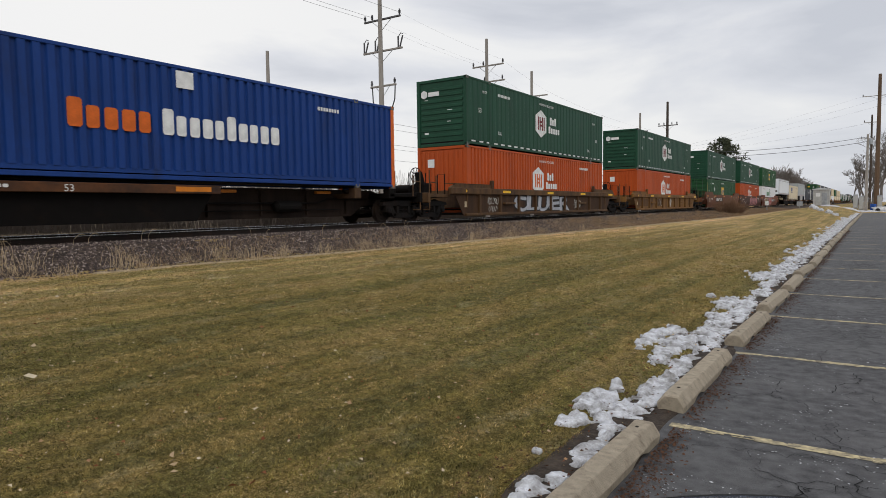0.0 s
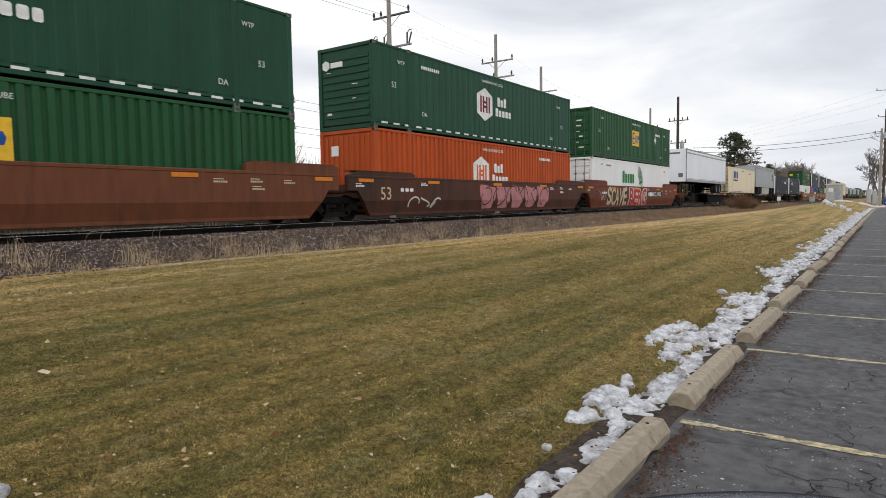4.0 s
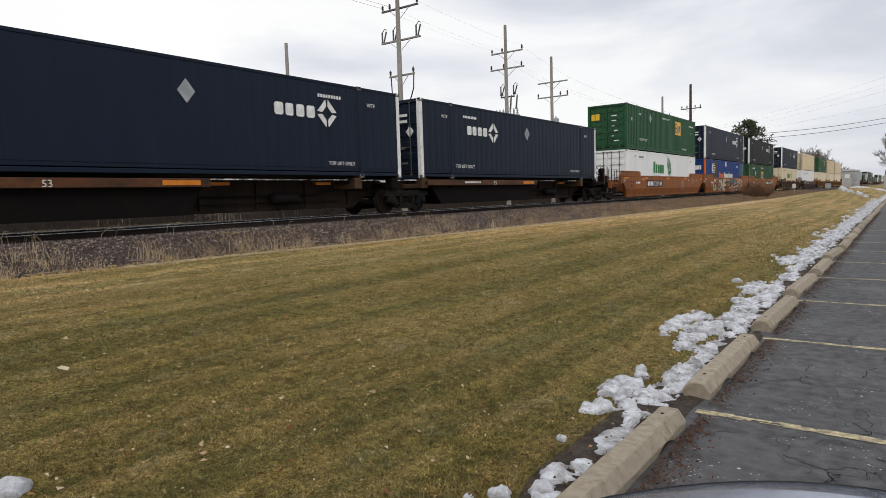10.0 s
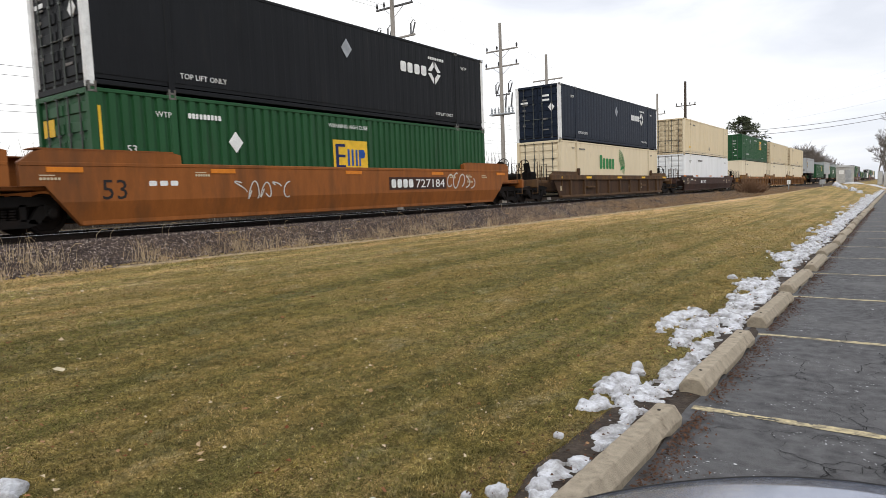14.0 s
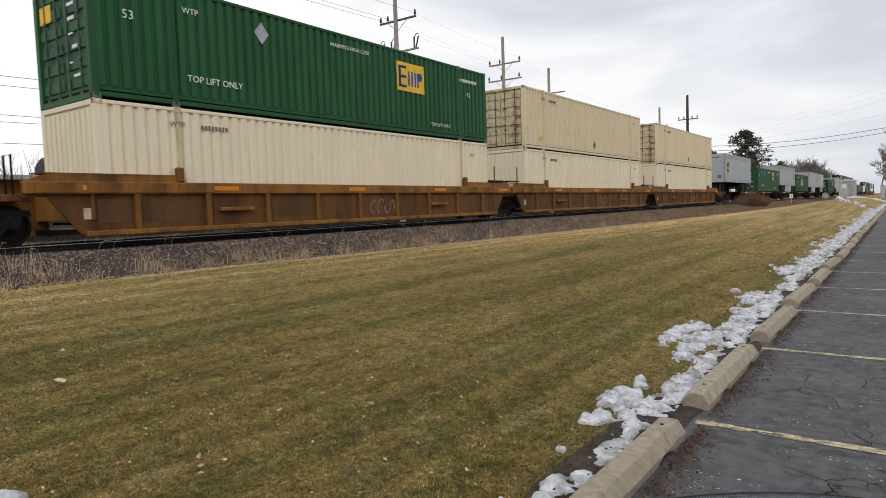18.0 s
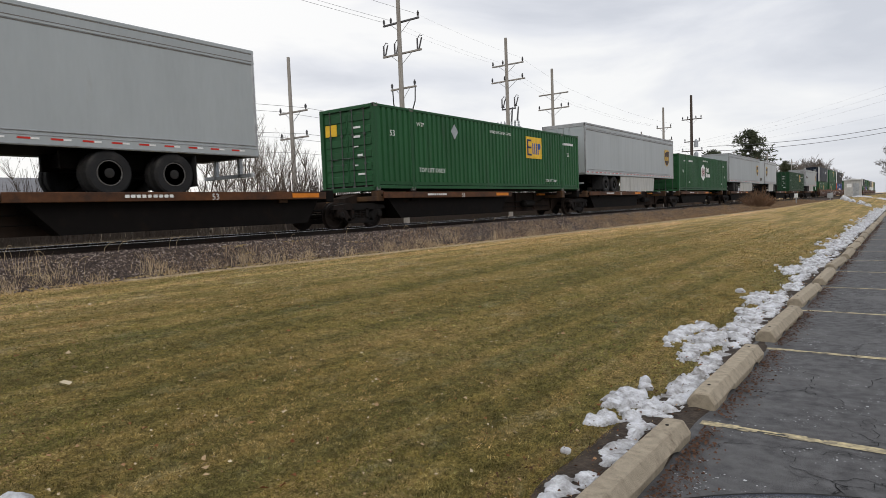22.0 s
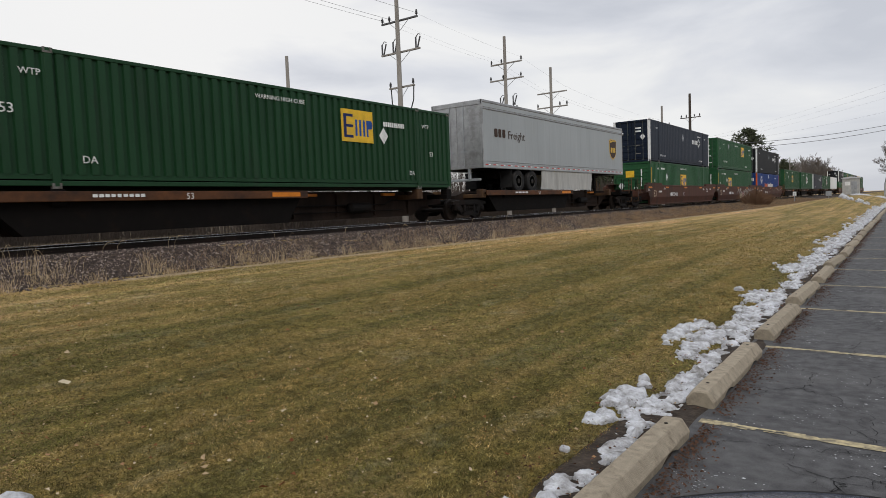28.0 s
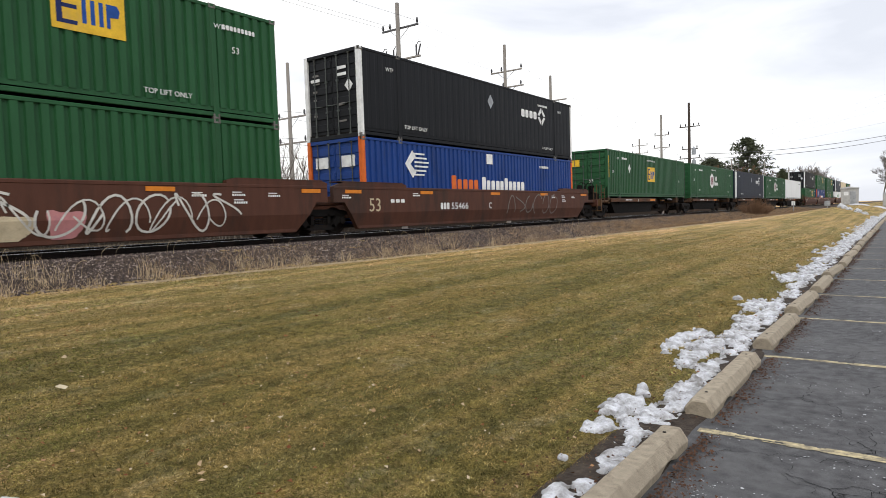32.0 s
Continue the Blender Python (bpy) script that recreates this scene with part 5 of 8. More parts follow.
def well_car(s, col, style="smooth", ends="cc", label="", tag="", art=None, trail=False):
    """One well unit; y = 0 is the leading end of its load, z = 0 the rail. ends: c coupler, a articulated."""
    car = thing("well_car", None, label, "railcar", "cars of the train")
    on_train(car, s, RAIL)
    top = 1.22 if col == "darkbrown" else 1.50 if style == "smooth" else 1.33
    X = 1.5
    rh, rin = (0.14 if col in ("rustbrown", "darkbrown") else 0.26, 0.002) if style == "smooth" else (0.16, -0.05)
    y0, y1 = (-1.55, CL + 1.55)
    poly = [(y0, top - 0.06), (y0, 1.00), (-1.10, 1.00), (-0.52, 0.26), (-0.40, 0.17), (CL + 0.40, 0.17), (CL + 0.52, 0.26), (CL + 1.10, 1.00), (y1, 1.00), (y1, top - 0.06)]
    for sx in (1, -1):
        if style == "smooth":
            part("side_wall", cached(("wellu", col, sx), lambda: Geo().prism([(y0, top - 0.06), (y0, 1.00), (-1.10, 1.00), (-0.834, 0.66), (CL + 0.834, 0.66), (CL + 1.10, 1.00), (y1, 1.00), (y1, top - 0.06)], *sorted((sx * (X - 0.15), sx * X))).mesh("side_wall", M[col])), car)
            part("lower_side", cached(("welll", col, sx), lambda: leaning_side(sx, X).mesh("lower_side", M[col])), car)
        else:
            # recess shade between the ribs is in the panel colour, except on ochre
            part("side_wall", cached(("well", col, style, sx), lambda: Geo().prism(poly, *sorted((sx * (X - 0.15), sx * (X - (0.0 if style == "smooth" else 0.10))))).mesh("side_wall", M["mustardpanel" if col == "yellowbrown" else col if col == "ochre" else "darkpanel"])), car)
        part("top_chord", cached(("chord", col, style, sx), lambda: Geo().box(*sorted((sx * (X - 0.16), sx * (X + 0.012))), y0, y1, top - (0.10 if style == "smooth" else 0.27), top, 0.02).mesh("top_chord", M[col])), car)
        part("bottom_chord", cached(("bchord", col, style, sx), lambda: Geo().box(*sorted((sx * (X - 0.30 if style == "smooth" else X - 0.20), sx * (X - 0.105 if style == "smooth" else X + 0.012))), -0.40, CL + 0.40, 0.15, 0.27, 0.02).mesh("bottom_chord", M[col])), car)
        for a, b in ((y0, 1.95), (CL - 1.95, y1)):
            part("raised_end", cached(("raise", col, style, sx, a), lambda: Geo().prism([(a, top - 0.02), (a if a > 0 else a + 0.3, top + rh - 0.06), (a + 0.25 if a > 0 else a + 0.5, top + rh), (b - 0.25, top + rh), (b, top + rh - 0.06), (b, top - 0.02)], *sorted((sx * (X - 0.16), sx * (X + rin)))).box(*sorted((sx * (X - 0.5), sx * (X + rin + 0.008))), a + 0.3, b - 0.2, top + rh - 0.01, top + rh + 0.015).mesh("raised_end", M[col])), car)
        if style == "ribbed" and col in ("yellowbrown", "ochre"):
            for a, b in ((-0.1, 0.68), (0.84, 2.3), (4.6, 6.1), (CL - 1.3, CL - 0.2)):
                part("number_panel", cached(("dpan", sx, a), lambda: Geo().box(*sorted((sx * (X - 0.10), sx * (X - 0.094))), a, b, 0.42, 0.95).mesh("number_panel", M["panelbrown"])), car, "dark painted number panel")
        if style == "ribbed":
            n = 9
            for i in range(n):
                yy = 0.75 + i * (CL - 1.5) / (n - 1)
                part("rib", cached(("rib", col, sx), lambda: Geo().box(*sorted((sx * (X - 0.12), sx * (X + 0.008))), -0.07, 0.07, 0.2, top - 0.26, 0.012).mesh("rib", M[col])), car, "", pose(0, yy, 0))
            for yy in (1.85, CL - 1.95):
                part("stop_post", cached(("stop", col, sx), lambda: Geo().box(*sorted((sx * (X - 0.14), sx * (X + 0.02))), -0.09, 0.09, top, top + 0.36, 0.03).mesh("stop_post", M[col])), car, "", pose(0, yy, 0))
        for i, yy in enumerate((-0.7, 3.1, 7.9, 12.4, CL + 0.9)):
            part("reflector", cached(("wref", sx, style, col == "yellowbrown"), lambda: Geo().box(*sorted((sx * X, sx * (X + 0.016))), -0.36, 0.36, top - 0.22, top - 0.11).mesh("reflector", M["orangeref" if style == "smooth" or col == "yellowbrown" else "reflector"])), car, "orange reflective strip", pose(0, yy, 0.0 if style == "smooth" else 0.03))
    part("well_floor", cached(("wfloor",), lambda: Geo().box(-1.34, 1.34, -0.3, CL + 0.3, 0.20, 0.30).mesh("well_floor", M["black_iron"])), car)
    part("end_wall", cached(("ewall", col), lambda: Geo().box(-1.44, 1.44, -0.25, -0.17, 0.5, 1.25, 0.01).mesh("end_wall", M[col])), car)
    part("end_wall", MESHES["ewall", col], car, "", pose(0, CL + 0.42, 0))
    for e, y, d in ((ends[0], -1.1, 1), (ends[1], CL + 1.1, -1)):
        if e == "c":
            end_platform(car, y - 0.35 * d, d, col, brake=not (d == 1 and col in ("ochre", "darkbrown", "rustbrown")))
            coupler(car, y - 3.3 * d)
            truck(car, y - 1.4 * d)
        elif d == 1 or trail:
            part("end_platform", cached(("aplat", col), lambda: Geo().box(-1.2, 1.2, -1.3, 0.3, 0.92, 1.02, 0.02).lathe(0.9, -0.65, 1.2, [(-1.7, 0.14), (0.1, 0.14)], 10).mesh("end_platform", M[col])), car, "", pose(0, y, 0))
            truck(car, y - 0.63 * d)
            if style == "ribbed":
                for ya in (-1.35, 0.25):
                    part("walkway", cached(("walkw",), lambda: Geo().box(-1.15, 1.15, -0.62, 0.62, 1.60, 1.63, 0.008).box(1.0, 1.06, -0.5, -0.44, 1.0, 1.6).box(1.0, 1.06, 0.44, 0.5, 1.0, 1.6).box(-1.06, -1.0, 0.44, 0.5, 1.0, 1.6).mesh("walkway", M["patch"])), car, "olive steel walkway plate", pose(0, y + ya, 0))
                part("grab_post", cached(("gpost",), lambda: Geo().tube([(1.2, 0, 1.0), (1.2, 0, 2.25)], 0.028, 6).mesh("grab_post", M["ochre"])), car, "", pose(0, y + 0.45, 0))
                part("grab_post", MESHES["gpost",], car, "", pose(0, y - 1.55, 0))
    if style == "ribbed":
        part("lettering", words("53", 0.45, "panelbrown" if col == "yellowbrown" else "spray_cream"), car, "", on_side(X - 0.094, 6.85 if col == "yellowbrown" else 11.9, 0.5))
        # chord plates, steps and small placards along the side
        for k, yy in enumerate((-0.9, 0.1, 1.15, 2.2, 13.4, 14.6, 15.7)):
            part("chord_plate", cached(("cplate", col), lambda: Geo().box(X + 0.010, X + 0.020, -0.46, 0.46, top - 0.24, top - 0.03, 0.004).mesh("chord_plate", M[col])), car, "", pose(0, yy, 0))
        for yy in (-0.32, 9.9):
            part("placard", cached(("wplac",), lambda: Geo().plate([(-0.09, 0.52), (0.09, 0.52), (0.09, 0.76), (-0.09, 0.76)], X - 0.092).mesh("placard", M["spray_cream"])), car, "", pose(0, yy, 0))
        for yy in (3.4, 12.3):
            part("step", cached(("wstep", col), lambda: Geo().box(X - 0.1, X + 0.06, -0.5, 0.5, 0.62, 0.72, 0.015).mesh("step", M[col])), car, "", pose(0, yy, 0))
    if style == "smooth":
        part("lettering", words("53", 0.62, "spray_black" if col in ("orangebrown", "redbrown") else "spray_cream"), car, "", on_side(X + 0.006, 0.0, 0.70))
        for k, (yy, zz) in enumerate(((-1.2, 1.12), (2.3, 1.2), (13.2, 1.16), (14.35, 1.18), (15.5, 1.16), (14.4, 0.98))):
            stuff(part("stencil", cached(("wsten", k, col == "rustbrown", top), lambda zz=zz + top - 1.5, yy=yy, k=k: bars(yy, yy + 0.42, zz, zz + 0.055, 6, X + 0.004, k).prism([(yy, zz + 0.085), (yy + 0.3, zz + 0.085), (yy + 0.3, zz + 0.11), (yy, zz + 0.11)], X + 0.004, X + 0.008).mesh("stencil", M["decal" if col == "rustbrown" else "spray_cream"])), car))
        stuff(part("load_table", cached(("ltab",), lambda: bars(1.1, 1.9, 0.98, 1.1, 3, X + 0.003, 3).mesh("load_table", M["decal"])), car))
    for y, body, mat in (tag or ()):
        if body == "55466":
            part("lettering", words("C", 0.36, mat), car, "", on_side(X + 0.0115, y + 3.4, 0.72))
        if body:
            short = len(body) == 5
            part("lettering", words(body, 0.36 if short else 0.42, mat, 1.15 if short else 1.75), car, "", on_side(X + 0.0115, y + (0.68 if short else 1.32), 0.72 if short else 0.83))
            stuff(part("number_stencil", cached(("nbw", y, mat, body), lambda: bars(y, y + (0.6 if short else 1.25), 0.72 if short else 0.83, 0.97 if short else 1.12, 3 if short else 4, X + 0.009, 5).mesh("number_stencil", M[mat])), car))
    for kind, a, b, za, zb, n, mat, seed, th in (art or ()):
        if kind == "t":
            sprayed_word(car, n, a, b, za, zb, X + 0.006 if style == "smooth" else X - 0.094, mat, th, seed, style == "smooth")
            continue
        if kind == "flag":
            flag_mural(car, a, b, X + 0.006)
            continue
        if kind == "r":
            part("number_panel", Geo().plate([(a, za), (b, za), (b, zb), (a, zb)], X + 0.004).mesh("number_panel", M[mat]), car)
            continue
        w = (b - a) / n
        for i in range(n):
            if kind == "s":
                g = scrawl(a + i * w, a + (i + 1) * w, za, zb, 1, X + (0.016 if style == "smooth" else -0.088), seed * 31 + i, th)
            else:
                g = blobs(a + i * w, a + (i + 1) * w, za, zb, 1, X + (0.010 if style == "smooth" else -0.094) + 0.001 * (i % 2), seed * 17 + i)
            stuff(part("graffiti", drape(g.mesh("graffiti", M[mat]), style == "smooth"), car, "sprayed graffiti"))
    return car


def spine_car(s, wheels_at=0.2, ends="aa", load="box", label="", length=CL, trail=False, stand=None, num=False):
    """One spine unit; a trailer's wheels stand on the platform that begins at wheels_at."""
    car = thing("spine_car", None, label, "railcar", "cars of the train")
    on_train(car, s, RAIL)
    part("spine_beam", cached(("spine",), lambda: Geo().prism([(-0.55, 0.98), (-0.55, 0.66), (0.7, 0.62), (1.3, 0.26), (CL - 1.3, 0.26), (CL - 0.7, 0.62), (CL + 0.55, 0.66), (CL + 0.55, 0.98), (CL - 0.3, 1.17), (0.3, 1.17)], -0.33, 0.33).mesh("spine_beam", M["spinebrown"])), car)
    for k in range(8):
        part("stiffener", cached(("stiff",), lambda: Geo().box(0.325, 0.42, -0.02, 0.02, 0.34, 1.14, 0.006).box(0.325, 0.47, -0.14, 0.14, 1.10, 1.165, 0.01).mesh("stiffener", M["spinebrown"])), car, "", pose(0, 1.6 + k * 1.85, 0))
    part("brake_pipe", cached(("bpipe",), lambda: Geo().tube([(0.45, 0.6, 0.86), (0.45, 5.0, 0.86), (0.45, 5.3, 0.72), (0.45, CL - 3, 0.72), (0.45, CL - 2.6, 0.86), (0.45, CL - 0.6, 0.86)], 0.026, 6).tube([(0.44, 2.0, 0.5), (0.44, CL - 2.0, 0.5)], 0.018, 5).mesh("brake_pipe", M["steel"])), car)
    part("air_reservoir", cached(("resv",), lambda: Geo().lathe(0.58, 0, 0.62, [(0, 0.06), (0.06, 0.17), (0.95, 0.17), (1.01, 0.06)], 12, "y").mesh("air_reservoir", M["steel"])), car, "", pose(0, 3.2 if wheels_at > 4 else 11.2, 0))
    for y in ((1.6, 4.4) if wheels_at > 4 else (9.6, 13.4)):
        part("reflector", cached(("bref",), lambda: Geo().box(0.47, 0.476, -0.32, 0.32, 1.03, 1.10).box(0.32, 0.472, -0.30, 0.30, 1.02, 1.11, 0.004).mesh("reflector", M["orangeref"])), car, "", pose(0, y, 0))
    part("platform", cached(("pdeck",), lambda: Geo().box(-1.36, -0.30, 0, 8.5, 1.03, 1.08).box(0.30, 1.36, 0, 8.5, 1.03, 1.08).mesh("platform", M["black_iron"])), car, "", pose(0, wheels_at, 0))
    for sx in (1, -1):
        part("side_sill", cached(("ssill", sx), lambda: Geo().box(*sorted((sx * 1.36, sx * 1.42)), 0, 8.5, 0.95, 1.165, 0.012).mesh("side_sill", M["sillorange"])), car, "worn orange side sill", pose(0, wheels_at, 0))
        part("reflector", cached(("sref", sx), lambda: Geo().box(*sorted((sx * 1.42, sx * 1.426)), 7.2, 8.2, 1.0, 1.12).mesh("reflector", M["orangeref"])), car, "", pose(0, wheels_at, 0))
        # lower boxes stay black: the shade under the platform is in their colour
        part("lower_box", cached(("slow", sx), lambda: Geo().prism([(0.4, 0.98), (1.1, 0.26), (7.9, 0.26), (8.4, 0.98)], *sorted((sx * 0.7, sx * 1.2))).mesh("lower_box", M["black_iron"])), car, "", pose(0, wheels_at, 0))
    for i, y in enumerate((0.0, 1.98, CL - 1.98, CL)):
        part("bolster_arm", cached(("arm", i % 2), lambda: Geo().box(-1.30, 1.30, -0.16, 0.16, 0.86, 1.03, 0.02).box(-1.30, -1.0, -0.15, 0.15, 1.0, 1.215, 0.02).box(1.0, 1.30, -0.15, 0.15, 1.0, 1.215, 0.02).mesh("bolster_arm", M["black_iron" if i % 2 else "oldbrown"])), car, "", pose(0, min(max(y, 0.18), CL - 0.18), 0))
    if stand is not None:
        hitch = part("hitch", cached(("hitch",), lambda: Geo().prism([(-0.10, 1.0), (0.16, 1.0), (0.10, 1.95), (-0.06, 1.95)], -0.36, -0.24).prism([(-0.10, 1.0), (0.16, 1.0), (0.10, 1.95), (-0.06, 1.95)], 0.24, 0.36).box(-0.30, 0.30, -0.05, 0.05, 1.30, 1.42, 0.01).box(-0.5, 0.5, -0.4, 0.5, 1.0, 1.14, 0.02).mesh("hitch", M["black_iron"])), car, "rusty trailer hitch stand", pose(0, stand, 0))
        part("hitch_strut", cached(("hstrut",), lambda: Geo().prism([(-1.60, 1.0), (-1.42, 1.0), (-0.02, 1.72), (-0.08, 1.84)], -0.10, 0.10).mesh("hitch_strut", M["sillorange"])), hitch, "rusty orange strut")
        part("hitch_plate", cached(("hplate",), lambda: Geo().prism([(-0.46, 1.93), (-0.40, 1.90), (0.26, 1.94), (0.30, 2.03), (-0.34, 2.05)], -0.42, 0.42).mesh("hitch_plate", M["black_iron"])), hitch)
    if num:
        part("lettering", words("53", 0.22, "decal"), car, "", on_side(1.428, wheels_at + 4.6, 0.97))
        stuff(part("number_stencil", cached(("nbs",), lambda: bars(2.4, 3.9, 1.01, 1.12, 9, 1.427, 6).mesh("number_stencil", M["decal"])), car, "", pose(0, wheels_at, 0)))
    for e, y, d in ((ends[0], 0.15, 1), (ends[1], CL - 0.15, -1)):
        if e == "c":
            end_platform(car, y, d, "oldbrown" if d > 0 else "black_iron", brake=d > 0)
            truck(car, y - 0.9 * d)
            coupler(car, y - 2.6 * d)
        elif d == 1 or trail:
            truck(car, -0.63 if d == 1 else CL + 0.63)
    return car


def trailer(s, col, length, tail, axles, brand="shield", label="", skirt=None, doorcol=None):
    """A road semi-trailer on a spine car: body, rails, wheels, landing legs. tail: which end the doors are at, L or R."""
    tr = thing("semi_trailer", None, label, "semi trailer", "trailers on the train")
    on_train(tr, s, RAIL + 1.09)
    W, z0, z1 = 1.30, 1.02, 3.86
    nose = 0.0 if tail == "R" else length
    part("side_panel", cached(("tside", col, length), lambda: corrugated(W - 0.006, 0.004, 0.06, length - 0.06, z0 + 0.22, z1 - 0.34, 1.22).mesh("side_panel", M[col])), tr)
    part("side_panel", cached(("tside2", col, length), lambda: corrugated(-W + 0.006, 0.004, 0.06, length - 0.06, z0 + 0.22, z1 - 0.34, 1.22).mesh("side_panel", M[col])), tr)
    for sx in (1, -1):
        part("upper_panel", cached(("tup", col, length, sx), lambda: Geo().box(*sorted((sx * W, sx * (W - 0.04))), 0.03, length - 0.03, z1 - 0.33, z1 - 0.10, 0.008).mesh("upper_panel", M[col])), tr)
        part("top_rail", cached(("ttop", length, sx), lambda: Geo().box(*sorted((sx * (W + 0.008), sx * (W - 0.06))), 0.0, length, z1 - 0.10, z1, 0.012).box(*sorted((sx * (W + 0.006), sx * (W - 0.03))), 0.0, length, z1 - 0.36, z1 - 0.325).mesh("top_rail", M["grey" if col == "grey" else "alu"])), tr)
        part("bottom_rail", cached(("tbot", length, sx), lambda: Geo().box(*sorted((sx * (W + 0.006), sx * (W - 0.08))), 0.0, length, z0, z0 + 0.22, 0.012).mesh("bottom_rail", M["grey"])), tr)
        for zt in (0.112, 0.30, 0.385):
            part("trim_strip", cached(("trim", length, sx), lambda: Geo().box(*sorted((sx * (W + 0.002), sx * (W - 0.02))), 0.02, length - 0.02, -0.010, 0.010).mesh("trim_strip", M["decalgrey"])), tr, "", pose(0, 0, z1 - zt))
        for zr in (0.03, 0.215, 0.30):
            part("rub_rail", cached(("rub", length, sx), lambda: Geo().box(*sorted((sx * (W + 0.013), sx * (W - 0.02))), 0.0, length, -0.012, 0.012, 0.004).mesh("rub_rail", M["alu"])), tr, "", pose(0, 0, z0 + zr))

        def tape(sx=sx):
            g = Geo()
            n = int(length / 0.62)
            for i in range(n):
                a = 0.15 + i * 0.62
                g.box(*sorted((sx * (W + 0.006), sx * (W + 0.010))), a, a + 0.24, z0 + 0.125, z0 + 0.165)
            return g.mesh("red_tape", M["red"])

        def tape2(sx=sx):
            g = Geo()
            n = int(length / 0.62)
            for i in range(n):
                a = 0.39 + i * 0.62
                g.box(*sorted((sx * (W + 0.006), sx * (W + 0.010))), a, a + 0.16, z0 + 0.125, z0 + 0.165)
            return g.mesh("white_tape", M["decal"])
        stuff(part("red_tape", cached(("tape", length, sx), tape), tr))
        stuff(part("white_tape", cached(("tapew", length, sx), tape2), tr))
        for y in (0.0, length - 0.08):
            part("corner_post", cached(("tpost", sx, y), lambda: Geo().box(*sorted((sx * (W + 0.004), sx * (W - 0.08))), y, y + 0.08, z0, z1, 0.01).mesh("corner_post", M["alu"])), tr)
        for k in range(1, int(length / 1.22) + 1):
            if col == "trailer" and sx > 0 and k * 1.22 < length - 0.3:
                part("panel_seam", cached(("tseam", col), lambda: Geo().box(W - 0.004, W + 0.0015, -0.016, 0.016, z0 + 0.31, z1 - 0.36).mesh("panel_seam", M[col])), tr, "", pose(0, k * 1.22, 0))
    part("roof", cached(("troof", length), lambda: Geo().box(-W + 0.05, W - 0.05, 0.03, length - 0.03, z1 - 0.03, z1 + 0.005).mesh("roof", M["alu"])), tr)
    part("underside", cached(("tunder", length), lambda: Geo().box(-W + 0.08, W - 0.08, 0.04, length - 0.04, z0 + 0.03, z0 + 0.10).mesh("underside", M["black_iron"])), tr)
    # ends
    dcol = doorcol or col
    yd, yn = (length, 0.0) if tail == "R" else (0.0, length)
    d = 1 if yd == 0 else -1
    for k in (-1, 1):
        door = part("door", cached(("tdoor", dcol, yd, k), lambda: Geo().box(*sorted((k * 0.008, k * (W - 0.09))), *sorted((yd + 0.012 * d, yd + 0.06 * d)), z0 + 0.12, z1 - 0.2, 0.012).mesh("door", M[dcol])), tr)
        part("lock_rod", cached(("trod", yd, k), lambda: Geo().tube([(k * 0.35, yd - 0.012 * d, z0 + 0.05), (k * 0.35, yd - 0.012 * d, z1 - 0.12)], 0.018, 6).box(k * 0.35 - 0.16, k * 0.35 + 0.16, *sorted((yd - 0.02 * d, yd)), z0 + 0.7, z0 + 0.76).mesh("lock_rod", M["galv"])), door)
    part("rear_header", cached(("trf", yd), lambda: Geo().box(-W, W, *sorted((yd - 0.0 * d, yd + 0.08 * d)), z1 - 0.2, z1 - 0.005, 0.012).mesh("rear_header", M["alu"])), tr)
    part("rear_sill", cached(("trs", yd), lambda: Geo().box(-W, W, *sorted((yd - 0.01 * d, yd + 0.09 * d)), z0, z0 + 0.13, 0.012).mesh("rear_sill", M["alu"])), tr)
    part("rear_guard", cached(("trg", yd), lambda: Geo().box(-1.1, 1.1, *sorted((yd + 0.02 * d, yd + 0.12 * d)), 0.5, 0.6, 0.01).box(-0.6, -0.5, *sorted((yd + 0.02 * d, yd + 0.12 * d)), 0.5, z0).box(0.5, 0.6, *sorted((yd + 0.02 * d, yd + 0.12 * d)), 0.5, z0).mesh("rear_guard", M["galv"])), tr)
    n = -d
    part("nose_panel", cached(("tnose", col, yn), lambda: Geo().box(-W + 0.02, W - 0.02, *sorted((yn, yn + 0.06 * -n * -1)), z0, z1 - 0.02, 0.02).mesh("nose_panel", M[col])) if yn == 0 else cached(("tnose", col, yn), lambda: Geo().box(-W + 0.02, W - 0.02, yn - 0.06, yn, z0, z1 - 0.02, 0.02).mesh("nose_panel", M[col])), tr)
    if yn == 0:
        part("nose_fittings", cached(("tnf",), lambda: Geo().box(0.62, 1.0, -0.03, 0.02, z0 + 0.4, z0 + 0.75, 0.01).box(-1.0, -0.7, -0.02, 0.02, z0 + 0.35, z0 + 0.7, 0.01).mesh("nose_fittings", M["decalgrey"])), tr)
        stuff(part("number_stencil", cached(("tnb",), lambda: Geo().box(-0.35, 0.75, -0.006, 0.02, z1 - 0.42, z1 - 0.28).mesh("number_stencil", M["decalgrey"])), tr))
    # running gear

    def tyre():
        g = Geo()
        for xa, xb in ((0.72, 0.96), (1.0, 1.24)):
            g.lathe(0, 0, 0, [(xa, 0.30), (xa, 0.46), (xa + 0.04, 0.505), (xb - 0.04, 0.505), (xb, 0.46), (xb, 0.30), (xb - 0.12, 0.28)], 24, "x", False)
        return g.mesh("tyre", M["tyre"])

    def rim():
        return Geo().lathe(0, 0, 0, [(1.05, 0.30), (1.21, 0.30), (1.22, 0.27), (1.10, 0.24), (1.08, 0.12), (1.22, 0.11), (1.23, 0.05)], 18).mesh("rim", M["galv" if col == "trailer" else "rimgrey"])

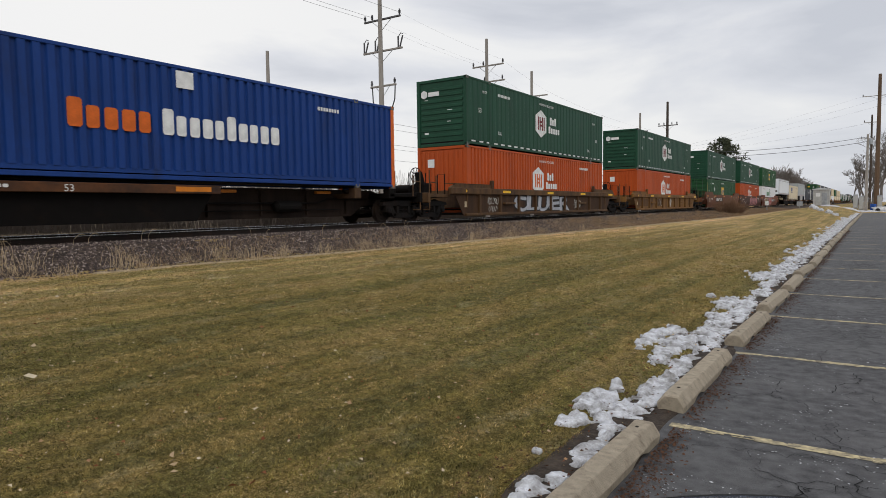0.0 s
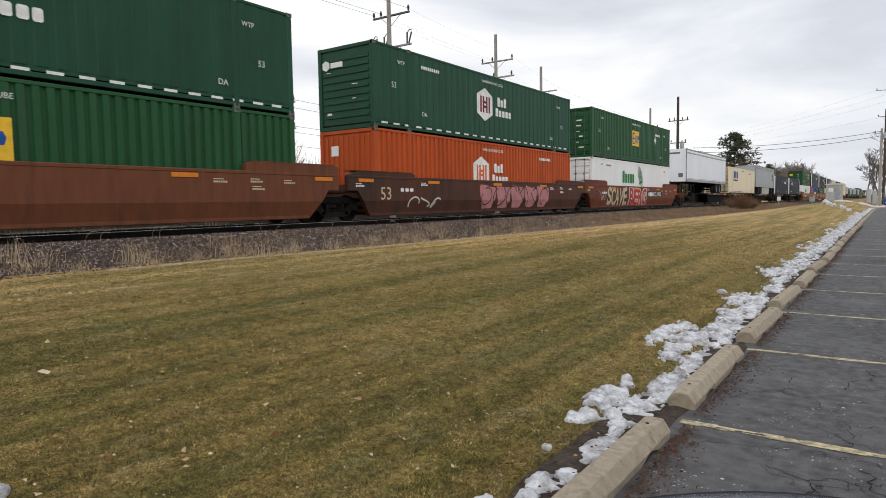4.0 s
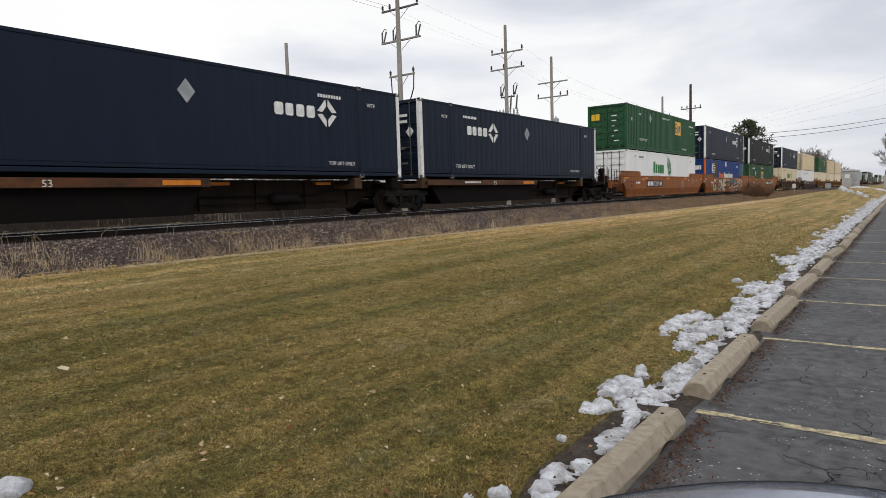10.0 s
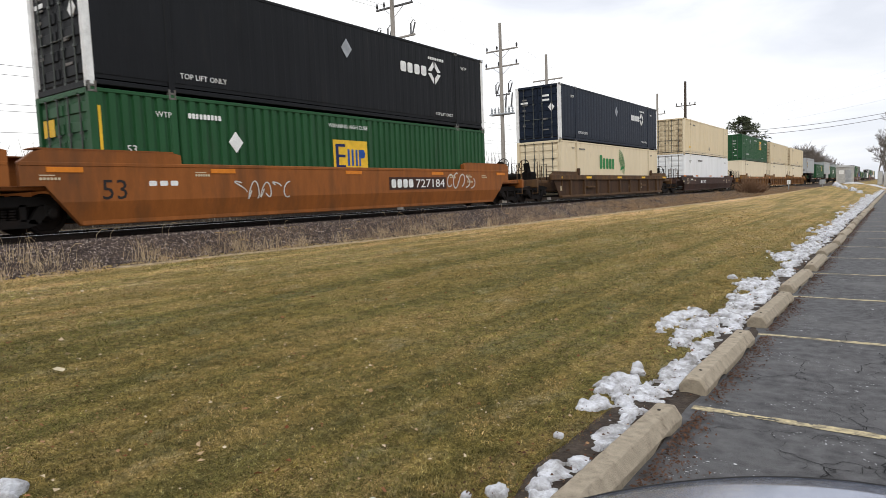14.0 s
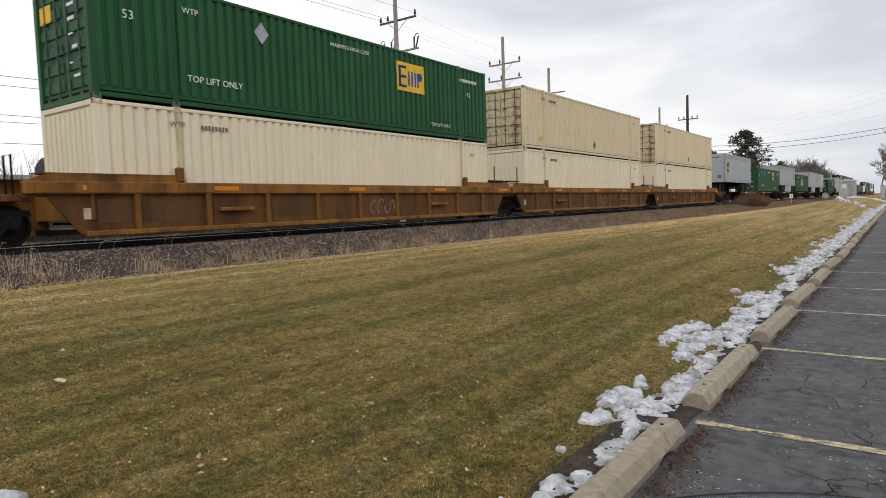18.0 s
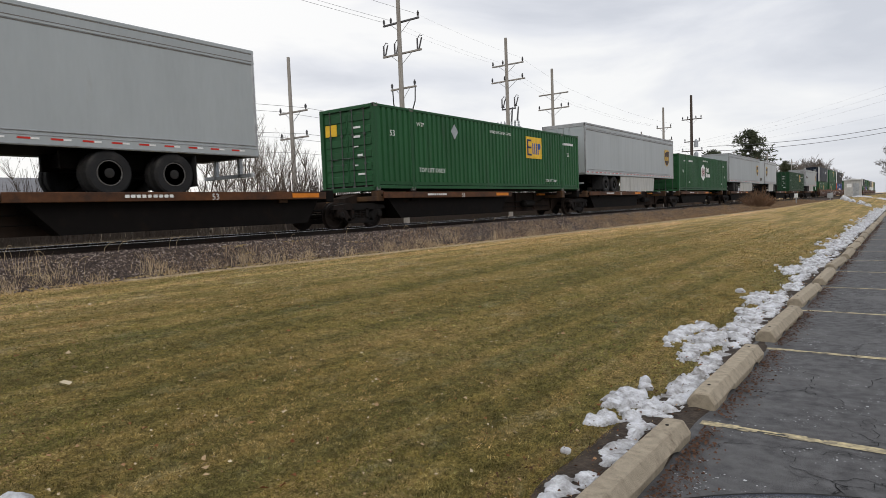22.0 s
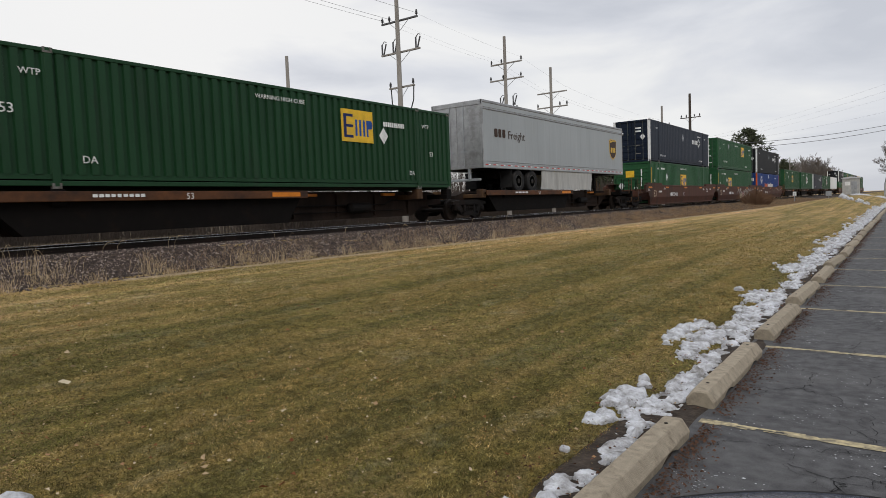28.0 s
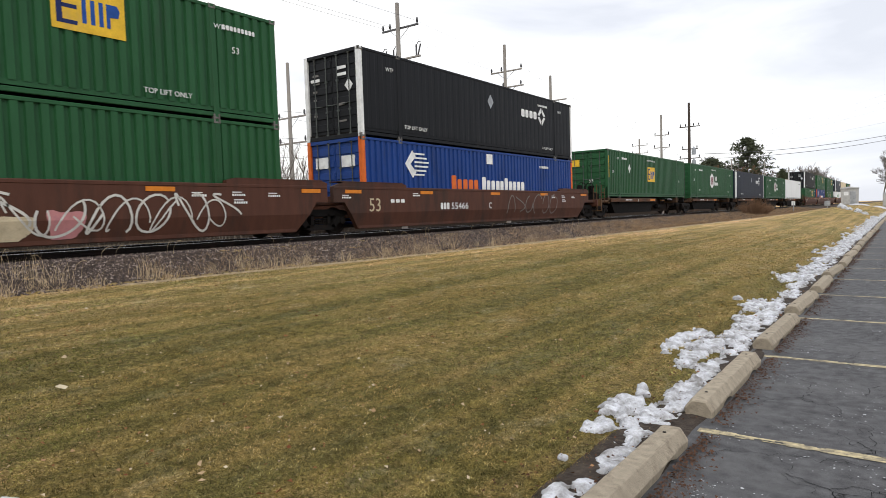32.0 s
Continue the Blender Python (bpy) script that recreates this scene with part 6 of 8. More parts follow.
    def lip():
        return Geo().lathe(0, 0, 0, [(1.212, 0.285), (1.226, 0.285), (1.226, 0.265), (1.212, 0.265)], 24).mesh("rim_lip", M["galv" if col == "trailer" else "rimlip"])
    for y in axles:
        for sx in (1, -1):
            wheel = part("tyre", cached(("tyre",), tyre), tr, "", pose(0, y, 0.505, 0, 0, 0 if sx > 0 else 180))
            part("rim", cached(("rim", col == "trailer"), rim), wheel)
            part("rim_lip", cached(("lip", col == "trailer"), lip), wheel)
    mid = sum(axles) / len(axles)
    part("suspension", cached(("susp", len(axles)), lambda: Geo().box(-0.55, -0.4, -1.5, 1.5, 0.62, 1.03, 0.02).box(0.4, 0.55, -1.5, 1.5, 0.62, 1.03, 0.02).box(-0.5, 0.5, -1.3, -1.2, 0.7, 1.0).box(-0.5, 0.5, 1.2, 1.3, 0.7, 1.0).tube([(-1.0, -0.62, 0.5), (1.0, -0.62, 0.5)], 0.07, 8).tube([(-1.0, 0.62, 0.5), (1.0, 0.62, 0.5)], 0.07, 8).mesh("suspension", M["black_iron"])), tr, "", pose(0, mid, 0))
    for sx in (1, -1):
        part("mud_flap", cached(("flap", sx), lambda: Geo().box(*sorted((sx * 0.65, sx * 1.25)), -0.01, 0.01, 0.22, 0.98).mesh("mud_flap", M["tyre"])), tr, "", pose(0, mid + (1.35 if tail == "R" else -1.35), 0))
    leg = length - 3.3 if nose > 0 else 3.3
    for sx in (1, -1):
        part("landing_leg", cached(("leg", sx), lambda: Geo().box(sx * 0.75 - 0.07, sx * 0.75 + 0.07, -0.07, 0.07, 0.30, 1.03, 0.012).box(sx * 0.75 - 0.13, sx * 0.75 + 0.13, -0.13, 0.13, 0.25, 0.31, 0.01).tube([(sx * 0.75, 0, 0.5), (sx * 0.6, 0.55, 1.0)], 0.03, 6).mesh("landing_leg", M["black_iron"])), tr, "", pose(0, leg, 0))
    if skirt:
        a, b = skirt
        for sx in (1, -1):
            part("side_skirt", cached(("skirt", a, b, sx, doorcol), lambda: Geo().prism([(a, 0.12), (b - 0.15, 0.10), (b, 0.75), (b, 1.03), (a + 0.1, 1.03), (a + 0.12, 0.6)], *sorted((sx * 1.235, sx * 1.26))).mesh("side_skirt", M["skirt"])), tr, "white aerodynamic side skirt")
    if brand in ("shield", "freight"):
        y = 14.0 * length / CL if tail == "L" else 0.88
        w = 1.12
        z = 1.88

        def sh(grow, x):
            return Geo().plate([(y + w * (0.5 + (a - 0.5) * grow), z + 0.62 + (b * 1.22 - 0.62) * grow) for a, b in ((0.5, 0.0), (0.82, 0.14), (0.97, 0.34), (1.0, 0.94), (0.75, 1.0), (0.5, 0.985), (0.25, 1.0), (0.0, 0.94), (0.03, 0.34), (0.18, 0.14))], x)
        part("logo_panel", cached(("shg", y), lambda: sh(1.0, W + 0.002).mesh("logo_panel", M["shieldgold"])), tr, "gold and brown shield logo")
        part("logo_mark", cached(("shb", y), lambda: sh(0.90, W + 0.006).mesh("logo_mark", M["shieldbrown"])), tr)
        part("logo_mark", cached(("shs", y), lambda: bars(y + 0.22, y + 1.0, z + 0.42, z + 0.72, 3, W + 0.010, 8).plate([(y + 0.1, z + 0.98), (y + 0.55, z + 1.08), (y + 1.02, z + 1.12), (y + 1.02, z + 1.15), (y + 0.1, z + 1.12)], W + 0.010).mesh("logo_mark", M["shieldgold"])), tr)
    if brand == "freight":
        part("lettering", words("Freight", 0.5, "shieldbrown", 1.5), tr, "", on_side(W + 0.002, 2.1, 2.35))
        row_of_blocks(tr, "logo_block", 0.95, 1.95, 2.36, 2.72, 3, W + 0.002, "shieldbrown")
    if brand == "plain":
        part("lettering", words("53", 0.2, "decalgrey"), tr, "", on_side(W + 0.002, 14.9, 1.35))
    return tr


# the consist, in the order in which it passes
GL, GH = RAIL + 1.22, (RAIL + 0.26, RAIL + 0.26 + CH + 0.004)
B_YLWBOX = "dark green ribbed steel container with a yellow logo panel"
B_PINEBOX = "pine green ribbed container with white hexagonal emblem"
B_PINEBOXO = "orange corrugated container with white hexagonal emblem"
B_NAVYBOX = "dark navy container with white lettering bars and diamond"
B_BLUEBOX = "royal blue corrugated container with orange and white lettering bars"
B_WHITEBOX = "smooth off-white container with green animal emblem"
B_CREAM = "cream corrugated steel container streaked with rust"
B_WHITE = "plain white smooth-sided steel container with grey stencils"


def stack(s, upper, lower):
    for z, spec in zip(GH, (lower, upper)):
        load(s, z, spec)


def load(s, z, spec):
    {"ylwbox": lambda: container(s, z, "green", "ylwbox", "door", "ribbed", B_YLWBOX),
     "ylwbox2": lambda: container(s, z, "green", "ylwbox2", "door", "ribbed", B_YLWBOX),
     "ylwbox3": lambda: container(s, z, "green", "ylwbox3", "door", "ribbed", B_YLWBOX),
     "ylwbox4": lambda: container(s, z, "deepgreen", "ylwbox4", "door", "ribbed", B_YLWBOX),
     "ylwbox5": lambda: container(s, z, "green", "ylwbox5", "front", "ribbed", B_YLWBOX),
     "ylwbox6": lambda: container(s, z, "green", "ylwbox6", "front", "ribbed", B_YLWBOX),
     "navybox2": lambda: container(s, z, "navy", "navybox2", "door", "smooth", B_NAVYBOX, postcol="decal"),
     "pinebox": lambda: container(s, z, "pineboxgreen", "pinebox", "front", "fine", B_PINEBOX),
     "pineboxc": lambda: container(s, z, "green", "pinebox2", "door", "ribbed", B_PINEBOX),
     "pineboxorange": lambda: container(s, z, "orange", "pineboxorange", "front", "ribbed", B_PINEBOXO),
     "navybox": lambda: container(s, z, "navy", "navybox", "door", "smooth", B_NAVYBOX, postcol="decal"),
     "navyboxb": lambda: container(s, z, "black", "navybox", "door", "smooth", B_NAVYBOX.replace("dark navy", "faded black"), postcol="decal"),
     "bluebox": lambda: container(s, z, "blue", "bluebox", "door", "ribbed", B_BLUEBOX, postcol="orangedecal"),
     "bluebox_old": lambda: container(s, z, "blue", "bluebox_old", "door", "ribbed", B_BLUEBOX + ", patched", postcol="orangedecal"),
     "creambox": lambda: container(s, z, "palecream", "creambox", "door", "ribbed", "cream corrugated container with blue lettering bars", endcol="creamdirty"),
     "whitebox": lambda: container(s, z, "white", "whitebox", "door", "plain", B_WHITEBOX),
     "whitebox2": lambda: container(s, z, "white", "whitebox2", "door", "plain", B_WHITEBOX),
     "whiteboxc": lambda: container(s, z, "cream", "whitebox", "door", "plain", B_WHITEBOX.replace("off-white", "cream")),
     "cream": lambda: container(s, z, "cream", "cream", "door", "ribbed", B_CREAM, endcol="creamdirty"),
     "palecream": lambda: container(s, z, "palecream", "cream", "front", "ribbed", B_CREAM.replace("cream", "pale cream")),
     "white": lambda: container(s, z, "white", "white", "door", "plain", B_WHITE),
     "whitec": lambda: container(s, z, "white", "none", "door", "plain", B_WHITE)}[spec]()


W_SM = "weathered {} smooth-sided well car carrying stacked containers"
W_RB = "weathered {} ribbed well car carrying stacked containers"
SP = "black articulated spine car with worn orange side sills"

# leading spine unit
spine_car(1.81, 0.2, "ac", label=SP, num=True)
load(1.81, GL, "bluebox")
well_car(22.87, "oldbrown", "ribbed", "cc", W_RB.format("brown"), art=[("t", 4.0, 10.6, 0.30, 1.04, "CLUER", "spray_silver", 3, "spray_black"), ("s", 1.5, 2.5, 0.62, 0.95, 5, "spray_white", 5, 0.03), ("s", 1.6, 2.4, 0.3, 0.56, 5, "spray_white", 15, 0.03), ("s", 11.3, 12.2, 0.35, 0.9, 5, "spray_white", 16, 0.03)])
stack(22.87, "pinebox", "pineboxorange")
well_car(46.25, "ochre", "ribbed", "cc", W_RB.format("ochre brown"), art=[("s", 8.2, 9.0, 0.3, 1.0, 5, "spray_white", 6, 0.05), ("s", 5.2, 6.2, 0.35, 1.0, 2, "spray_white", 7, 0.03)])
stack(46.25, "pinebox", "pineboxorange")
for s, e, up, lo, col, art, tag in (
        (69.75, "ca", "pinebox", "ylwbox2", "foxbrown", [("r", 3.5, 7.2, 0.76, 1.19, 1, "darkbrown", 1, 0)], [(3.65, "723732", "decal")]),
        (89.42, "aa", "pinebox", "pineboxorange", "rustbrown", [("b", 6.4, 13.0, 0.3, 1.35, 5, "spray_pink", 8, 0), ("s", 6.4, 13.0, 0.35, 1.3, 6, "spray_black", 9, 0.05), ("s", 1.5, 3.6, 0.35, 0.8, 3, "spray_white", 91, 0.06)], None),
        (108.73, "ac", "ylwbox3", "whitebox", "redbrown", [("r", 10.0, 13.5, 0.76, 1.19, 1, "darkbrown", 1, 0), ("t", 1.95, 5.5, 0.26, 1.40, "SCAVE", "spray_cream", 10, "spray_black"), ("t", 6.0, 9.6, 0.24, 1.36, "BERG", "spray_red", 12, "spray_white"), ("s", 0.6, 1.6, 0.6, 1.2, 3, "spray_white", 14, 0.03), ("s", 9.7, 10.2, 1.2, 1.4, 4, "spray_white", 17, 0.02)], [(10.1, "723732", "decal")])):
    well_car(s, col, "smooth", e, W_SM.format("red-brown"), tag, art)
    stack(s, up, lo)
# first five-unit spine car
spine_car(130.11, 7.6, "ca", label=SP, stand=1.9, num=True)
trailer(130.11, "trailer", CL, "R", (12.2, 13.6), "plain", "plain white box semi-trailer on a spine car")
spine_car(147.95, 0.2, "aa", label=SP, num=True)
load(148.32, GL, "creambox")
spine_car(165.43, 0.2, "aa", label=SP, stand=14.2, num=True)
trailer(165.38, "grey", CL, "L", (3.05, 4.35), "shield", "grey box semi-trailer with brown shield emblem", (5.2, 11.7))
spine_car(182.9, 0.2, "aa", label=SP, num=True)
load(183.09, GL, "navybox")
spine_car(200.4, 0.2, "ac", label=SP, num=True)
load(200.39, GL, "navybox2")
for s, e, up, lo, col, art, tag in (
        (221.55, "ca", "ylwbox", "whitebox2", "orangebrown", [("r", 3.2, 6.6, 0.76, 1.19, 1, "darkbrown", 1, 0), ("s", 11.2, 12.0, 0.4, 1.2, 3, "spray_silver", 15, 0.04)], [(3.35, "727184", "decal")]),
        (241.14, "aa", "navybox", "bluebox_old", "orangebrown", [("t", 1.9, 7.0, 0.26, 1.38, "G.ONE", "spray_cream", 16, "spray_black"), ("t", 7.15, 8.2, 0.7, 1.3, "TT", "spray_cream", 17, "spray_black"), ("flag", 8.5, 14.4, 0, 0, 1, "spray_cream", 18, 0)], None),
        (260.57, "ac", "navyboxb", "ylwbox2", "orangebrown", [("r", 9.6, 12.95, 0.76, 1.19, 1, "darkbrown", 1, 0), ("s", 3.4, 5.4, 0.6, 1.1, 5, "spray_white", 20, 0.035), ("s", 13.0, 15.0, 0.75, 1.38, 5, "spray_white", 21, 0.05)], [(9.72, "727184", "decal")])):
    well_car(s, col, "smooth", e, W_SM.format("yellow-orange"), tag, art)
    stack(s, up, lo)
well_car(284.19, "oldbrown", "ribbed", "cc", W_RB.format("brown"))
stack(284.19, "navybox", "whiteboxc")
well_car(307.6, "darkbrown", "smooth", "cc", W_SM.format("dark brown"), [(4.35, "71697", "decal")])
stack(307.6, "cream", "white")
for s, e, up, lo in ((331.17, "ca", "ylwbox", "palecream"), (350.67, "aa", "cream", "palecream"), (370.39, "ac", "cream", "palecream")):
    well_car(s, "yellowbrown", "ribbed", e, W_RB.format("mustard yellow"), art=[("s", 8.6, 10.0, 0.35, 0.9, 4, "decalgrey", int(s), 0.05)])
    stack(s, up, lo)
# second five-unit spine car
spine_car(391.86, 7.2, "ca", label=SP, stand=1.9, num=True)
trailer(391.86, "grey", 13.4, "R", (9.4, 10.95), "shield", "shorter grey box semi-trailer with brown shield emblem")
spine_car(409.98, 0.2, "aa", label=SP, num=True)
load(409.98, GL, "ylwbox")
spine_car(427.07, 0.2, "aa", label=SP, stand=14.2, num=True)
trailer(427.07, "grey", CL, "L", (3.05, 4.35), "shield", "grey box semi-trailer with brown shield emblem", (5.2, 11.7))
tagged_car = spine_car(444.70, 0.2, "aa", label=SP, num=True)
sprayed_word(tagged_car, "FECYL", 9.4, 12.2, 0.32, 1.0, 0.334, "spray_cream", "spray_black", 31, False)
load(444.70, GL, "pineboxc")
spine_car(461.93, 0.2, "ac", label=SP, stand=14.2, num=True)
trailer(461.89, "grey", CL, "L", (2.5, 3.75), "shield", "grey box semi-trailer with brown shield emblem", (5.2, 11.7))
# three-unit spine car: a short trailer, then an empty half platform
spine_car(482.0, 7.3, "ca", label=SP + ", half empty", stand=14.6, num=True)
trailer(481.22, "palegrey", 8.6, "R", (7.6,), "shield", "short white box trailer with brown shield emblem", (2.9, 6.6))
spine_car(501.77, 0.2, "aa", label=SP, num=True)
load(501.77, GL, "ylwbox4")
spine_car(520.1, 0.2, "ac", label=SP, stand=14.2, num=True)
trailer(520.29, "grey", CL, "L", (3.1, 4.4), "freight", "grey box semi-trailer with freight lettering", (5.2, 11.4), "alu")
for s, e, up, lo, tag, art in ((541.79, "ca", "navybox", "ylwbox6", [(3.82, "55466", "decal")], None), (561.34, "aa", "ylwbox", "ylwbox5", [(3.71, "55466", "decal")], [("s", 7.7, 14.7, 0.24, 1.3, 7, "spray_white", 24, 0.055), ("s", 8.0, 14.2, 0.3, 1.2, 6, "spray_white", 44, 0.04), ("b", 8.9, 9.7, 0.26, 0.8, 1, "spray_cream", 35, 0), ("b", 9.9, 10.7, 0.26, 0.9, 1, "spray_pink", 25, 0)]),
                               (580.85, "ac", "navyboxb", "bluebox", [(3.94, "55466", "decal")], [("s", 8.8, 13.8, 0.4, 1.35, 6, "decalgrey", 25, 0.05)])):
    well_car(s, "rustbrown", "smooth", e, W_SM.format("oxide brown"), tag, art)
    stack(s, up, lo)
for i, (s, what) in enumerate(((601.97, "ylwbox2"), (620.06, "pineboxc"), (637.8, "navybox"), (655.3, "pineboxc"), (672.8, "whitec"))):
    spine_car(s, 0.2, "ca" if i == 0 else "ac" if i == 4 else "aa", label=SP, num=True)
    load(s, GL, what)
for i, (up, lo) in enumerate((("navyboxb", "ylwbox"), ("ylwbox", "bluebox"), ("ylwbox", "ylwbox2"), ("navybox", "whitebox"), ("cream", "whitec"), ("ylwbox", "pineboxc"))):
    s = 694.7 + i * 19.65 + (3.8 if i > 2 else 0)
    well_car(s, "rustbrown", "smooth", ("ca", "aa", "ac")[i % 3], W_SM.format("oxide brown"))
    stack(s, up, lo)


# ---- things beside the track and on the lot ----
rk = random.Random(21)


def stop_mesh(seed):
    """A cast wheel stop with rounded, chipped edges and flattened ends."""
    prof = [(-0.106, 0.0), (-0.112, 0.052), (-0.107, 0.062), (-0.062, 0.127), (-0.052, 0.132), (0.052, 0.132), (0.062, 0.127), (0.107, 0.062), (0.112, 0.052), (0.106, 0.0)]
    g = Geo()
    ys = [-1.035, -1.02] + [-0.99 + 1.90 * i / 60 for i in range(61)] + [0.94, 0.955]
    for k, y in enumerate(ys):
        s = (0.88, 0.97)[min(k, len(ys) - 1 - k)] if min(k, len(ys) - 1 - k) < 2 else 1.0
        for i, (x, z) in enumerate(prof):
            chip = max(0, noise.noise((y * 9 + seed * 9, x * 12, 2)) - 0.28) * 0.014 if i in (3, 6) else 0
            chip += max(0, noise.noise((y * 2.3 + seed * 5, x * 6, 7)) - 0.38) * 0.05 if i in (3, 6) else 0
            lift = 0.035 * max(0, 1 - ((abs(y) - 0.52) / 0.16) ** 2) if i in (0, 9) else 0
            g.v.append((x * s * (1 - chip * 2.5) + 0.003 * noise.noise((y * 6, i * 0.7, seed)), y, max(0, z * s - chip) + lift + 0.002 * noise.noise((y * 14, i, seed)) * (z > 0.03)))
    m = len(prof)
    for k in range(len(ys) - 1):
        for i in range(m - 1):
            g.f.append((k * m + i, k * m + i + 1, (k + 1) * m + i + 1, (k + 1) * m + i))
    g.f += [tuple(range(m)), tuple(range((len(ys) - 1) * m, len(ys) * m))]
    return g.mesh("wheel_stop", M["concrete"])


STOPS = [stop_mesh(k) for k in range(3)]
for i in range(40):
    y = 3.42 + i * PITCH
    if y > LOT_END - 2:
        break
    bumper = thing("wheel_stop", STOPS[i % 3], "weathered concrete wheel stop at the lot's edge", "wheel stop", "wheel stops along the lot", at=pose(14.25 + rk.uniform(-0.03, 0.03), y + rk.uniform(-0.06, 0.06), 0.012, 0, 0, rk.uniform(-1.5, 1.5) - 1.2))
    for yp in (-0.78, 0.78) if i < 12 else ():
        part("pin", cached(("pin",), lambda: Geo().lathe(0, 0, 0.119, [(0, 0.013), (0.0165, 0.013), (0.018, 0.008)], 10, "z").mesh("pin", M["wheel"])), bumper, "rusty steel pin", pose(0, yp, 0))

# leaf litter along the stops
thing("leaf_litter", Geo().sheet(spread([(13.3, 14.45, 0.05)]), spread([(1, 30, 0.12), (30, 110, 0.6)]), lambda x, y: max(gz(x, y), 0.012 if x > 14.15 else -1) + 0.02 * noise.noise((x * 3, y * 1.4, 4)) + 0.020 - 0.07 * abs((x - 14.08) / 0.42) ** 2).mesh("leaf_litter", M["soil"]), "dark wet leaves and soil beside the wheel stops", "leaf litter", kind="stuff")


def debris():
    """Leaf crumbs that have gathered on the lot's side of the stops."""
    g = Geo()
    r = random.Random(91)
    for _ in range(10000):
        i = int(15 * r.random() ** 1.4)
        y = 3.42 + i * PITCH + r.uniform(-1.25, 1.25)
        x = 14.375 + abs(r.gauss(0, 0.075)) * (1.4 - abs(y - 3.42 - i * PITCH) * 0.4)
        if r.random() < 0.25:
            x, y = 13.55 + 0.7 * r.random(), 1.5 + 30 * r.random() ** 1.5
        z = max(0.02, gz(x, y) + 0.03)
        s_, a = r.uniform(0.005, 0.016), r.uniform(0, 6.28)
        c, d = math.cos(a) * s_, math.sin(a) * s_
        g.face((x - c, y - d, z), (x + d * 0.6, y - c * 0.6, z + r.uniform(0, s_)), (x + c, y + d, z), (x - d * 0.6, y + c * 0.6, z + r.uniform(0, s_)))
    return g.mesh("leaf_crumbs", M["crumbs"])


thing("leaf_crumbs", debris(), "reddish brown leaf crumbs along the wheel stops", "leaf litter", kind="stuff")
SNOWY = [(2.45, 13.98, 0.4, 0.12), (2.98, 14.0, 0.16, 0.12), (3.22, 13.95, 0.16, 0.13), (3.45, 14.02, 0.25, 0.09), (3.57, 13.92, 0.07, 0.09), (3.85, 14.02, 0.45, 0.13), (4.3, 14.02, 0.45, 0.14),
         (4.48, 13.70, 0.28, 0.15), (4.95, 13.68, 0.38, 0.20), (4.62, 13.83, 0.2, 0.14), (5.0, 13.98, 0.55, 0.20), (5.5, 14.0, 0.6, 0.20), (6.1, 14.04, 0.5, 0.12), (5.55, 13.64, 0.13, 0.11),
         (7.5, 13.36, 0.45, 0.17), (8.1, 13.42, 0.55, 0.18), (7.6, 13.68, 0.8, 0.26), (6.68, 13.70, 0.3, 0.15), (6.75, 13.97, 0.5, 0.14), (8.0, 13.98, 0.9, 0.18), (8.7, 13.90, 0.9, 0.26), (9.4, 13.80, 0.7, 0.24), (10.3, 13.9, 0.8, 0.2),
         (9.9, 14.0, 0.7, 0.13), (11.0, 13.62, 0.9, 0.26), (11.4, 13.9, 0.9, 0.2), (12.8, 13.9, 0.9, 0.20), (14.3, 13.85, 0.8, 0.2), (15.6, 13.62, 1.2, 0.36), (17.2, 13.76, 1.0, 0.28)]


def snow_h(x, y):
    if y > 18:
        c = 13.76 + 0.12 * noise.noise((y * 0.5, 0, 7))
        w = 0.42 + 0.20 * noise.noise((y * 0.3, 2, 7))
        e = 0.55 - 0.9 * ((x - c) / max(0.15, w)) ** 2 + 0.5 * noise.noise((y * 0.8, x * 2, 5))
    else:
        e = max(1 - ((y - a) / c) ** 2 - ((x - b) / d) ** 2 for a, b, c, d in SNOWY)
    e += 0.62 * noise.noise((x * 4.2, y * 3.2, 1)) + 0.80 * noise.noise((x * 9, y * 8, 2)) + 0.48 * noise.noise((x * 21, y * 18, 6))
    return e - 0.31


def snow_z(x, y):
    e = snow_h(x, y)
    k = 1 - math.exp(-max(0, e - 0.10) * 6)
    lump = 0.024 + 0.050 * abs(noise.noise((x * 6, y * 6, 8))) + 0.040 * abs(noise.noise((x * 13, y * 13, 3))) + 0.010 * noise.noise((x * 30, y * 30, 5))
    return max(gz(x, y), 0.0) + (k * lump if e > 0.10 else -0.06)


thing("snow", Geo().sheet(spread([(12.9, 14.13, 0.016)]), spread([(1.6, 9.5, 0.017), (9.5, 19, 0.03)]), snow_z).mesh("snow", M["snow"], True), "old melting snow in ragged lumps beside the wheel stops", "snow", kind="stuff")
thing("snow", Geo().sheet(spread([(13.0, 14.12, 0.04)]), spread([(19, 50, 0.07), (50, 110, 0.25)]), snow_z).mesh("snow", M["snow"], True), "strip of old snow along the lot's edge", "snow", kind="stuff")


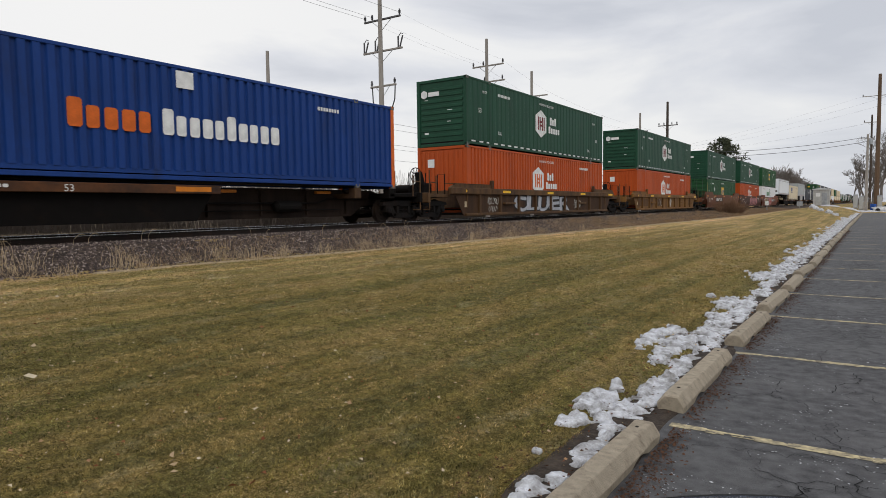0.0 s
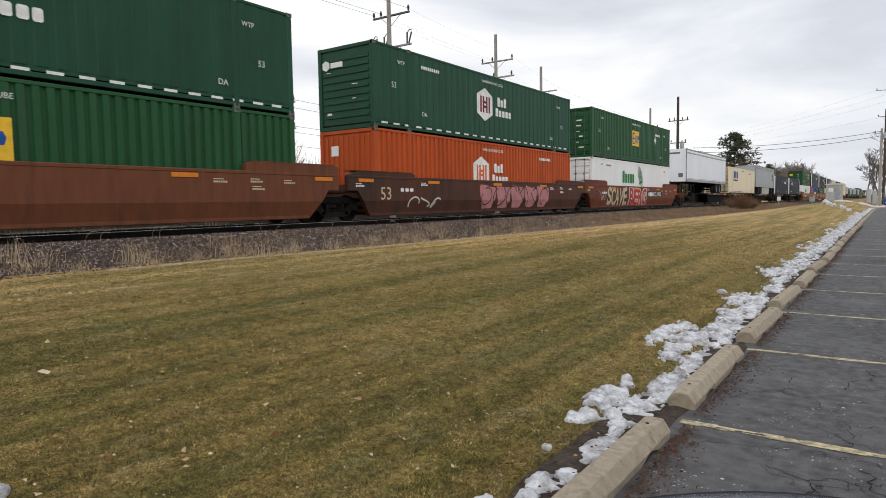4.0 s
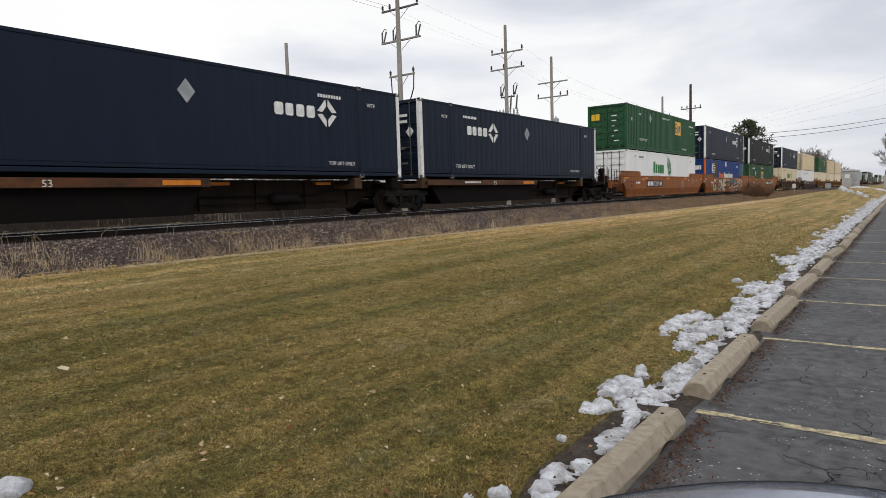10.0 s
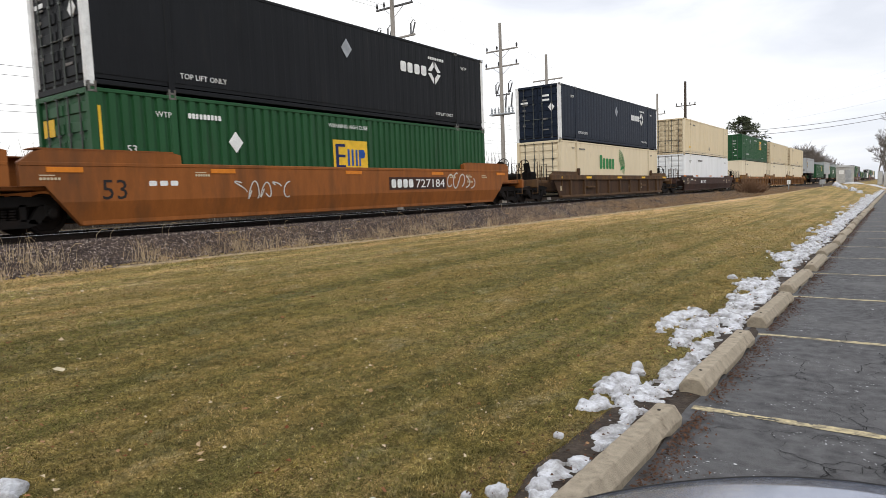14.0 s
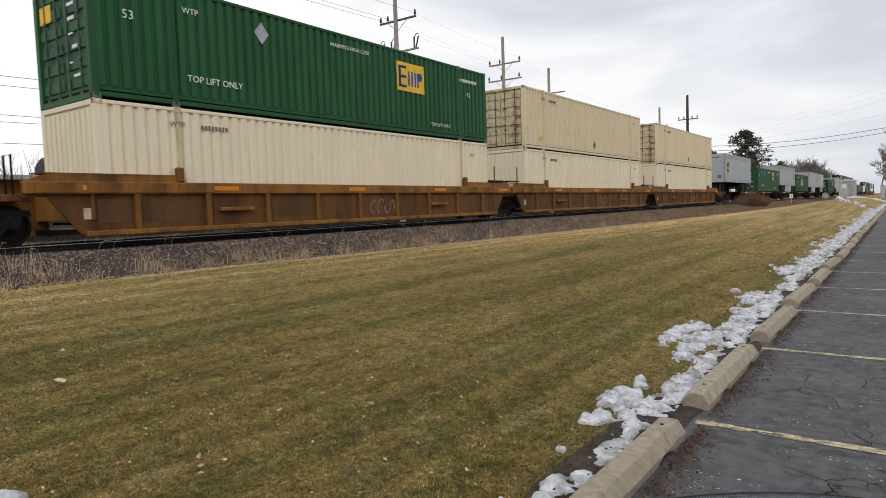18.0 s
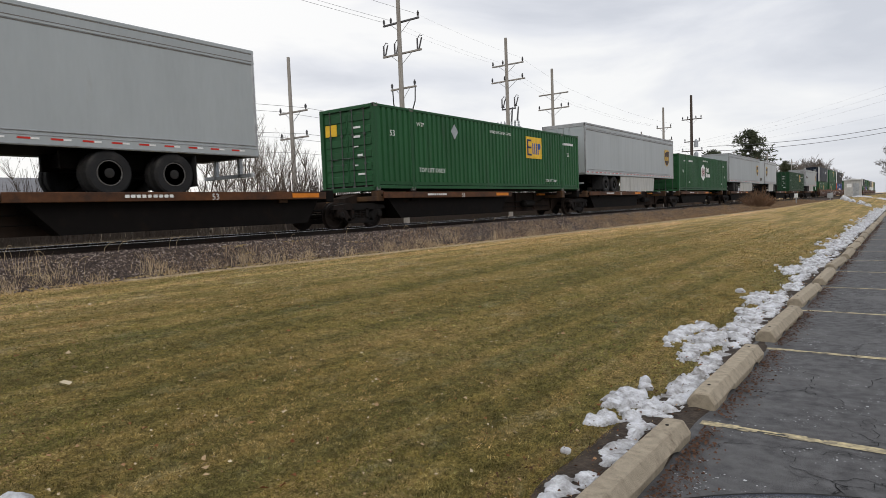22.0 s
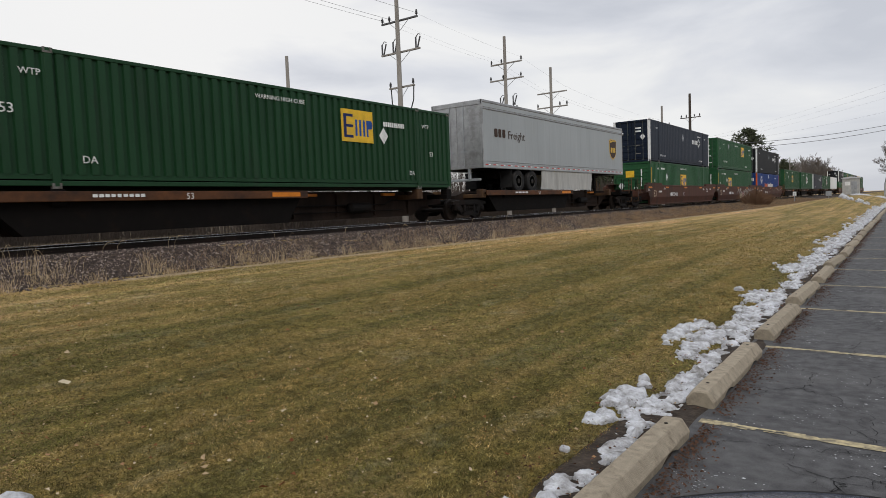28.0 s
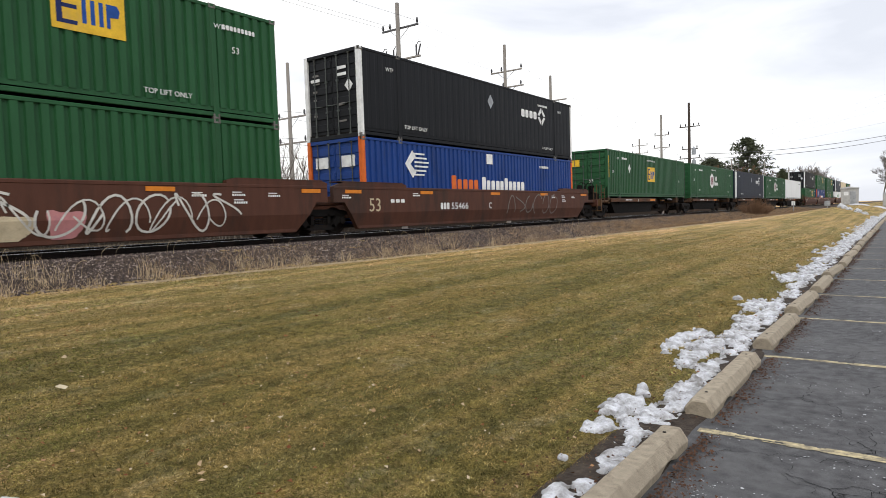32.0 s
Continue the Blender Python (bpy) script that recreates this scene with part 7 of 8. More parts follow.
def chunks():
    """Broken lumps of old snow strewn along the edge of the lot."""
    r = random.Random(77)
    g = Geo()
    for _ in range(480):
        y = 15 + 58 * r.random() ** 1.2
        x = 14.08 - abs(r.gauss(0, 0.34)) - 0.003 * y
        a, b, c = (r.uniform(0.025, 0.085) * (1 + 0.012 * y) for _ in range(3))
        z, ph = gz(x, y), r.uniform(0, 6.28)
        o = len(g.v)
        for k, (q, h) in enumerate(((1.0, -0.1), (1.05, 0.25), (0.75, 0.62), (0.3, 0.85))):
            for i in range(9):
                t = 0.698 * i + 0.3 * k + ph
                m = q * r.uniform(0.75, 1.15)
                g.v.append((x + a * m * math.cos(t), y + 1.4 * b * m * math.sin(t), z + c * h * r.uniform(0.85, 1.1)))
        for k in range(3):
            g.f += [(o + 9 * k + i, o + 9 * k + (i + 1) % 9, o + 9 * k + 9 + (i + 1) % 9, o + 9 * k + 9 + i) for i in range(9)]
        g.f.append(tuple(range(o + 27, o + 36)))
    return g.mesh("snow_chunks", M["snow"], True)


thing("snow_chunks", chunks(), "broken chunks of dirty old snow along the lot's edge", "snow", kind="stuff")


def far_snow(x, y):
    e = 0.15 - ((y - 118) / 6) ** 2 + 0.6 * noise.noise((x * 0.3, y * 0.3, 1)) + 0.3 * noise.noise((x, y, 2)) - max(0, 9.5 - x) * 0.4
    return gz(x, y) + (0.35 * (1 - math.exp(-e * 2)) if e > 0 else -0.1)


thing("snow", Geo().sheet(spread([(7, 34, 0.4)]), spread([(107, 127, 0.4)]), far_snow).mesh("snow", M["snow"], True), "ploughed snow bank at the far end of the lot", "snow", kind="stuff")


def lump(r, s, flat=0.6):
    bm = bmesh.new()
    bmesh.ops.create_icosphere(bm, subdivisions=3, radius=1)
    o = Vector((r.uniform(0, 50), 0, 0))
    for v in bm.verts:
        k = 1 + 0.32 * noise.noise(v.co * 1.4 + o) + 0.16 * noise.noise(v.co * 3.6 + o)
        v.co = Vector((v.co.x * k * s, v.co.y * k * s * 1.2, max(-0.3, v.co.z) * k * s * flat))
    me = bpy.data.meshes.new("snow_lump")
    bm.to_mesh(me)
    bm.free()
    me.materials.append(M["snow"])
    for p in me.polygons:
        p.use_smooth = True
    return me


for x, y, s in ((13.78, 2.85, 0.06), (13.66, 2.72, 0.03), (13.95, 3.02, 0.07), (13.70, 5.40, 0.06), (13.72, 3.75, 0.035), (13.86, 5.98, 0.03), (13.92, 6.1, 0.03), (11.62, 1.26, 0.095), (13.33, 2.34, 0.05), (13.79, 2.6, 0.06), (13.62, 9.7, 0.08), (13.25, 11.6, 0.08), (9.9, 88, 0.4), (10.6, 84, 0.35), (11.6, 80, 0.4), (9.2, 94, 0.5), (12.4, 76, 0.3)):
    thing("snow_lump", lump(rk, s, 0.9), "small leftover lump of dirty snow on the lawn", "snow lump", "snow lumps", at=pose(x, y, gz(x, y)))

# lawn blades, short and mown
def blades(count=620000):
    r = np.random.default_rng(31)
    dist = 2.2 * np.exp(r.random(count) * math.log(42 / 2.2))
    az = np.radians(r.uniform(3, 82, count))
    x, y = EYE[0] - dist * np.sin(az), dist * np.cos(az)
    ys = np.arange(-1, 46, 0.5)
    edge = np.interp(y, ys, [lawn_edge(v) for v in ys])
    keep = (x > edge - 0.1) & (x < 13.78 + 0.08 * np.sin(y * 2.1) + 0.05 * np.sin(y * 5.3) + 0.26 * r.random(count)) & (y > 0.2) & (r.random(count) < np.clip((40 - dist) / 20, 0, 1))
    x, y, dist = x[keep], y[keep], dist[keep]
    n = len(x)
    gx, gy = np.arange(3, 14.3, 0.2), np.arange(0, 44, 0.4)
    zz = np.array([[rolled(a, b) for b in gy] for a in gx])
    fx, fy = np.clip((x - 3) / 0.2, 0, len(gx) - 1.01), np.clip(y / 0.4, 0, len(gy) - 1.01)
    i, j = fx.astype(int), fy.astype(int)
    u, v = fx - i, fy - j
    z = (zz[i, j] * (1 - u) + zz[i + 1, j] * u) * (1 - v) + (zz[i, j + 1] * (1 - u) + zz[i + 1, j + 1] * u) * v - 0.004
    a = r.uniform(0, 6.28, n)
    w = 0.0011 + 0.00036 * dist
    h = r.uniform(0.008, 0.026, n) * (0.8 + 0.035 * dist)
    dx, dy = np.cos(a) * w, np.sin(a) * w
    lx, ly = r.normal(0, 1, n) * (0.010 + 0.0018 * dist), r.normal(0, 1, n) * (0.010 + 0.0018 * dist)
    co = np.stack([np.stack([x - dx, y - dy, z], 1), np.stack([x + dx, y + dy, z], 1), np.stack([x + lx, y + ly, z + h], 1)], 1)
    me = bpy.data.meshes.new("grass")
    me.vertices.add(3 * n)
    me.vertices.foreach_set("co", co.astype(np.float32).ravel())
    me.loops.add(3 * n)
    me.loops.foreach_set("vertex_index", np.arange(3 * n, dtype=np.int32))
    me.polygons.add(n)
    me.polygons.foreach_set("loop_start", np.arange(0, 3 * n, 3, dtype=np.int32))
    me.update(calc_edges=True)
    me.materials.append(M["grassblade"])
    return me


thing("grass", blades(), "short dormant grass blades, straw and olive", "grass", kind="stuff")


def leaves():
    r = random.Random(41)
    g = Geo()
    for _ in range(4800):
        y = 0.8 + 30 * r.random() ** 1.8
        x = 14.1 - 10 * r.random() ** 1.25
        if x < lawn_edge(y):
            continue
        z = gz(x, y) + 0.03
        s, a = r.uniform(0.006, 0.018) + 0.014 * (r.random() < 0.12), r.uniform(0, 6.28)
        c, d = math.cos(a) * s, math.sin(a) * s
        t1, t2 = r.uniform(-0.5, 0.9) * s, r.uniform(-0.5, 0.9) * s
        g.face((x - c, y - d, z), (x - d * 0.5, y + c * 0.5, z + t1), (x + c, y + d, z + 0.3 * t2), (x + d * 0.5, y - c * 0.5, z + t2))
    return g.mesh("fallen_leaves", M["leaf"])


thing("fallen_leaves", leaves(), "scattered dry brown leaves on the lawn", "leaves", kind="stuff")
# a pale scrap of paper
thing("paper_scrap", Geo().face((-0.045, -0.03, 0), (0.0, -0.042, 0.012), (0.012, 0.03, 0.035), (-0.035, 0.035, 0.02)).face((0.0, -0.042, 0.012), (0.042, -0.02, 0.004), (0.05, 0.025, 0.022), (0.012, 0.03, 0.035)).face((-0.035, 0.035, 0.02), (0.012, 0.03, 0.035), (0.0, 0.065, 0.022)).mesh("paper_scrap", M["spray_cream"]), "crumpled pale scrap lying on the lawn", "litter", at=pose(9.6, 2.44, gz(9.6, 2.44) + 0.03, 0, 0, 140))


def weeds(seed, count, ya, yb, mat, name):
    r = random.Random(seed)
    g = Geo()
    for _ in range(count):
        y = ya + (yb - ya) * r.random() ** (1.6 if ya < 10 else 1.0)
        e = lawn_edge(y)
        near = r.random()
        if ya < 10 and noise.noise((y * 0.9, 3, 0)) < 0.08 and r.random() < 0.93:
            continue
        x = e + r.gauss(-0.15, 0.22) if near < (0.85 if ya < 10 else 0.3) else r.uniform(1.9 if ya < 10 else 2.4, e)
        z = gz(x, y)
        tall = (0.08 + 0.22 * r.random() ** 2.2) * (1.2 if noise.noise((y * 0.5, 0, 0)) > 0.05 else 0.7)
        for _ in range(r.randint(10, 22)):
            bx, by = x + r.gauss(0, 0.07), y + r.gauss(0, 0.09)
            lx, ly = r.gauss(0, 0.12), r.gauss(0, 0.16)
            h = tall * r.uniform(0.5, 1.2)
            w = 0.0022 + 0.00022 * y
            o = len(g.v)
            g.v += [(bx, by - w, z), (bx, by + w, z), (bx + lx * 0.4, by + ly * 0.4 + w * 0.7, z + h * 0.65), (bx + lx * 0.4, by + ly * 0.4 - w * 0.7, z + h * 0.65), (bx + lx, by + ly, z + h)]
            g.f += [(o, o + 1, o + 2, o + 3), (o + 3, o + 2, o + 4)]
    return g.mesh(name, M[mat])


thing("dry_weeds", weeds(51, 320, 2, 45, "straw", "dry_weeds"), "dry straw-coloured weeds along the foot of the ballast", "weeds", kind="stuff")


thing("dry_weeds", weeds(52, 2600, 30, 112, "redstraw", "dry_weeds"), "reddish dry weeds along the far foot of the ballast", "weeds", kind="stuff")


def tufts():
    """A few dense clumps of tall dry grass."""
    g = Geo()
    r = random.Random(57)
    for y, dx, tall, many in ((4.7, -0.6, 0.62, 90), (5.1, -0.3, 0.5, 90), (5.6, 0.1, 0.32, 110), (6.8, -0.2, 0.46, 130), (7.0, 0.05, 0.3, 90), (8.9, -0.2, 0.42, 130), (9.5, 0.1, 0.46, 130), (10.2, 0.1, 0.3, 80), (11.6, 0.0, 0.36, 120), (13.2, -0.1, 0.34, 120), (15.0, 0.0, 0.36, 120), (16.4, -0.3, 0.42, 110), (18.5, 0.0, 0.36, 120), (21.0, 0.0, 0.34, 120), (24.0, -0.2, 0.4, 120), (27.5, 0.0, 0.36, 120)):
        cx = lawn_edge(y) + dx
        for _ in range(many // 3):
            bx, by = cx + r.gauss(0, 0.13), y + r.gauss(0, 0.17)
            z = gz(bx, by) - 0.01
            lx, ly, h, w = r.gauss(0, 0.10), r.gauss(0, 0.13), tall * r.uniform(0.4, 1.1), 0.0022 + 0.0002 * y
            o = len(g.v)
            g.v += [(bx, by - w, z), (bx, by + w, z), (bx + lx * 0.4, by + ly * 0.4 + w * 0.7, z + h * 0.65), (bx + lx * 0.4, by + ly * 0.4 - w * 0.7, z + h * 0.65), (bx + lx, by + ly, z + h)]
            g.f += [(o, o + 1, o + 2, o + 3), (o + 3, o + 2, o + 4)]
    return g.mesh("dry_tufts", M["straw"])


thing("dry_tufts", tufts(), "tall dry grass clumps at the foot of the ballast", "weeds", kind="stuff")


def slope_grass(count=90000):
    """Short dry grass that grows through the ballast, thicker away from the crossing."""
    r = np.random.default_rng(58)
    y = 7 + 103 * r.random(count) ** 1.9
    e = np.interp(y, [v for v, _ in EDGE], [v for _, v in EDGE])
    x = e - (e - 2.3) * r.random(count) ** 1.35
    thick = np.sin(y * 0.9 + 1.3 * np.sin(x * 2.0)) * 0.5 + np.sin(y * 2.7 + x * 3.1) * 0.35
    keep = r.random(count) < np.clip((y - 6) / 26, 0.05, 0.9) * np.clip(0.75 + thick, 0.15, 1.0)
    x, y, e = x[keep], y[keep], e[keep]
    n = len(x)
    z = 0.5 + 0.44 * (e - x) / (e - 2.1)
    w = 0.004 + 0.00028 * y
    h = (0.05 + 0.17 * r.random(n) ** 2) * (0.8 + 0.004 * y)
    lx, ly = r.normal(0, 0.07, n), r.normal(0, 0.09, n)
    co = np.stack([np.stack([x, y - w, z], 1), np.stack([x, y + w, z], 1), np.stack([x + lx, y + ly, z + h], 1)], 1)
    me = bpy.data.meshes.new("slope_grass")
    me.vertices.add(3 * n)
    me.vertices.foreach_set("co", co.astype(np.float32).ravel())
    me.loops.add(3 * n)
    me.loops.foreach_set("vertex_index", np.arange(3 * n, dtype=np.int32))
    me.polygons.add(n)
    me.polygons.foreach_set("loop_start", np.arange(0, 3 * n, 3, dtype=np.int32))
    me.update(calc_edges=True)
    me.materials.append(M["vergegrass"])
    return me


thing("slope_grass", slope_grass(), "thin dry tan grass growing through the ballast slope", "weeds", kind="stuff")


def worn_edge():
    """A strip of dead pale grass along the end of the mowing."""
    g = Geo()
    ys = spread([(6, 40, 0.25), (40, 110, 1.0)])
    for y in ys:
        e = lawn_edge(y)
        a = e - 0.06 + 0.08 * noise.noise((y * 1.1, 0, 3))
        b = e + (0.14 + 0.006 * y) + 0.10 * noise.noise((y * 0.8, 4, 3))
        g.v += [(a, y, gz(a, y) - 0.02), (a * 0.7 + b * 0.3, y, gz(a * 0.7 + b * 0.3, y) + 0.022), (b * 0.8 + a * 0.2, y, gz(b, y) + 0.020), (b, y, gz(b, y) - 0.03)]
    g.f += [(4 * i + k, 4 * i + k + 1, 4 * i + k + 5, 4 * i + k + 4) for i in range(len(ys) - 1) for k in range(3)]
    return g.mesh("dead_grass", M["deadgrass"], True)


thing("dead_grass", worn_edge(), "strip of dead pale grass where the mowing ends", "grass", kind="stuff")


def seedheads():
    r = random.Random(61)
    g = Geo()
    for _ in range(30):
        y = 3 + 38 * r.random() ** 1.4
        x = r.uniform(1.75, 2.7)
        z = gz(x, y)
        h = r.uniform(0.16, 0.34)
        b = r.choice((-1, 1)) * r.uniform(0.1, 0.28)
        pts = [(x, y, z), (x, y + b * 0.1, z + h * 0.6), (x, y + b * 0.5, z + h), (x, y + b, z + h * 0.95)]
        g.tube(pts[:3], 0.004, 3)
        g.tube([pts[2], ((x), y + b * 0.8, z + h * 1.03), pts[3]], 0.007, 4, 0.003)
    return g.mesh("foxtail_weeds", M["straw"])


thing("foxtail_weeds", seedheads(), "dry foxtail stems nodding beside the rail", "weeds", kind="stuff")


def stones():
    r = random.Random(71)
    g = Geo()
    for _ in range(46000):
        y = 2.5 + 62 * r.random() ** 1.7
        x = r.uniform(0.9, lawn_edge(y) + 0.05)
        if r.random() < 0.35 and x > lawn_edge(y) - 0.6:
            continue
        z = gz(x, y) + 0.012
        s = r.uniform(0.016, 0.036) * (1 + 0.008 * y)
        a = r.uniform(0, 6.28)
        o = len(g.v)
        for k in range(4):
            t = a + k * 1.57 + r.uniform(-0.4, 0.4)
            q = s * r.uniform(0.7, 1.2)
            g.v.append((x + q * math.cos(t), y + q * math.sin(t), z + r.uniform(-0.3, 0.3) * s))
        g.v.append((x + r.uniform(-0.4, 0.4) * s, y + r.uniform(-0.4, 0.4) * s, z + s * r.uniform(0.6, 1.1)))
        g.f += [(o, o + 1, o + 4), (o + 1, o + 2, o + 4), (o + 2, o + 3, o + 4), (o + 3, o, o + 4)]
    me = bpy.data.meshes.new("ballast_stones")
    me.from_pydata(g.v, [], g.f)
    me.materials.append(STONES)
    return me


def stone_mat():
    m = bpy.data.materials.new("crushed_stone")
    m.use_nodes = True
    n, l = m.node_tree.nodes, m.node_tree.links
    gm = n.new("ShaderNodeNewGeometry")
    rp = n.new("ShaderNodeValToRGB")
    e = rp.color_ramp.elements
    e[0].position, e[0].color = 0.0, (0.026, 0.018, 0.014, 1)
    e[1].position, e[1].color = 1.0, (0.42, 0.35, 0.295, 1)
    e.new(0.45).color = (0.056, 0.040, 0.035, 1)
    e.new(0.8).color = (0.165, 0.125, 0.108, 1)
    l.new(gm.outputs["Random Per Island"], rp.inputs[0])
    l.new(rp.outputs[0], n["Principled BSDF"].inputs["Base Color"])
    n["Principled BSDF"].inputs["Roughness"].default_value = 0.9
    return m


STONES = stone_mat()
thing("ballast_stones", stones(), "loose angular ballast stones, grey and reddish brown", "gravel", kind="stuff")

# ---- utility poles ----
def utility_pole(x, y, top, arms, label, r=0.17, mat="pole", ground_z=None, lean=0.0, kit=()):
    """arms: (height below top, half length, dz of tilt, posts along it)."""
    z0 = gz(x, y) if ground_z is None else ground_z
    h = top - z0
    p = thing("utility_pole", None, label, "utility pole", "utility poles", at=pose(x, y, z0 - 0.05, 0, lean, 0))
    part("shaft", Geo().tube([(0, 0, 0), (0, 0, h * 0.5), (0, 0, h + 0.05)], r, 10, r * 0.62).mesh("shaft", M[mat]), p)
    for below, half, posts, col in arms:
        z = h - below
        arm = part("crossarm", Geo().box(-half, half, r * 0.7, r * 0.7 + 0.11, z - 0.05, z + 0.05, 0.012).mesh("crossarm", M[col]), p)
        part("arm_brace", Geo().tube([(-half * 0.55, r * 0.8, z - 0.03), (0, r * 0.8, z - 0.62), (half * 0.55, r * 0.8, z - 0.03)], 0.018, 5).mesh("arm_brace", M["galv"]), p)
        for u in posts:
            part("insulator", cached(("ins",), lambda: Geo().lathe(0, 0, 0, [(0, 0.03), (0.06, 0.045), (0.08, 0.085), (0.11, 0.05), (0.15, 0.085), (0.18, 0.05), (0.22, 0.08), (0.27, 0.04), (0.32, 0.045)], 8, "z").mesh("insulator", M["insulator"])), arm, "", pose(u * half, r * 0.7 + 0.05, z + 0.06))
    for kind, zb, sx in kit:
        z = h - zb
        if kind == "cutout":
            part("cutout", cached(("cut",), lambda: Geo().tube([(0, 0, 0), (0, 0, 0.62)], 0.05, 6).tube([(0.12, 0, 0.02), (0.32, 0, 0.62)], 0.045, 6).tube([(0.0, 0, 0.58), (0.18, 0, 0.78), (0.34, 0, 0.7)], 0.025, 5).box(-0.05, 0.2, -0.04, 0.04, -0.06, 0.02).mesh("cutout", M["insulator"])), p, "", pose(sx, 0.2, z))
        if kind == "loop":
            part("cable", Geo().tube([(sx, 0.1, z), (sx * 0.95, 0.1, z - 0.8), (sx * 0.55, 0.1, z - 1.7), (0.16 * (1 if sx > 0 else -1), 0.1, z - 2.6), (0.12, 0.1, z - 4)], 0.035, 6).mesh("cable", M["plastic"]), p)
        if kind == "bank":
            part("regulator_rack", Geo().box(-1.0, 1.0, -0.25, 0.25, z - 0.12, z, 0.02).mesh("regulator_rack", M["galv"]), p)
            for i in range(7):
                part("bushing", cached(("bush",), lambda: Geo().lathe(0, 0, 0, [(0, 0.07), (0.15, 0.09), (0.2, 0.05), (0.3, 0.09), (0.42, 0.05), (0.5, 0.03)], 8, "z").mesh("bushing", M["galv"])), p, "", pose(-0.9 + i * 0.3, 0, z))
            for i in range(2):
                part("arrester", cached(("arr",), lambda: Geo().tube([(0, 0, 0), (0.12, 0, 1.05)], 0.075, 7, 0.05).mesh("arrester", M["insulator"])), p, "", pose(0.3 + i * 0.5, 0, z + 0.4))
        if kind == "can":
            part("transformer", cached(("can",), lambda: Geo().lathe(0, 0, 0, [(0, 0.2), (0.04, 0.24), (0.75, 0.24), (0.8, 0.12), (0.95, 0.04)], 14, "z").mesh("transformer", M["galv"])), p, "", pose(sx, 0, z))
    return p


GREYP = "grey weathered wooden utility pole with crossarms"
utility_pole(-8.3, 28.95, 13.95, [(1.35, 1.35, (-0.95, -0.55, 0.95), "insulator"), (3.15, 1.45, (), "pole"), (5.15, 0.95, (-0.9, 0.9), "pole")], GREYP, 0.19, kit=[("cutout", 3.1, -1.4), ("cutout", 3.1, -0.55), ("cutout", 3.1, 1.15), ("loop", 5.2, 0.95), ("loop", 5.2, -0.75)])
utility_pole(-8.9, 42.2, 14.25, [(1.9, 1.35, (-0.95, -0.3, 0.95), "pole"), (3.1, 1.45, (-0.95, -0.2, 0.85), "pole"), (5.2, 0.6, (-0.9, 0.9), "insulator")], GREYP + " and a switch rack", 0.18, kit=[("bank", 6.6, 0), ("cutout", 5.0, 0.5), ("cutout", 5.0, -0.6)])
utility_pole(-8.4, 48.8, 12.9, [(2.0, 1.35, (), "pole"), (3.2, 1.4, (-0.95, 0.5, 0.95), "pole")], GREYP, 0.17, kit=[("can", 5.8, 0.35)])
utility_pole(-15.5, 26.8, 11.35, [(3.3, 1.3, (-0.9, 0.9), "pole"), (4.9, 1.3, (-0.9, 0.9), "pole")], GREYP, 0.16)
utility_pole(-8.5, 79.0, 12.9, [(2.4, 0.9, (-0.9, 0.9), "pole"), (3.9, 1.0, (-0.9, 0.9), "pole")], GREYP, 0.18)
utility_pole(-4.9, 77.8, 13.75, [(2.7, 1.15, (-0.9, -0.4, 0.4, 0.9), "bark"), (5.3, 0.9, (-0.9, 0.9), "bark"), (6.4, 1.2, (-0.9, 0.9), "bark")], "dark stained wooden utility pole with equipment arms", 0.21, "bark", kit=[("can", 6.0, 0.5), ("can", 7.4, 0.5)])
utility_pole(-18.5, 100.5, 12.6, [(1.0, 1.3, (-0.9, 0.9), "pole"), (2.2, 1.3, (-0.9, 0.9), "pole")], GREYP, 0.18)
for y, h in ((150, 11), (185, 11), (118, 9.5)):
    utility_pole(-8.5, y, h, [(0.9, 1.2, (-0.9, 0.9), "pole")], GREYP, 0.15)
utility_pole(15.95, 128.0, 22.6, [(3.4, 2.4, (-0.95, 0.0, 0.95), "pole")], "tall brown wooden pole beyond the parking lot", 0.40, "brownpole")
utility_pole(14.6, 118.0, 12.0, [(0.6, 0.9, (-0.9, 0.9), "pole")], "leaning wooden pole with a transformer", 0.24, "pole", kit=[("can", 1.5, 0.4)])
utility_pole(15.0, 132.0, 16.5, [(1.2, 1.2, (-0.9, 0.9), "pole")], "wooden utility pole beyond the parking lot", 0.22, "bark")


def wire(a, b, sag, r=0.012, n=18):
    pts = []
    for i in range(n + 1):
        t = i / n
        pts.append((a[0] + (b[0] - a[0]) * t, a[1] + (b[1] - a[1]) * t, a[2] + (b[2] - a[2]) * t - sag * 4 * t * (1 - t)))
    thing("overhead_wire", Geo().tube(pts, r, 5).mesh("overhead_wire", M["wire"]), "thin grey overhead wire between utility poles", "wire", "overhead wires")


for z, o in ((12.75, -1.25), (12.75, -0.7), (12.75, 1.25)):
    wire((-8.3 + o, 28.95, z), (-9.2 + o, -25, z + 1.2), 0.7, 0.008)
    wire((-8.3 + o, 28.95, z), (-8.9 + o, 42.2, 12.6), 0.12, 0.003)
    wire((-8.9 + o, 42.2, 12.6), (-8.4 + o, 48.8, 11.2), 0.05, 0.003)
    wire((-8.4 + o, 48.8, 11.2), (-8.5 + o, 79.0, 10.8), 0.4, 0.004)
for z, o in ((8.15, -1.1), (8.15, 1.1), (6.55, -1.1), (6.55, 1.1), (5.5, 0)):
    wire((-15.5 + o, 26.8, z), (-16 + o, -30, z + 0.5), 0.8, 0.011)
    wire((-15.5 + o, 26.8, z), (-18.5 + o, 100, z + 2), 0.8, 0.011)
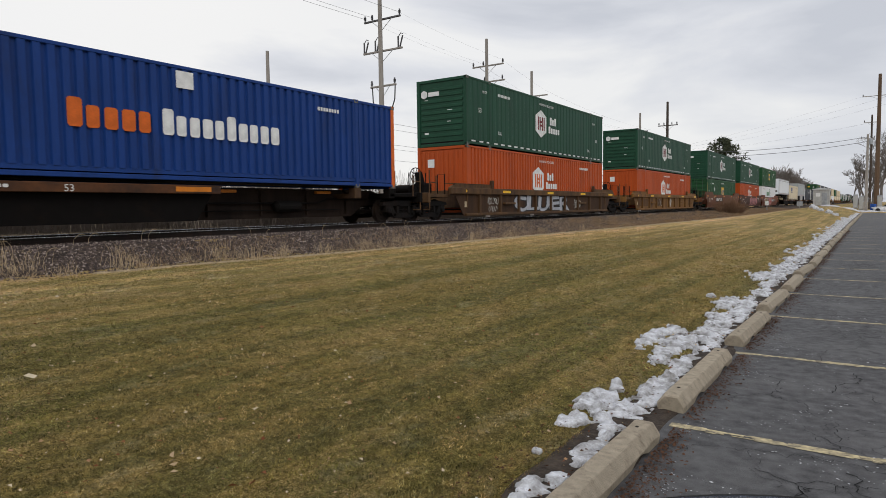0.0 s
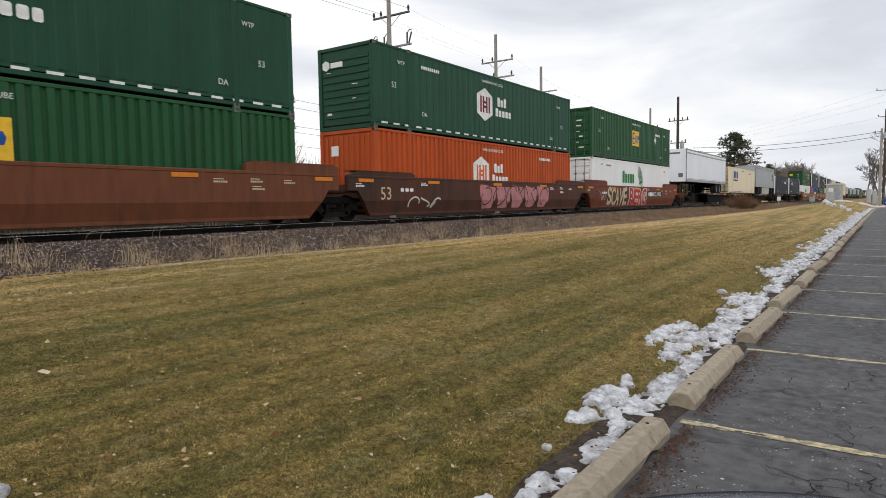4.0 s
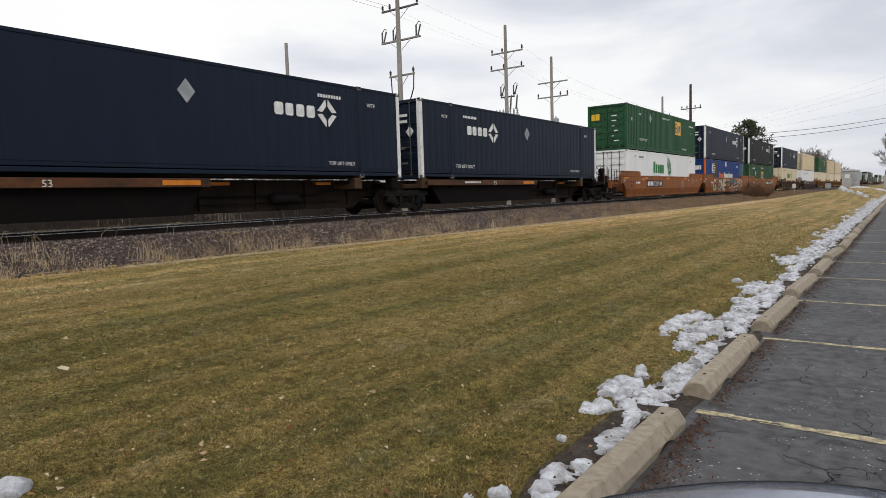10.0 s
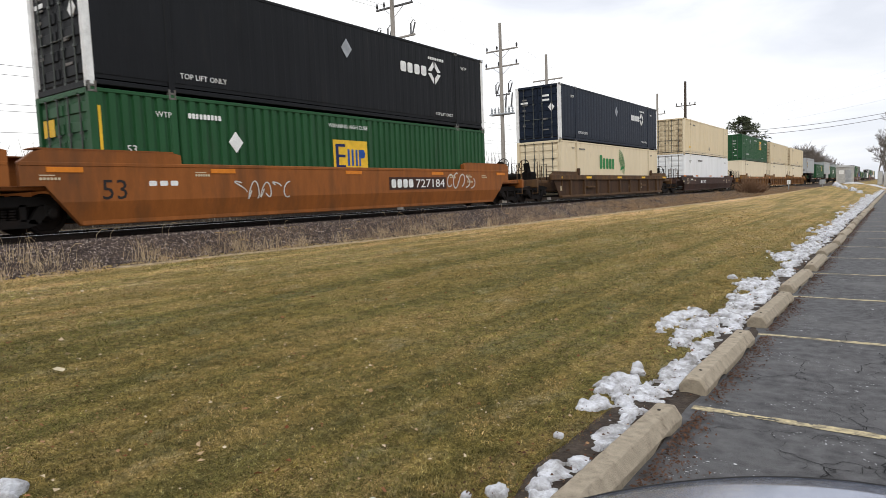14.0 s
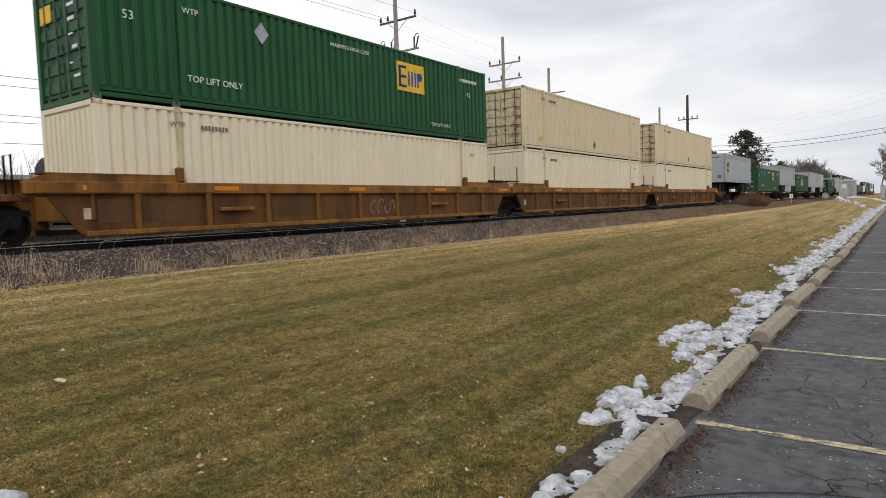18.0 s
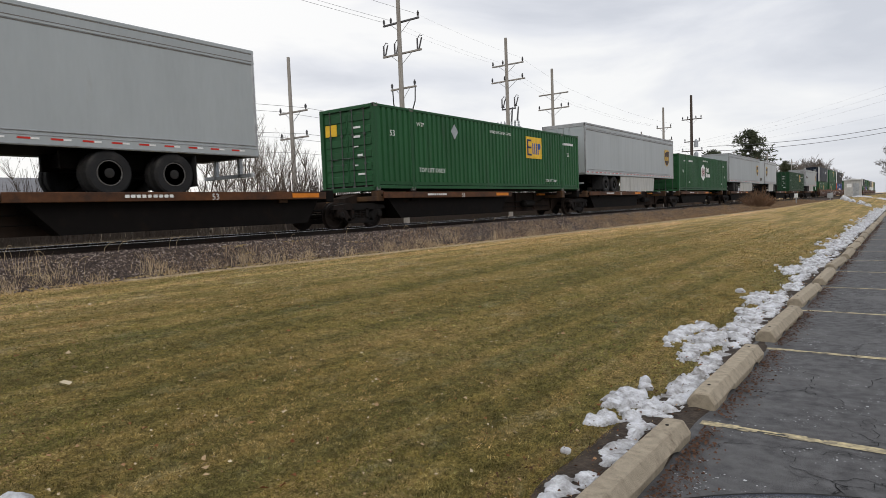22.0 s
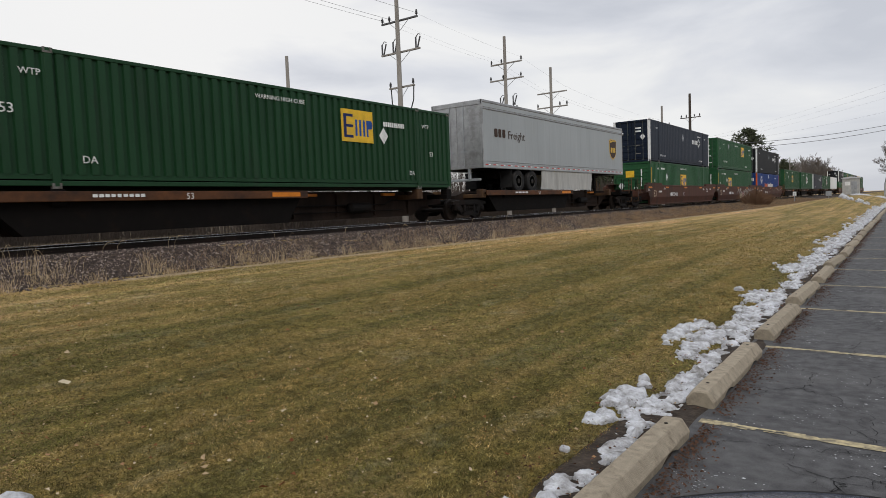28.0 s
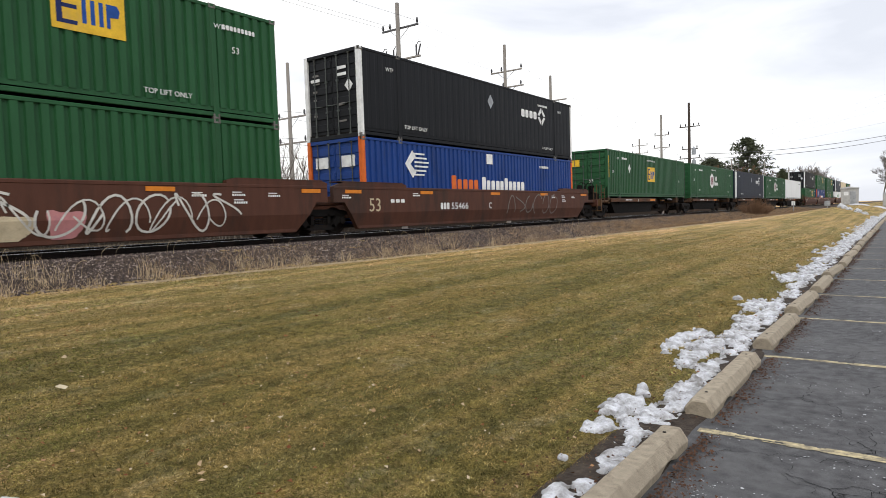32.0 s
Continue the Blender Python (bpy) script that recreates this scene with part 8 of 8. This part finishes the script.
for z, o in ((11.6, -0.8), (10.9, 0.0)):
    wire((14.6, 118, z), (-8.5, 100, z - 2.2), 0.6, 0.035)
for z, o in ((19.2, -2.2), (18.6, 0.2), (17.9, 2.2)):
    wire((15.95 + o, 128, z), (-40, 190, z - 2), 1.0, 0.007)
wire((15, 132, 15.2), (-30, 150, 12.8), 0.8, 0.008)

# ---- trees ----
def bare_tree(x, y, h, seed, mat="bark", label="", spreadk=0.5, depth=5, z0=None, trunks=1, r0=None, thin=0.0):
    r = random.Random(seed)
    limbs, twigs = Geo(), Geo()

    def grow(p, d, ln, rad, k):
        pts = [p]
        for _ in range(3):
            d = (d + Vector((r.gauss(0, 0.13), r.gauss(0, 0.13), r.gauss(0.03, 0.08)))).normalized()
            p = p + d * (ln / 3)
            pts.append(p)
        (limbs if k > depth - 2 else twigs).tube(pts, max(rad, thin), 6 if k > depth - 2 else 3, max(rad * 0.6, thin))
        if k == 0:
            return
        for i in range(r.choice((2, 3, 3)) + (1 if k < 3 else 0)):
            q = pts[r.choice((1, 2, 3))] if i else pts[3]
            a = Vector((r.gauss(0, 1), r.gauss(0, 1), r.gauss(0.25, 0.5))).normalized()
            grow(q, (d + a * spreadk * r.uniform(0.7, 1.6)).normalized(), ln * r.uniform(0.58, 0.80), rad * 0.55, k - 1)

    for i in range(trunks):
        lean = Vector((r.gauss(0, 0.12 * (trunks > 1) + 0.03), r.gauss(0, 0.12 * (trunks > 1) + 0.03), 1))
        grow(Vector((r.gauss(0, 0.3) * (trunks > 1), r.gauss(0, 0.3) * (trunks > 1), 0)), lean, h * 0.34, r0 or h * 0.022, depth)
    t = thing("bare_tree", None, label, "tree", "trees beyond the track", at=pose(x, y, gz(x, y) if z0 is None else z0))
    part("trunk", limbs.mesh("trunk", M[mat]), t)
    part("crown", twigs.mesh("crown", M[mat]), t)
    return t


BT = "leafless winter tree with fine dark twigs"


def stem_tree(x, y, h, seed, stems, label):
    """A young leafless tree: a few rising stems, each with thin side branches that turn upwards."""
    r = random.Random(seed)
    trunk, twigs = Geo(), Geo()

    def shoot(p, d, ln, rad, level):
        pts = [p]
        for _ in range(6):
            d = (d + Vector((r.gauss(0, 0.07), r.gauss(0, 0.07), 0.05))).normalized()
            p = p + d * ln / 6
            pts.append(p)
        (trunk if level == 0 else twigs).tube(pts, rad, 5 if level == 0 else 3, rad * 0.3)
        if level < 3:
            for k in range((11, 6, 4)[level]):
                q = pts[r.randint(2 if level == 0 else 1, 5)]
                a = r.uniform(0, 6.28)
                side = (d + Vector((math.cos(a), math.sin(a), 0.15)) * r.uniform(0.45, 0.85)).normalized()
                shoot(q, side, ln * r.uniform(0.22, 0.42) * (1.2 if level else 1), rad * 0.42, level + 1)

    for k in range(stems):
        a = 6.28 * k / stems + r.uniform(-0.5, 0.5)
        shoot(Vector((0.25 * math.cos(a), 0.25 * math.sin(a), 0)), Vector((0.30 * math.cos(a), 0.30 * math.sin(a), 1)).normalized(), h * r.uniform(0.75, 1.0), 0.0085 * h, 0)
    t = thing("bare_tree", None, label, "tree", "trees beyond the track", at=pose(x, y, gz(x, y)))
    part("trunk", trunk.mesh("trunk", M["bark"]), t)
    part("crown", twigs.mesh("crown", M["palebark"]), t)


stem_tree(-28, 28.2, 9.6, 3, 3, BT)
stem_tree(-28, 31.6, 9.2, 4, 3, BT)
stem_tree(-30, 35.0, 7.0, 5, 3, BT)
stem_tree(-40, 22.0, 6.0, 6, 3, BT)
for i in range(5):
    az = radians((49.5, 51.5, 53.2, 55.0, 56.5)[i])
    d = 31 + 5 * (i % 3)
    stem_tree(15.5 - d * math.sin(az), d * math.cos(az), (4.6, 5.2, 4.2, 5.0, 4.4)[i], 70 + i, 4, "small tangled leafless tree behind the track")
for i in range(7):
    bare_tree(-9.5 - 2.6 * i, 158 + 5 * (i % 3), (9, 11, 12, 10.5, 11, 9.5, 9)[i], 90 + i, "redbush" if i % 2 else "palebark", "leafless brown tree among the pines", 0.55, 5, trunks=2, thin=0.04)
for i, (x, y, h) in enumerate(((19.5, 150, 14), (16.8, 158, 17), (14.2, 165, 13), (12.8, 150, 9), (22, 160, 17))):
    bare_tree(x, y, h, 20 + i, "greybark", BT, 0.55, 6, trunks=2, thin=0.018)
for i in range(17):
    az = radians(4.5 + i * 0.24)
    d = 250 + 12 * (i % 4)
    bare_tree(15.5 - d * math.sin(az), d * math.cos(az), (9, 10, 12, 13, 12, 14, 15, 14, 15.5, 15, 14, 14.5, 13, 12, 12.5, 11, 10)[i], 40 + i, "greybark", BT, 0.6, 5, trunks=3, thin=0.04)
for i in range(5):
    bare_tree(-22 - 4 * i, 150 + 14 * i, 8 + (i % 2) * 2, 60 + i, "palebark", BT, 0.5, 5, trunks=2, thin=0.025)


def pine(x, y, h, w, seed, label, bare=0.3):
    """A ragged pine: trunk, whorled limbs and many needle clumps with gaps."""
    r = random.Random(seed)
    wood, green = Geo(), Geo()
    wood.tube([(0, 0, 0), (0.1, 0, h * 0.5), (0, 0.1, h)], h * 0.018, 7, 0.03)
    for k in range(230 if w > 3 else 120):
        t = bare + (1 - bare) * r.random()
        ln = w * (1 - ((t - bare) / (1 - bare)) ** 3.2) ** 0.6 * r.choice((0.3, 0.55, 0.8, 1.0, 1.15)) + 0.3
        a = r.uniform(0, 6.28)
        b = Vector((0, 0, h * t))
        e = b + Vector((math.cos(a) * ln, math.sin(a) * ln, ln * r.uniform(-0.05, 0.35)))
        wood.tube([b, (b + e) / 2, e], 0.06, 3, 0.015)
        for _ in range(6):
            q = b.lerp(e, r.uniform(0.35, 1.05)) + Vector((r.gauss(0, 0.3), r.gauss(0, 0.3), r.gauss(0, 0.2)))
            for _ in range(7):
                d = Vector((r.gauss(0, 1), r.gauss(0, 1), r.gauss(0.2, 0.8))).normalized() * r.uniform(0.4, 0.9)
                s = Vector((r.gauss(0, 1), r.gauss(0, 1), r.gauss(0, 1))).normalized() * 0.14
                green.face(tuple(q - s), tuple(q + s), tuple(q + d))
    t = thing("pine_tree", None, label, "tree", "trees beyond the track", at=pose(x, y, gz(x, y)))
    part("trunk", wood.mesh("trunk", M["bark"]), t)
    part("crown", green.mesh("crown", M["needles"]), t)


pine(-14.8, 166, 16.4, 5.8, 1, "ragged dark green pine behind the track", 0.2)
pine(-22.5, 164, 12.2, 4.6, 2, "dark green pine behind the track", 0.15)
pine(-27.5, 188, 12.0, 3.0, 6, "dark green pine behind the track")
pine(-20, 90.5, 8.1, 1.7, 3, "narrow dark green spruce behind the track", 0.08)
pine(-24, 150, 9.5, 2.2, 4, "dark green spruce behind the track", 0.1)
pine(-14, 215, 11.0, 2.2, 5, "dark green spruce behind the track", 0.1)


def brush(x, y, w, h, seed, mat, label):
    """A dense round shrub of thin bare stems."""
    r = random.Random(seed)
    g = Geo()
    for _ in range(420):
        a, q = r.uniform(0, 6.28), r.random() ** 0.5
        bx, by = w * 0.35 * q * math.cos(a), w * 0.35 * q * math.sin(a)
        e = Vector((bx * 2.3 + r.gauss(0, w * 0.08), by * 2.3 + r.gauss(0, w * 0.08), h * (1 - 0.55 * q * q) * r.uniform(0.6, 1.05)))
        m = Vector((bx * 1.5, by * 1.5, e.z * 0.55))
        g.tube([(bx, by, 0), m, e], 0.014, 3, 0.006)
    thing("shrub", g.mesh("shrub", M[mat]), label, "shrub", "shrubs along the track", at=pose(x, y, gz(x, y)))


def hedgerow():
    r = random.Random(81)
    g = Geo()
    for _ in range(24000):
        y = -25 + 210 * r.random() ** 1.3
        x = -11.5 - abs(r.gauss(0, 4.5)) - (5 if y < 22 else 0)
        k = 0.75 + 0.5 * noise.noise((x * 0.12, y * 0.16, 4)) + 0.3 * noise.noise((x * 0.4, y * 0.5, 1))
        h = max(0.4, 3.0 * (1 + 0.45 * smooth(12, 18, y) * (1 - smooth(60, 90, y))) * k * r.uniform(0.45, 1.15))
        lx, ly = r.gauss(0, 0.35), r.gauss(0, 0.35)
        g.tube([(x, y, 0.5), (x + lx * 0.5, y + ly * 0.5, 0.5 + h * 0.6), (x + lx, y + ly, 0.5 + h)], 0.016, 3, 0.008)
    me = bpy.data.meshes.new("hedgerow")
    me.from_pydata(g.v, [], g.f)
    me.materials.append(M["bark"])
    return me


thing("hedgerow", hedgerow(), "thicket of thin bare stems behind the track", "brush", kind="stuff")
brush(4.0, 66, 2.1, 1.75, 1, "redbush", "rust-brown leafless shrub beside the ballast")
brush(4.3, 68.5, 1.5, 1.3, 2, "redbush", "rust-brown leafless shrub beside the ballast")
rb = random.Random(8)
for i in range(46):
    y = 8 + i * 3.6 + rb.uniform(-1, 1)
    brush(-13 - rb.uniform(0, 9) - (6 if y < 24 else 0), y, rb.uniform(3, 5.5), rb.uniform(1.4, 3.2), 100 + i, "palebark" if i % 3 else "redbush", "tangled leafless shrub behind the track")

# ---- buildings behind the track ----
barn = thing("arched_roof_building", None, "old building with a dark barrel roof and white arched gable", "building", at=pose(-60, 37.9, 0.6, 0, 0, 32))
arc = [(-2.4 * math.cos(math.pi * i / 14), 6.1 + 2.4 * math.sin(math.pi * i / 14)) for i in range(15)]
part("roof", Geo().prism([(a, b) for a, b in arc], -7.5, -0.3).mesh("roof", M["roofdark"]), barn)
part("gable", Geo().prism([(a * 1.04, 6.1 + (b - 6.1) * 1.05) for a, b in arc] + [(2.4, 0), (-2.4, 0)][0:2], -0.28, 0.0).mesh("gable", M["sidingwhite"]), barn, "white arched gable wall")
part("wall", Geo().box(-7.5, -0.3, -2.35, 2.35, 0, 6.1).mesh("wall", M["sidingwhite"]), barn)
vent = part("roof_vent", Geo().lathe(-3.6, 0, 8.4, [(0, 0.45), (0.7, 0.45), (0.72, 0.8), (0.85, 0.8), (1.0, 0.1)], 14, "z").mesh("roof_vent", M["galv"]), barn, "grey metal roof ventilator")
part("window", Geo().box(-0.01, 0.03, -0.5, 0.5, 5.7, 6.9, 0.02).mesh("window", M["glassdark"]), barn)
hall = thing("low_building", None, "long low building with grey hipped roof and pale walls", "building", at=pose(-46, 24.2, 0.6))
part("wall", Geo().box(-5, 5, -15, 6, 0, 2.9, 0.02).mesh("wall", M["sidingwhite"]), hall)
part("roof", Geo().along([(-5.6, 2.85), (5.6, 2.85), (2.2, 4.9), (-2.2, 4.9)], -15.5, 6.5).mesh("roof", M["roofgrey"]), hall)
for i in range(5):
    win = part("window", cached(("hwin",), lambda: Geo().box(5.0, 5.05, -0.6, 0.6, 1.0, 2.2, 0.01).mesh("window", M["sidingwhite"])), hall, "", pose(0, -12 + i * 4, 0))
    part("pane", cached(("hpane",), lambda: Geo().box(5.05, 5.06, -0.5, 0.5, 1.1, 2.1).mesh("pane", M["glassdark"])), win)

# trackside equipment hut
hut = thing("equipment_hut", None, "small grey metal trackside equipment hut", "hut", at=pose(8.3, 124.5, gz(8.3, 124.5) - 0.05))
part("wall", Geo().box(-1.15, 1.15, -1.6, 1.6, 0.1, 2.75, 0.03).mesh("wall", M["shed"]), hut)
part("roof", Geo().along([(-1.3, 2.72), (1.3, 2.72), (1.25, 2.85), (0, 3.02), (-1.25, 2.85)], -1.75, 1.75).mesh("roof", M["sidingwhite"]), hut, "white low-pitched roof")
part("door", Geo().box(0.1, 0.9, -1.64, -1.6, 0.2, 2.2, 0.01).mesh("door", M["galv"]), hut)
part("notice", Geo().box(-0.75, -0.1, -1.63, -1.6, 1.6, 2.2).mesh("notice", M["decal"]), hut, "white notice board")
part("base", Geo().box(-1.2, 1.2, -1.65, 1.65, -0.2, 0.12).mesh("base", M["concrete"]), hut)
for x, y, h in ((5.4, 121, 1.3),):
    sig = thing("relay_cabinet", None, "grey metal relay cabinet on a post", "cabinet", "trackside cabinets", at=pose(x, y, gz(x, y)))
    part("cabinet", Geo().box(-0.4, 0.4, -0.3, 0.3, 0.5, h, 0.03).mesh("cabinet", M["galv"]), sig)
    part("post", Geo().tube([(0, 0, -0.1), (0, 0, 0.55)], 0.07, 8).mesh("post", M["galv"]), sig)
# mileage marker by the track
mk = thing("track_marker", None, "short white post with a small sign by the track", "sign", at=pose(4.6, 88, gz(4.6, 88)))
part("post", Geo().tube([(0, 0, -0.1), (0, 0, 1.1)], 0.05, 8).mesh("post", M["galv"]), mk)
part("sign", Geo().box(-0.2, 0.2, -0.04, -0.02, 0.75, 1.25, 0.01).mesh("sign", M["decal"]), mk)

# boxes, fence and cars beyond the lot
for x, y in ((13.1, 124.5), (13.9, 124.5), (16.4, 126), (18.0, 126)):
    ub = thing("utility_box", None, "grey metal utility cabinet beyond the lot", "utility cabinet", "utility cabinets", at=pose(x, y, gz(x, y)))
    part("body", Geo().box(-0.34, 0.34, -0.35, 0.35, 0, 2.3, 0.03).mesh("body", M["galv"]), ub)
    part("door", Geo().box(-0.28, 0.28, -0.375, -0.35, 0.2, 2.1, 0.01).mesh("door", M["shed"]), ub)
drum = thing("waste_bin", Geo().lathe(0, 0, 0, [(0, 0.36), (0.06, 0.4), (0.95, 0.42), (1.0, 0.38)], 16, "z").mesh("waste_bin", M["bluedecal"], True), "dark blue waste bin at the end of the lot", "waste bin", at=pose(15.55, 121.0, gz(15.55, 121)))
fence = thing("chain_link_fence", None, "grey chain-link fence beyond the lot", "fence", at=pose(0, 130, gz(16, 130)))
for i in range(9):
    part("post", cached(("fpost",), lambda: Geo().tube([(0, 0, -0.1), (0, 0, 1.9)], 0.04, 6).mesh("post", M["galv"])), fence, "", pose(13 + i * 2.6, 0, 0))


def fence_wire():
    g = Geo()
    for i in range(70):
        a = 13 + i * 0.3
        g.tube([(a, 0, 0.05), (a + 1.8, 0, 1.85)], 0.006, 3)
        g.tube([(a + 1.8, 0, 0.05), (a, 0, 1.85)], 0.006, 3)
    g.tube([(13, 0, 1.87), (34, 0, 1.87)], 0.025, 6)
    return g.mesh("mesh_wire", M["galv"])


part("mesh_wire", fence_wire(), fence)


def car(x, y, rz, paint, label, own=False):
    """A saloon car: lofted body, hood, cabin glass, wheels, lights. Nose towards +y."""
    c = thing("parked_car", None, label, "car", at=pose(x, y, 0.012, 0, 0, rz))
    # stations along y: half width, sill height, belt height
    st = [(-2.32, 0.70, 0.42, 0.72), (-2.2, 0.82, 0.28, 0.92), (-1.4, 0.88, 0.20, 0.98), (-0.3, 0.89, 0.19, 0.95), (0.75, 0.89, 0.19, 0.92), (1.5, 0.87, 0.22, 0.78), (1.85, 0.80, 0.26, 0.70), (2.05, 0.55, 0.34, 0.62)]
    g = Geo()
    m = 9
    for yy, w, a, b in st:
        for i in range(m):
            t = i / (m - 1) * 2 - 1
            g.v.append((w * t, yy + 0.16 * (1 - t * t) * (1 if yy > 1.7 else 0), b + 0.02 * (1 - t * t) - (0.09 * abs(t) ** 6)))
        g.v += [(w * 1.02, yy, (a + b) / 2), (w * 0.97, yy, a), (-w * 0.97, yy, a), (-w * 1.02, yy, (a + b) / 2)]
    k = m + 4
    for s_ in range(len(st) - 1):
        for i in range(k):
            j = (i + 1) % k
            g.f.append((s_ * k + i, s_ * k + j, (s_ + 1) * k + j, (s_ + 1) * k + i))
    g.f += [tuple(range(k)), tuple(range((len(st) - 1) * k, len(st) * k))]
    hood = Geo()
    nu, nv = 24, 14
    for j in range(nv + 1):
        v = j / nv
        for i in range(nu + 1):
            t = i / nu * 2 - 1
            front = 2.30 - 0.60 * abs(t) ** 2.0
            hood.v.append((0.90 * t * (1 - 0.02 * v), 0.78 + (front - 0.78) * v, 0.892 + 0.010 * (1 - t * t) - 0.13 * v ** 1.8 - 0.02 * abs(t) ** 5))
    hood.f += [(j * (nu + 1) + i, j * (nu + 1) + i + 1, (j + 1) * (nu + 1) + i + 1, (j + 1) * (nu + 1) + i) for j in range(nv) for i in range(nu)]
    o = len(hood.v)
    edge = [hood.v[nv * (nu + 1) + i] for i in range(nu + 1)]
    hood.v += [(x_, y_ - 0.03, z_ - 0.14) for x_, y_, z_ in edge]
    hood.f += [(nv * (nu + 1) + i, nv * (nu + 1) + i + 1, o + i + 1, o + i) for i in range(nu)]
    part("hood", hood.mesh("hood", M[paint], True), c, "glossy silver-blue hood" if own else "")
    part("hood_seam", Geo().tube([(x_, y_ + 0.004, z_ - 0.004) for x_, y_, z_ in edge], 0.007, 5).mesh("hood_seam", M["plastic"]), c)
    part("body", g.mesh("body", M[paint], True), c)
    cab = Geo()
    for yy, w, z in ((-1.75, 0.72, 0.97), (-1.0, 0.60, 1.36), (-0.1, 0.60, 1.40), (0.80, 0.72, 0.95)):
        cab.v += [(-w, yy, z), (-w * 0.6, yy, z + 0.03), (w * 0.6, yy, z + 0.03), (w, yy, z), (0.82, yy, 0.9), (-0.82, yy, 0.9)]
    for s_ in range(3):
        for i in range(6):
            j = (i + 1) % 6
            cab.f.append((s_ * 6 + i, s_ * 6 + j, s_ * 6 + 6 + j, s_ * 6 + 6 + i))
    part("cabin_glass", cab.mesh("cabin_glass", M["glassdark"]), c)
    part("roof", Geo().box(-0.58, 0.58, -1.0, -0.1, 1.38, 1.44, 0.02).mesh("roof", M[paint]), c)
    part("cowl", Geo().box(-0.7, 0.7, 0.72, 0.86, 0.965, 0.985, 0.006).mesh("cowl", M["plastic"]), c)
    for sx in (1, -1):
        for yy in (-1.45, 1.45):
            wh = part("tyre", cached(("ctyre",), lambda: Geo().lathe(0, 0, 0, [(-0.10, 0.22), (-0.10, 0.29), (-0.07, 0.32), (0.07, 0.32), (0.10, 0.29), (0.10, 0.22)], 22).mesh("tyre", M["tyre"])), c, "", pose(sx * 0.80, yy, 0.32))
            part("rim", cached(("crim",), lambda: Geo().lathe(0, 0, 0, [(-0.08, 0.215), (0.08, 0.215), (0.06, 0.05)], 16).mesh("rim", M["galv"])), wh, "", pose(0, 0, 0, 0, 0, 0 if sx > 0 else 180))
        part("headlight", cached(("chl", sx), lambda: Geo().box(*sorted((sx * 0.38, sx * 0.68)), 1.86, 2.0, 0.56, 0.66, 0.03).mesh("headlight", M["glassdark"])), c)
        part("door_mirror", cached(("cmir", sx), lambda: Geo().box(*sorted((sx * 0.90, sx * 1.08)), 0.42, 0.54, 0.93, 1.06, 0.03).mesh("door_mirror", M["plastic"])), c)
    return c


car(15.60, -0.18, 0, "carpaint", "silver-blue saloon car parked beside the lawn", True)
car(17.6, 119, 90, "carwhite", "white saloon car parked beyond the snow bank")


def when(way):
    """The time at which the train has gone that many metres."""
    a, b = 0.0, 32.0
    for _ in range(30):
        m = (a + b) / 2
        a, b = (m, b) if travelled(m) < way else (a, m)
    return a


def motions():
    """The whole train runs towards -y, past the camera, and the wheels roll while they are near it."""
    times = [0, 2, 4, 6, 8, 10, 12, 14, 16, 18, 20, 22, 24, 26, 28, 30, 32]
    place = {}
    for ob, s, z in MOVERS:
        place[ob] = s
        walk(ob, [(t, pose(0, s - travelled(t), z)) for t in times])
    for ob, car_, y in WHEELS:
        t0, t1 = when(place[car_] + y - 40), when(place[car_] + y + 12)
        if t1 - t0 < 0.1:
            continue
        n = math.ceil((travelled(t1) - travelled(t0)) / (0.42 * radians(84)))
        rows = [(t0 + (t1 - t0) * i / n) for i in range(n + 1)]
        rows = ([0.0] if rows[0] > 0.01 else []) + rows + ([32.0] if rows[-1] < 31.99 else [])
        turn = [math.degrees((travelled(min(max(t, t0), t1)) - travelled(t0)) / 0.42) for t in rows]
        walk(ob, [(t, pose(0, y, 0.42, a)) for t, a in zip(rows, turn)])


motions()
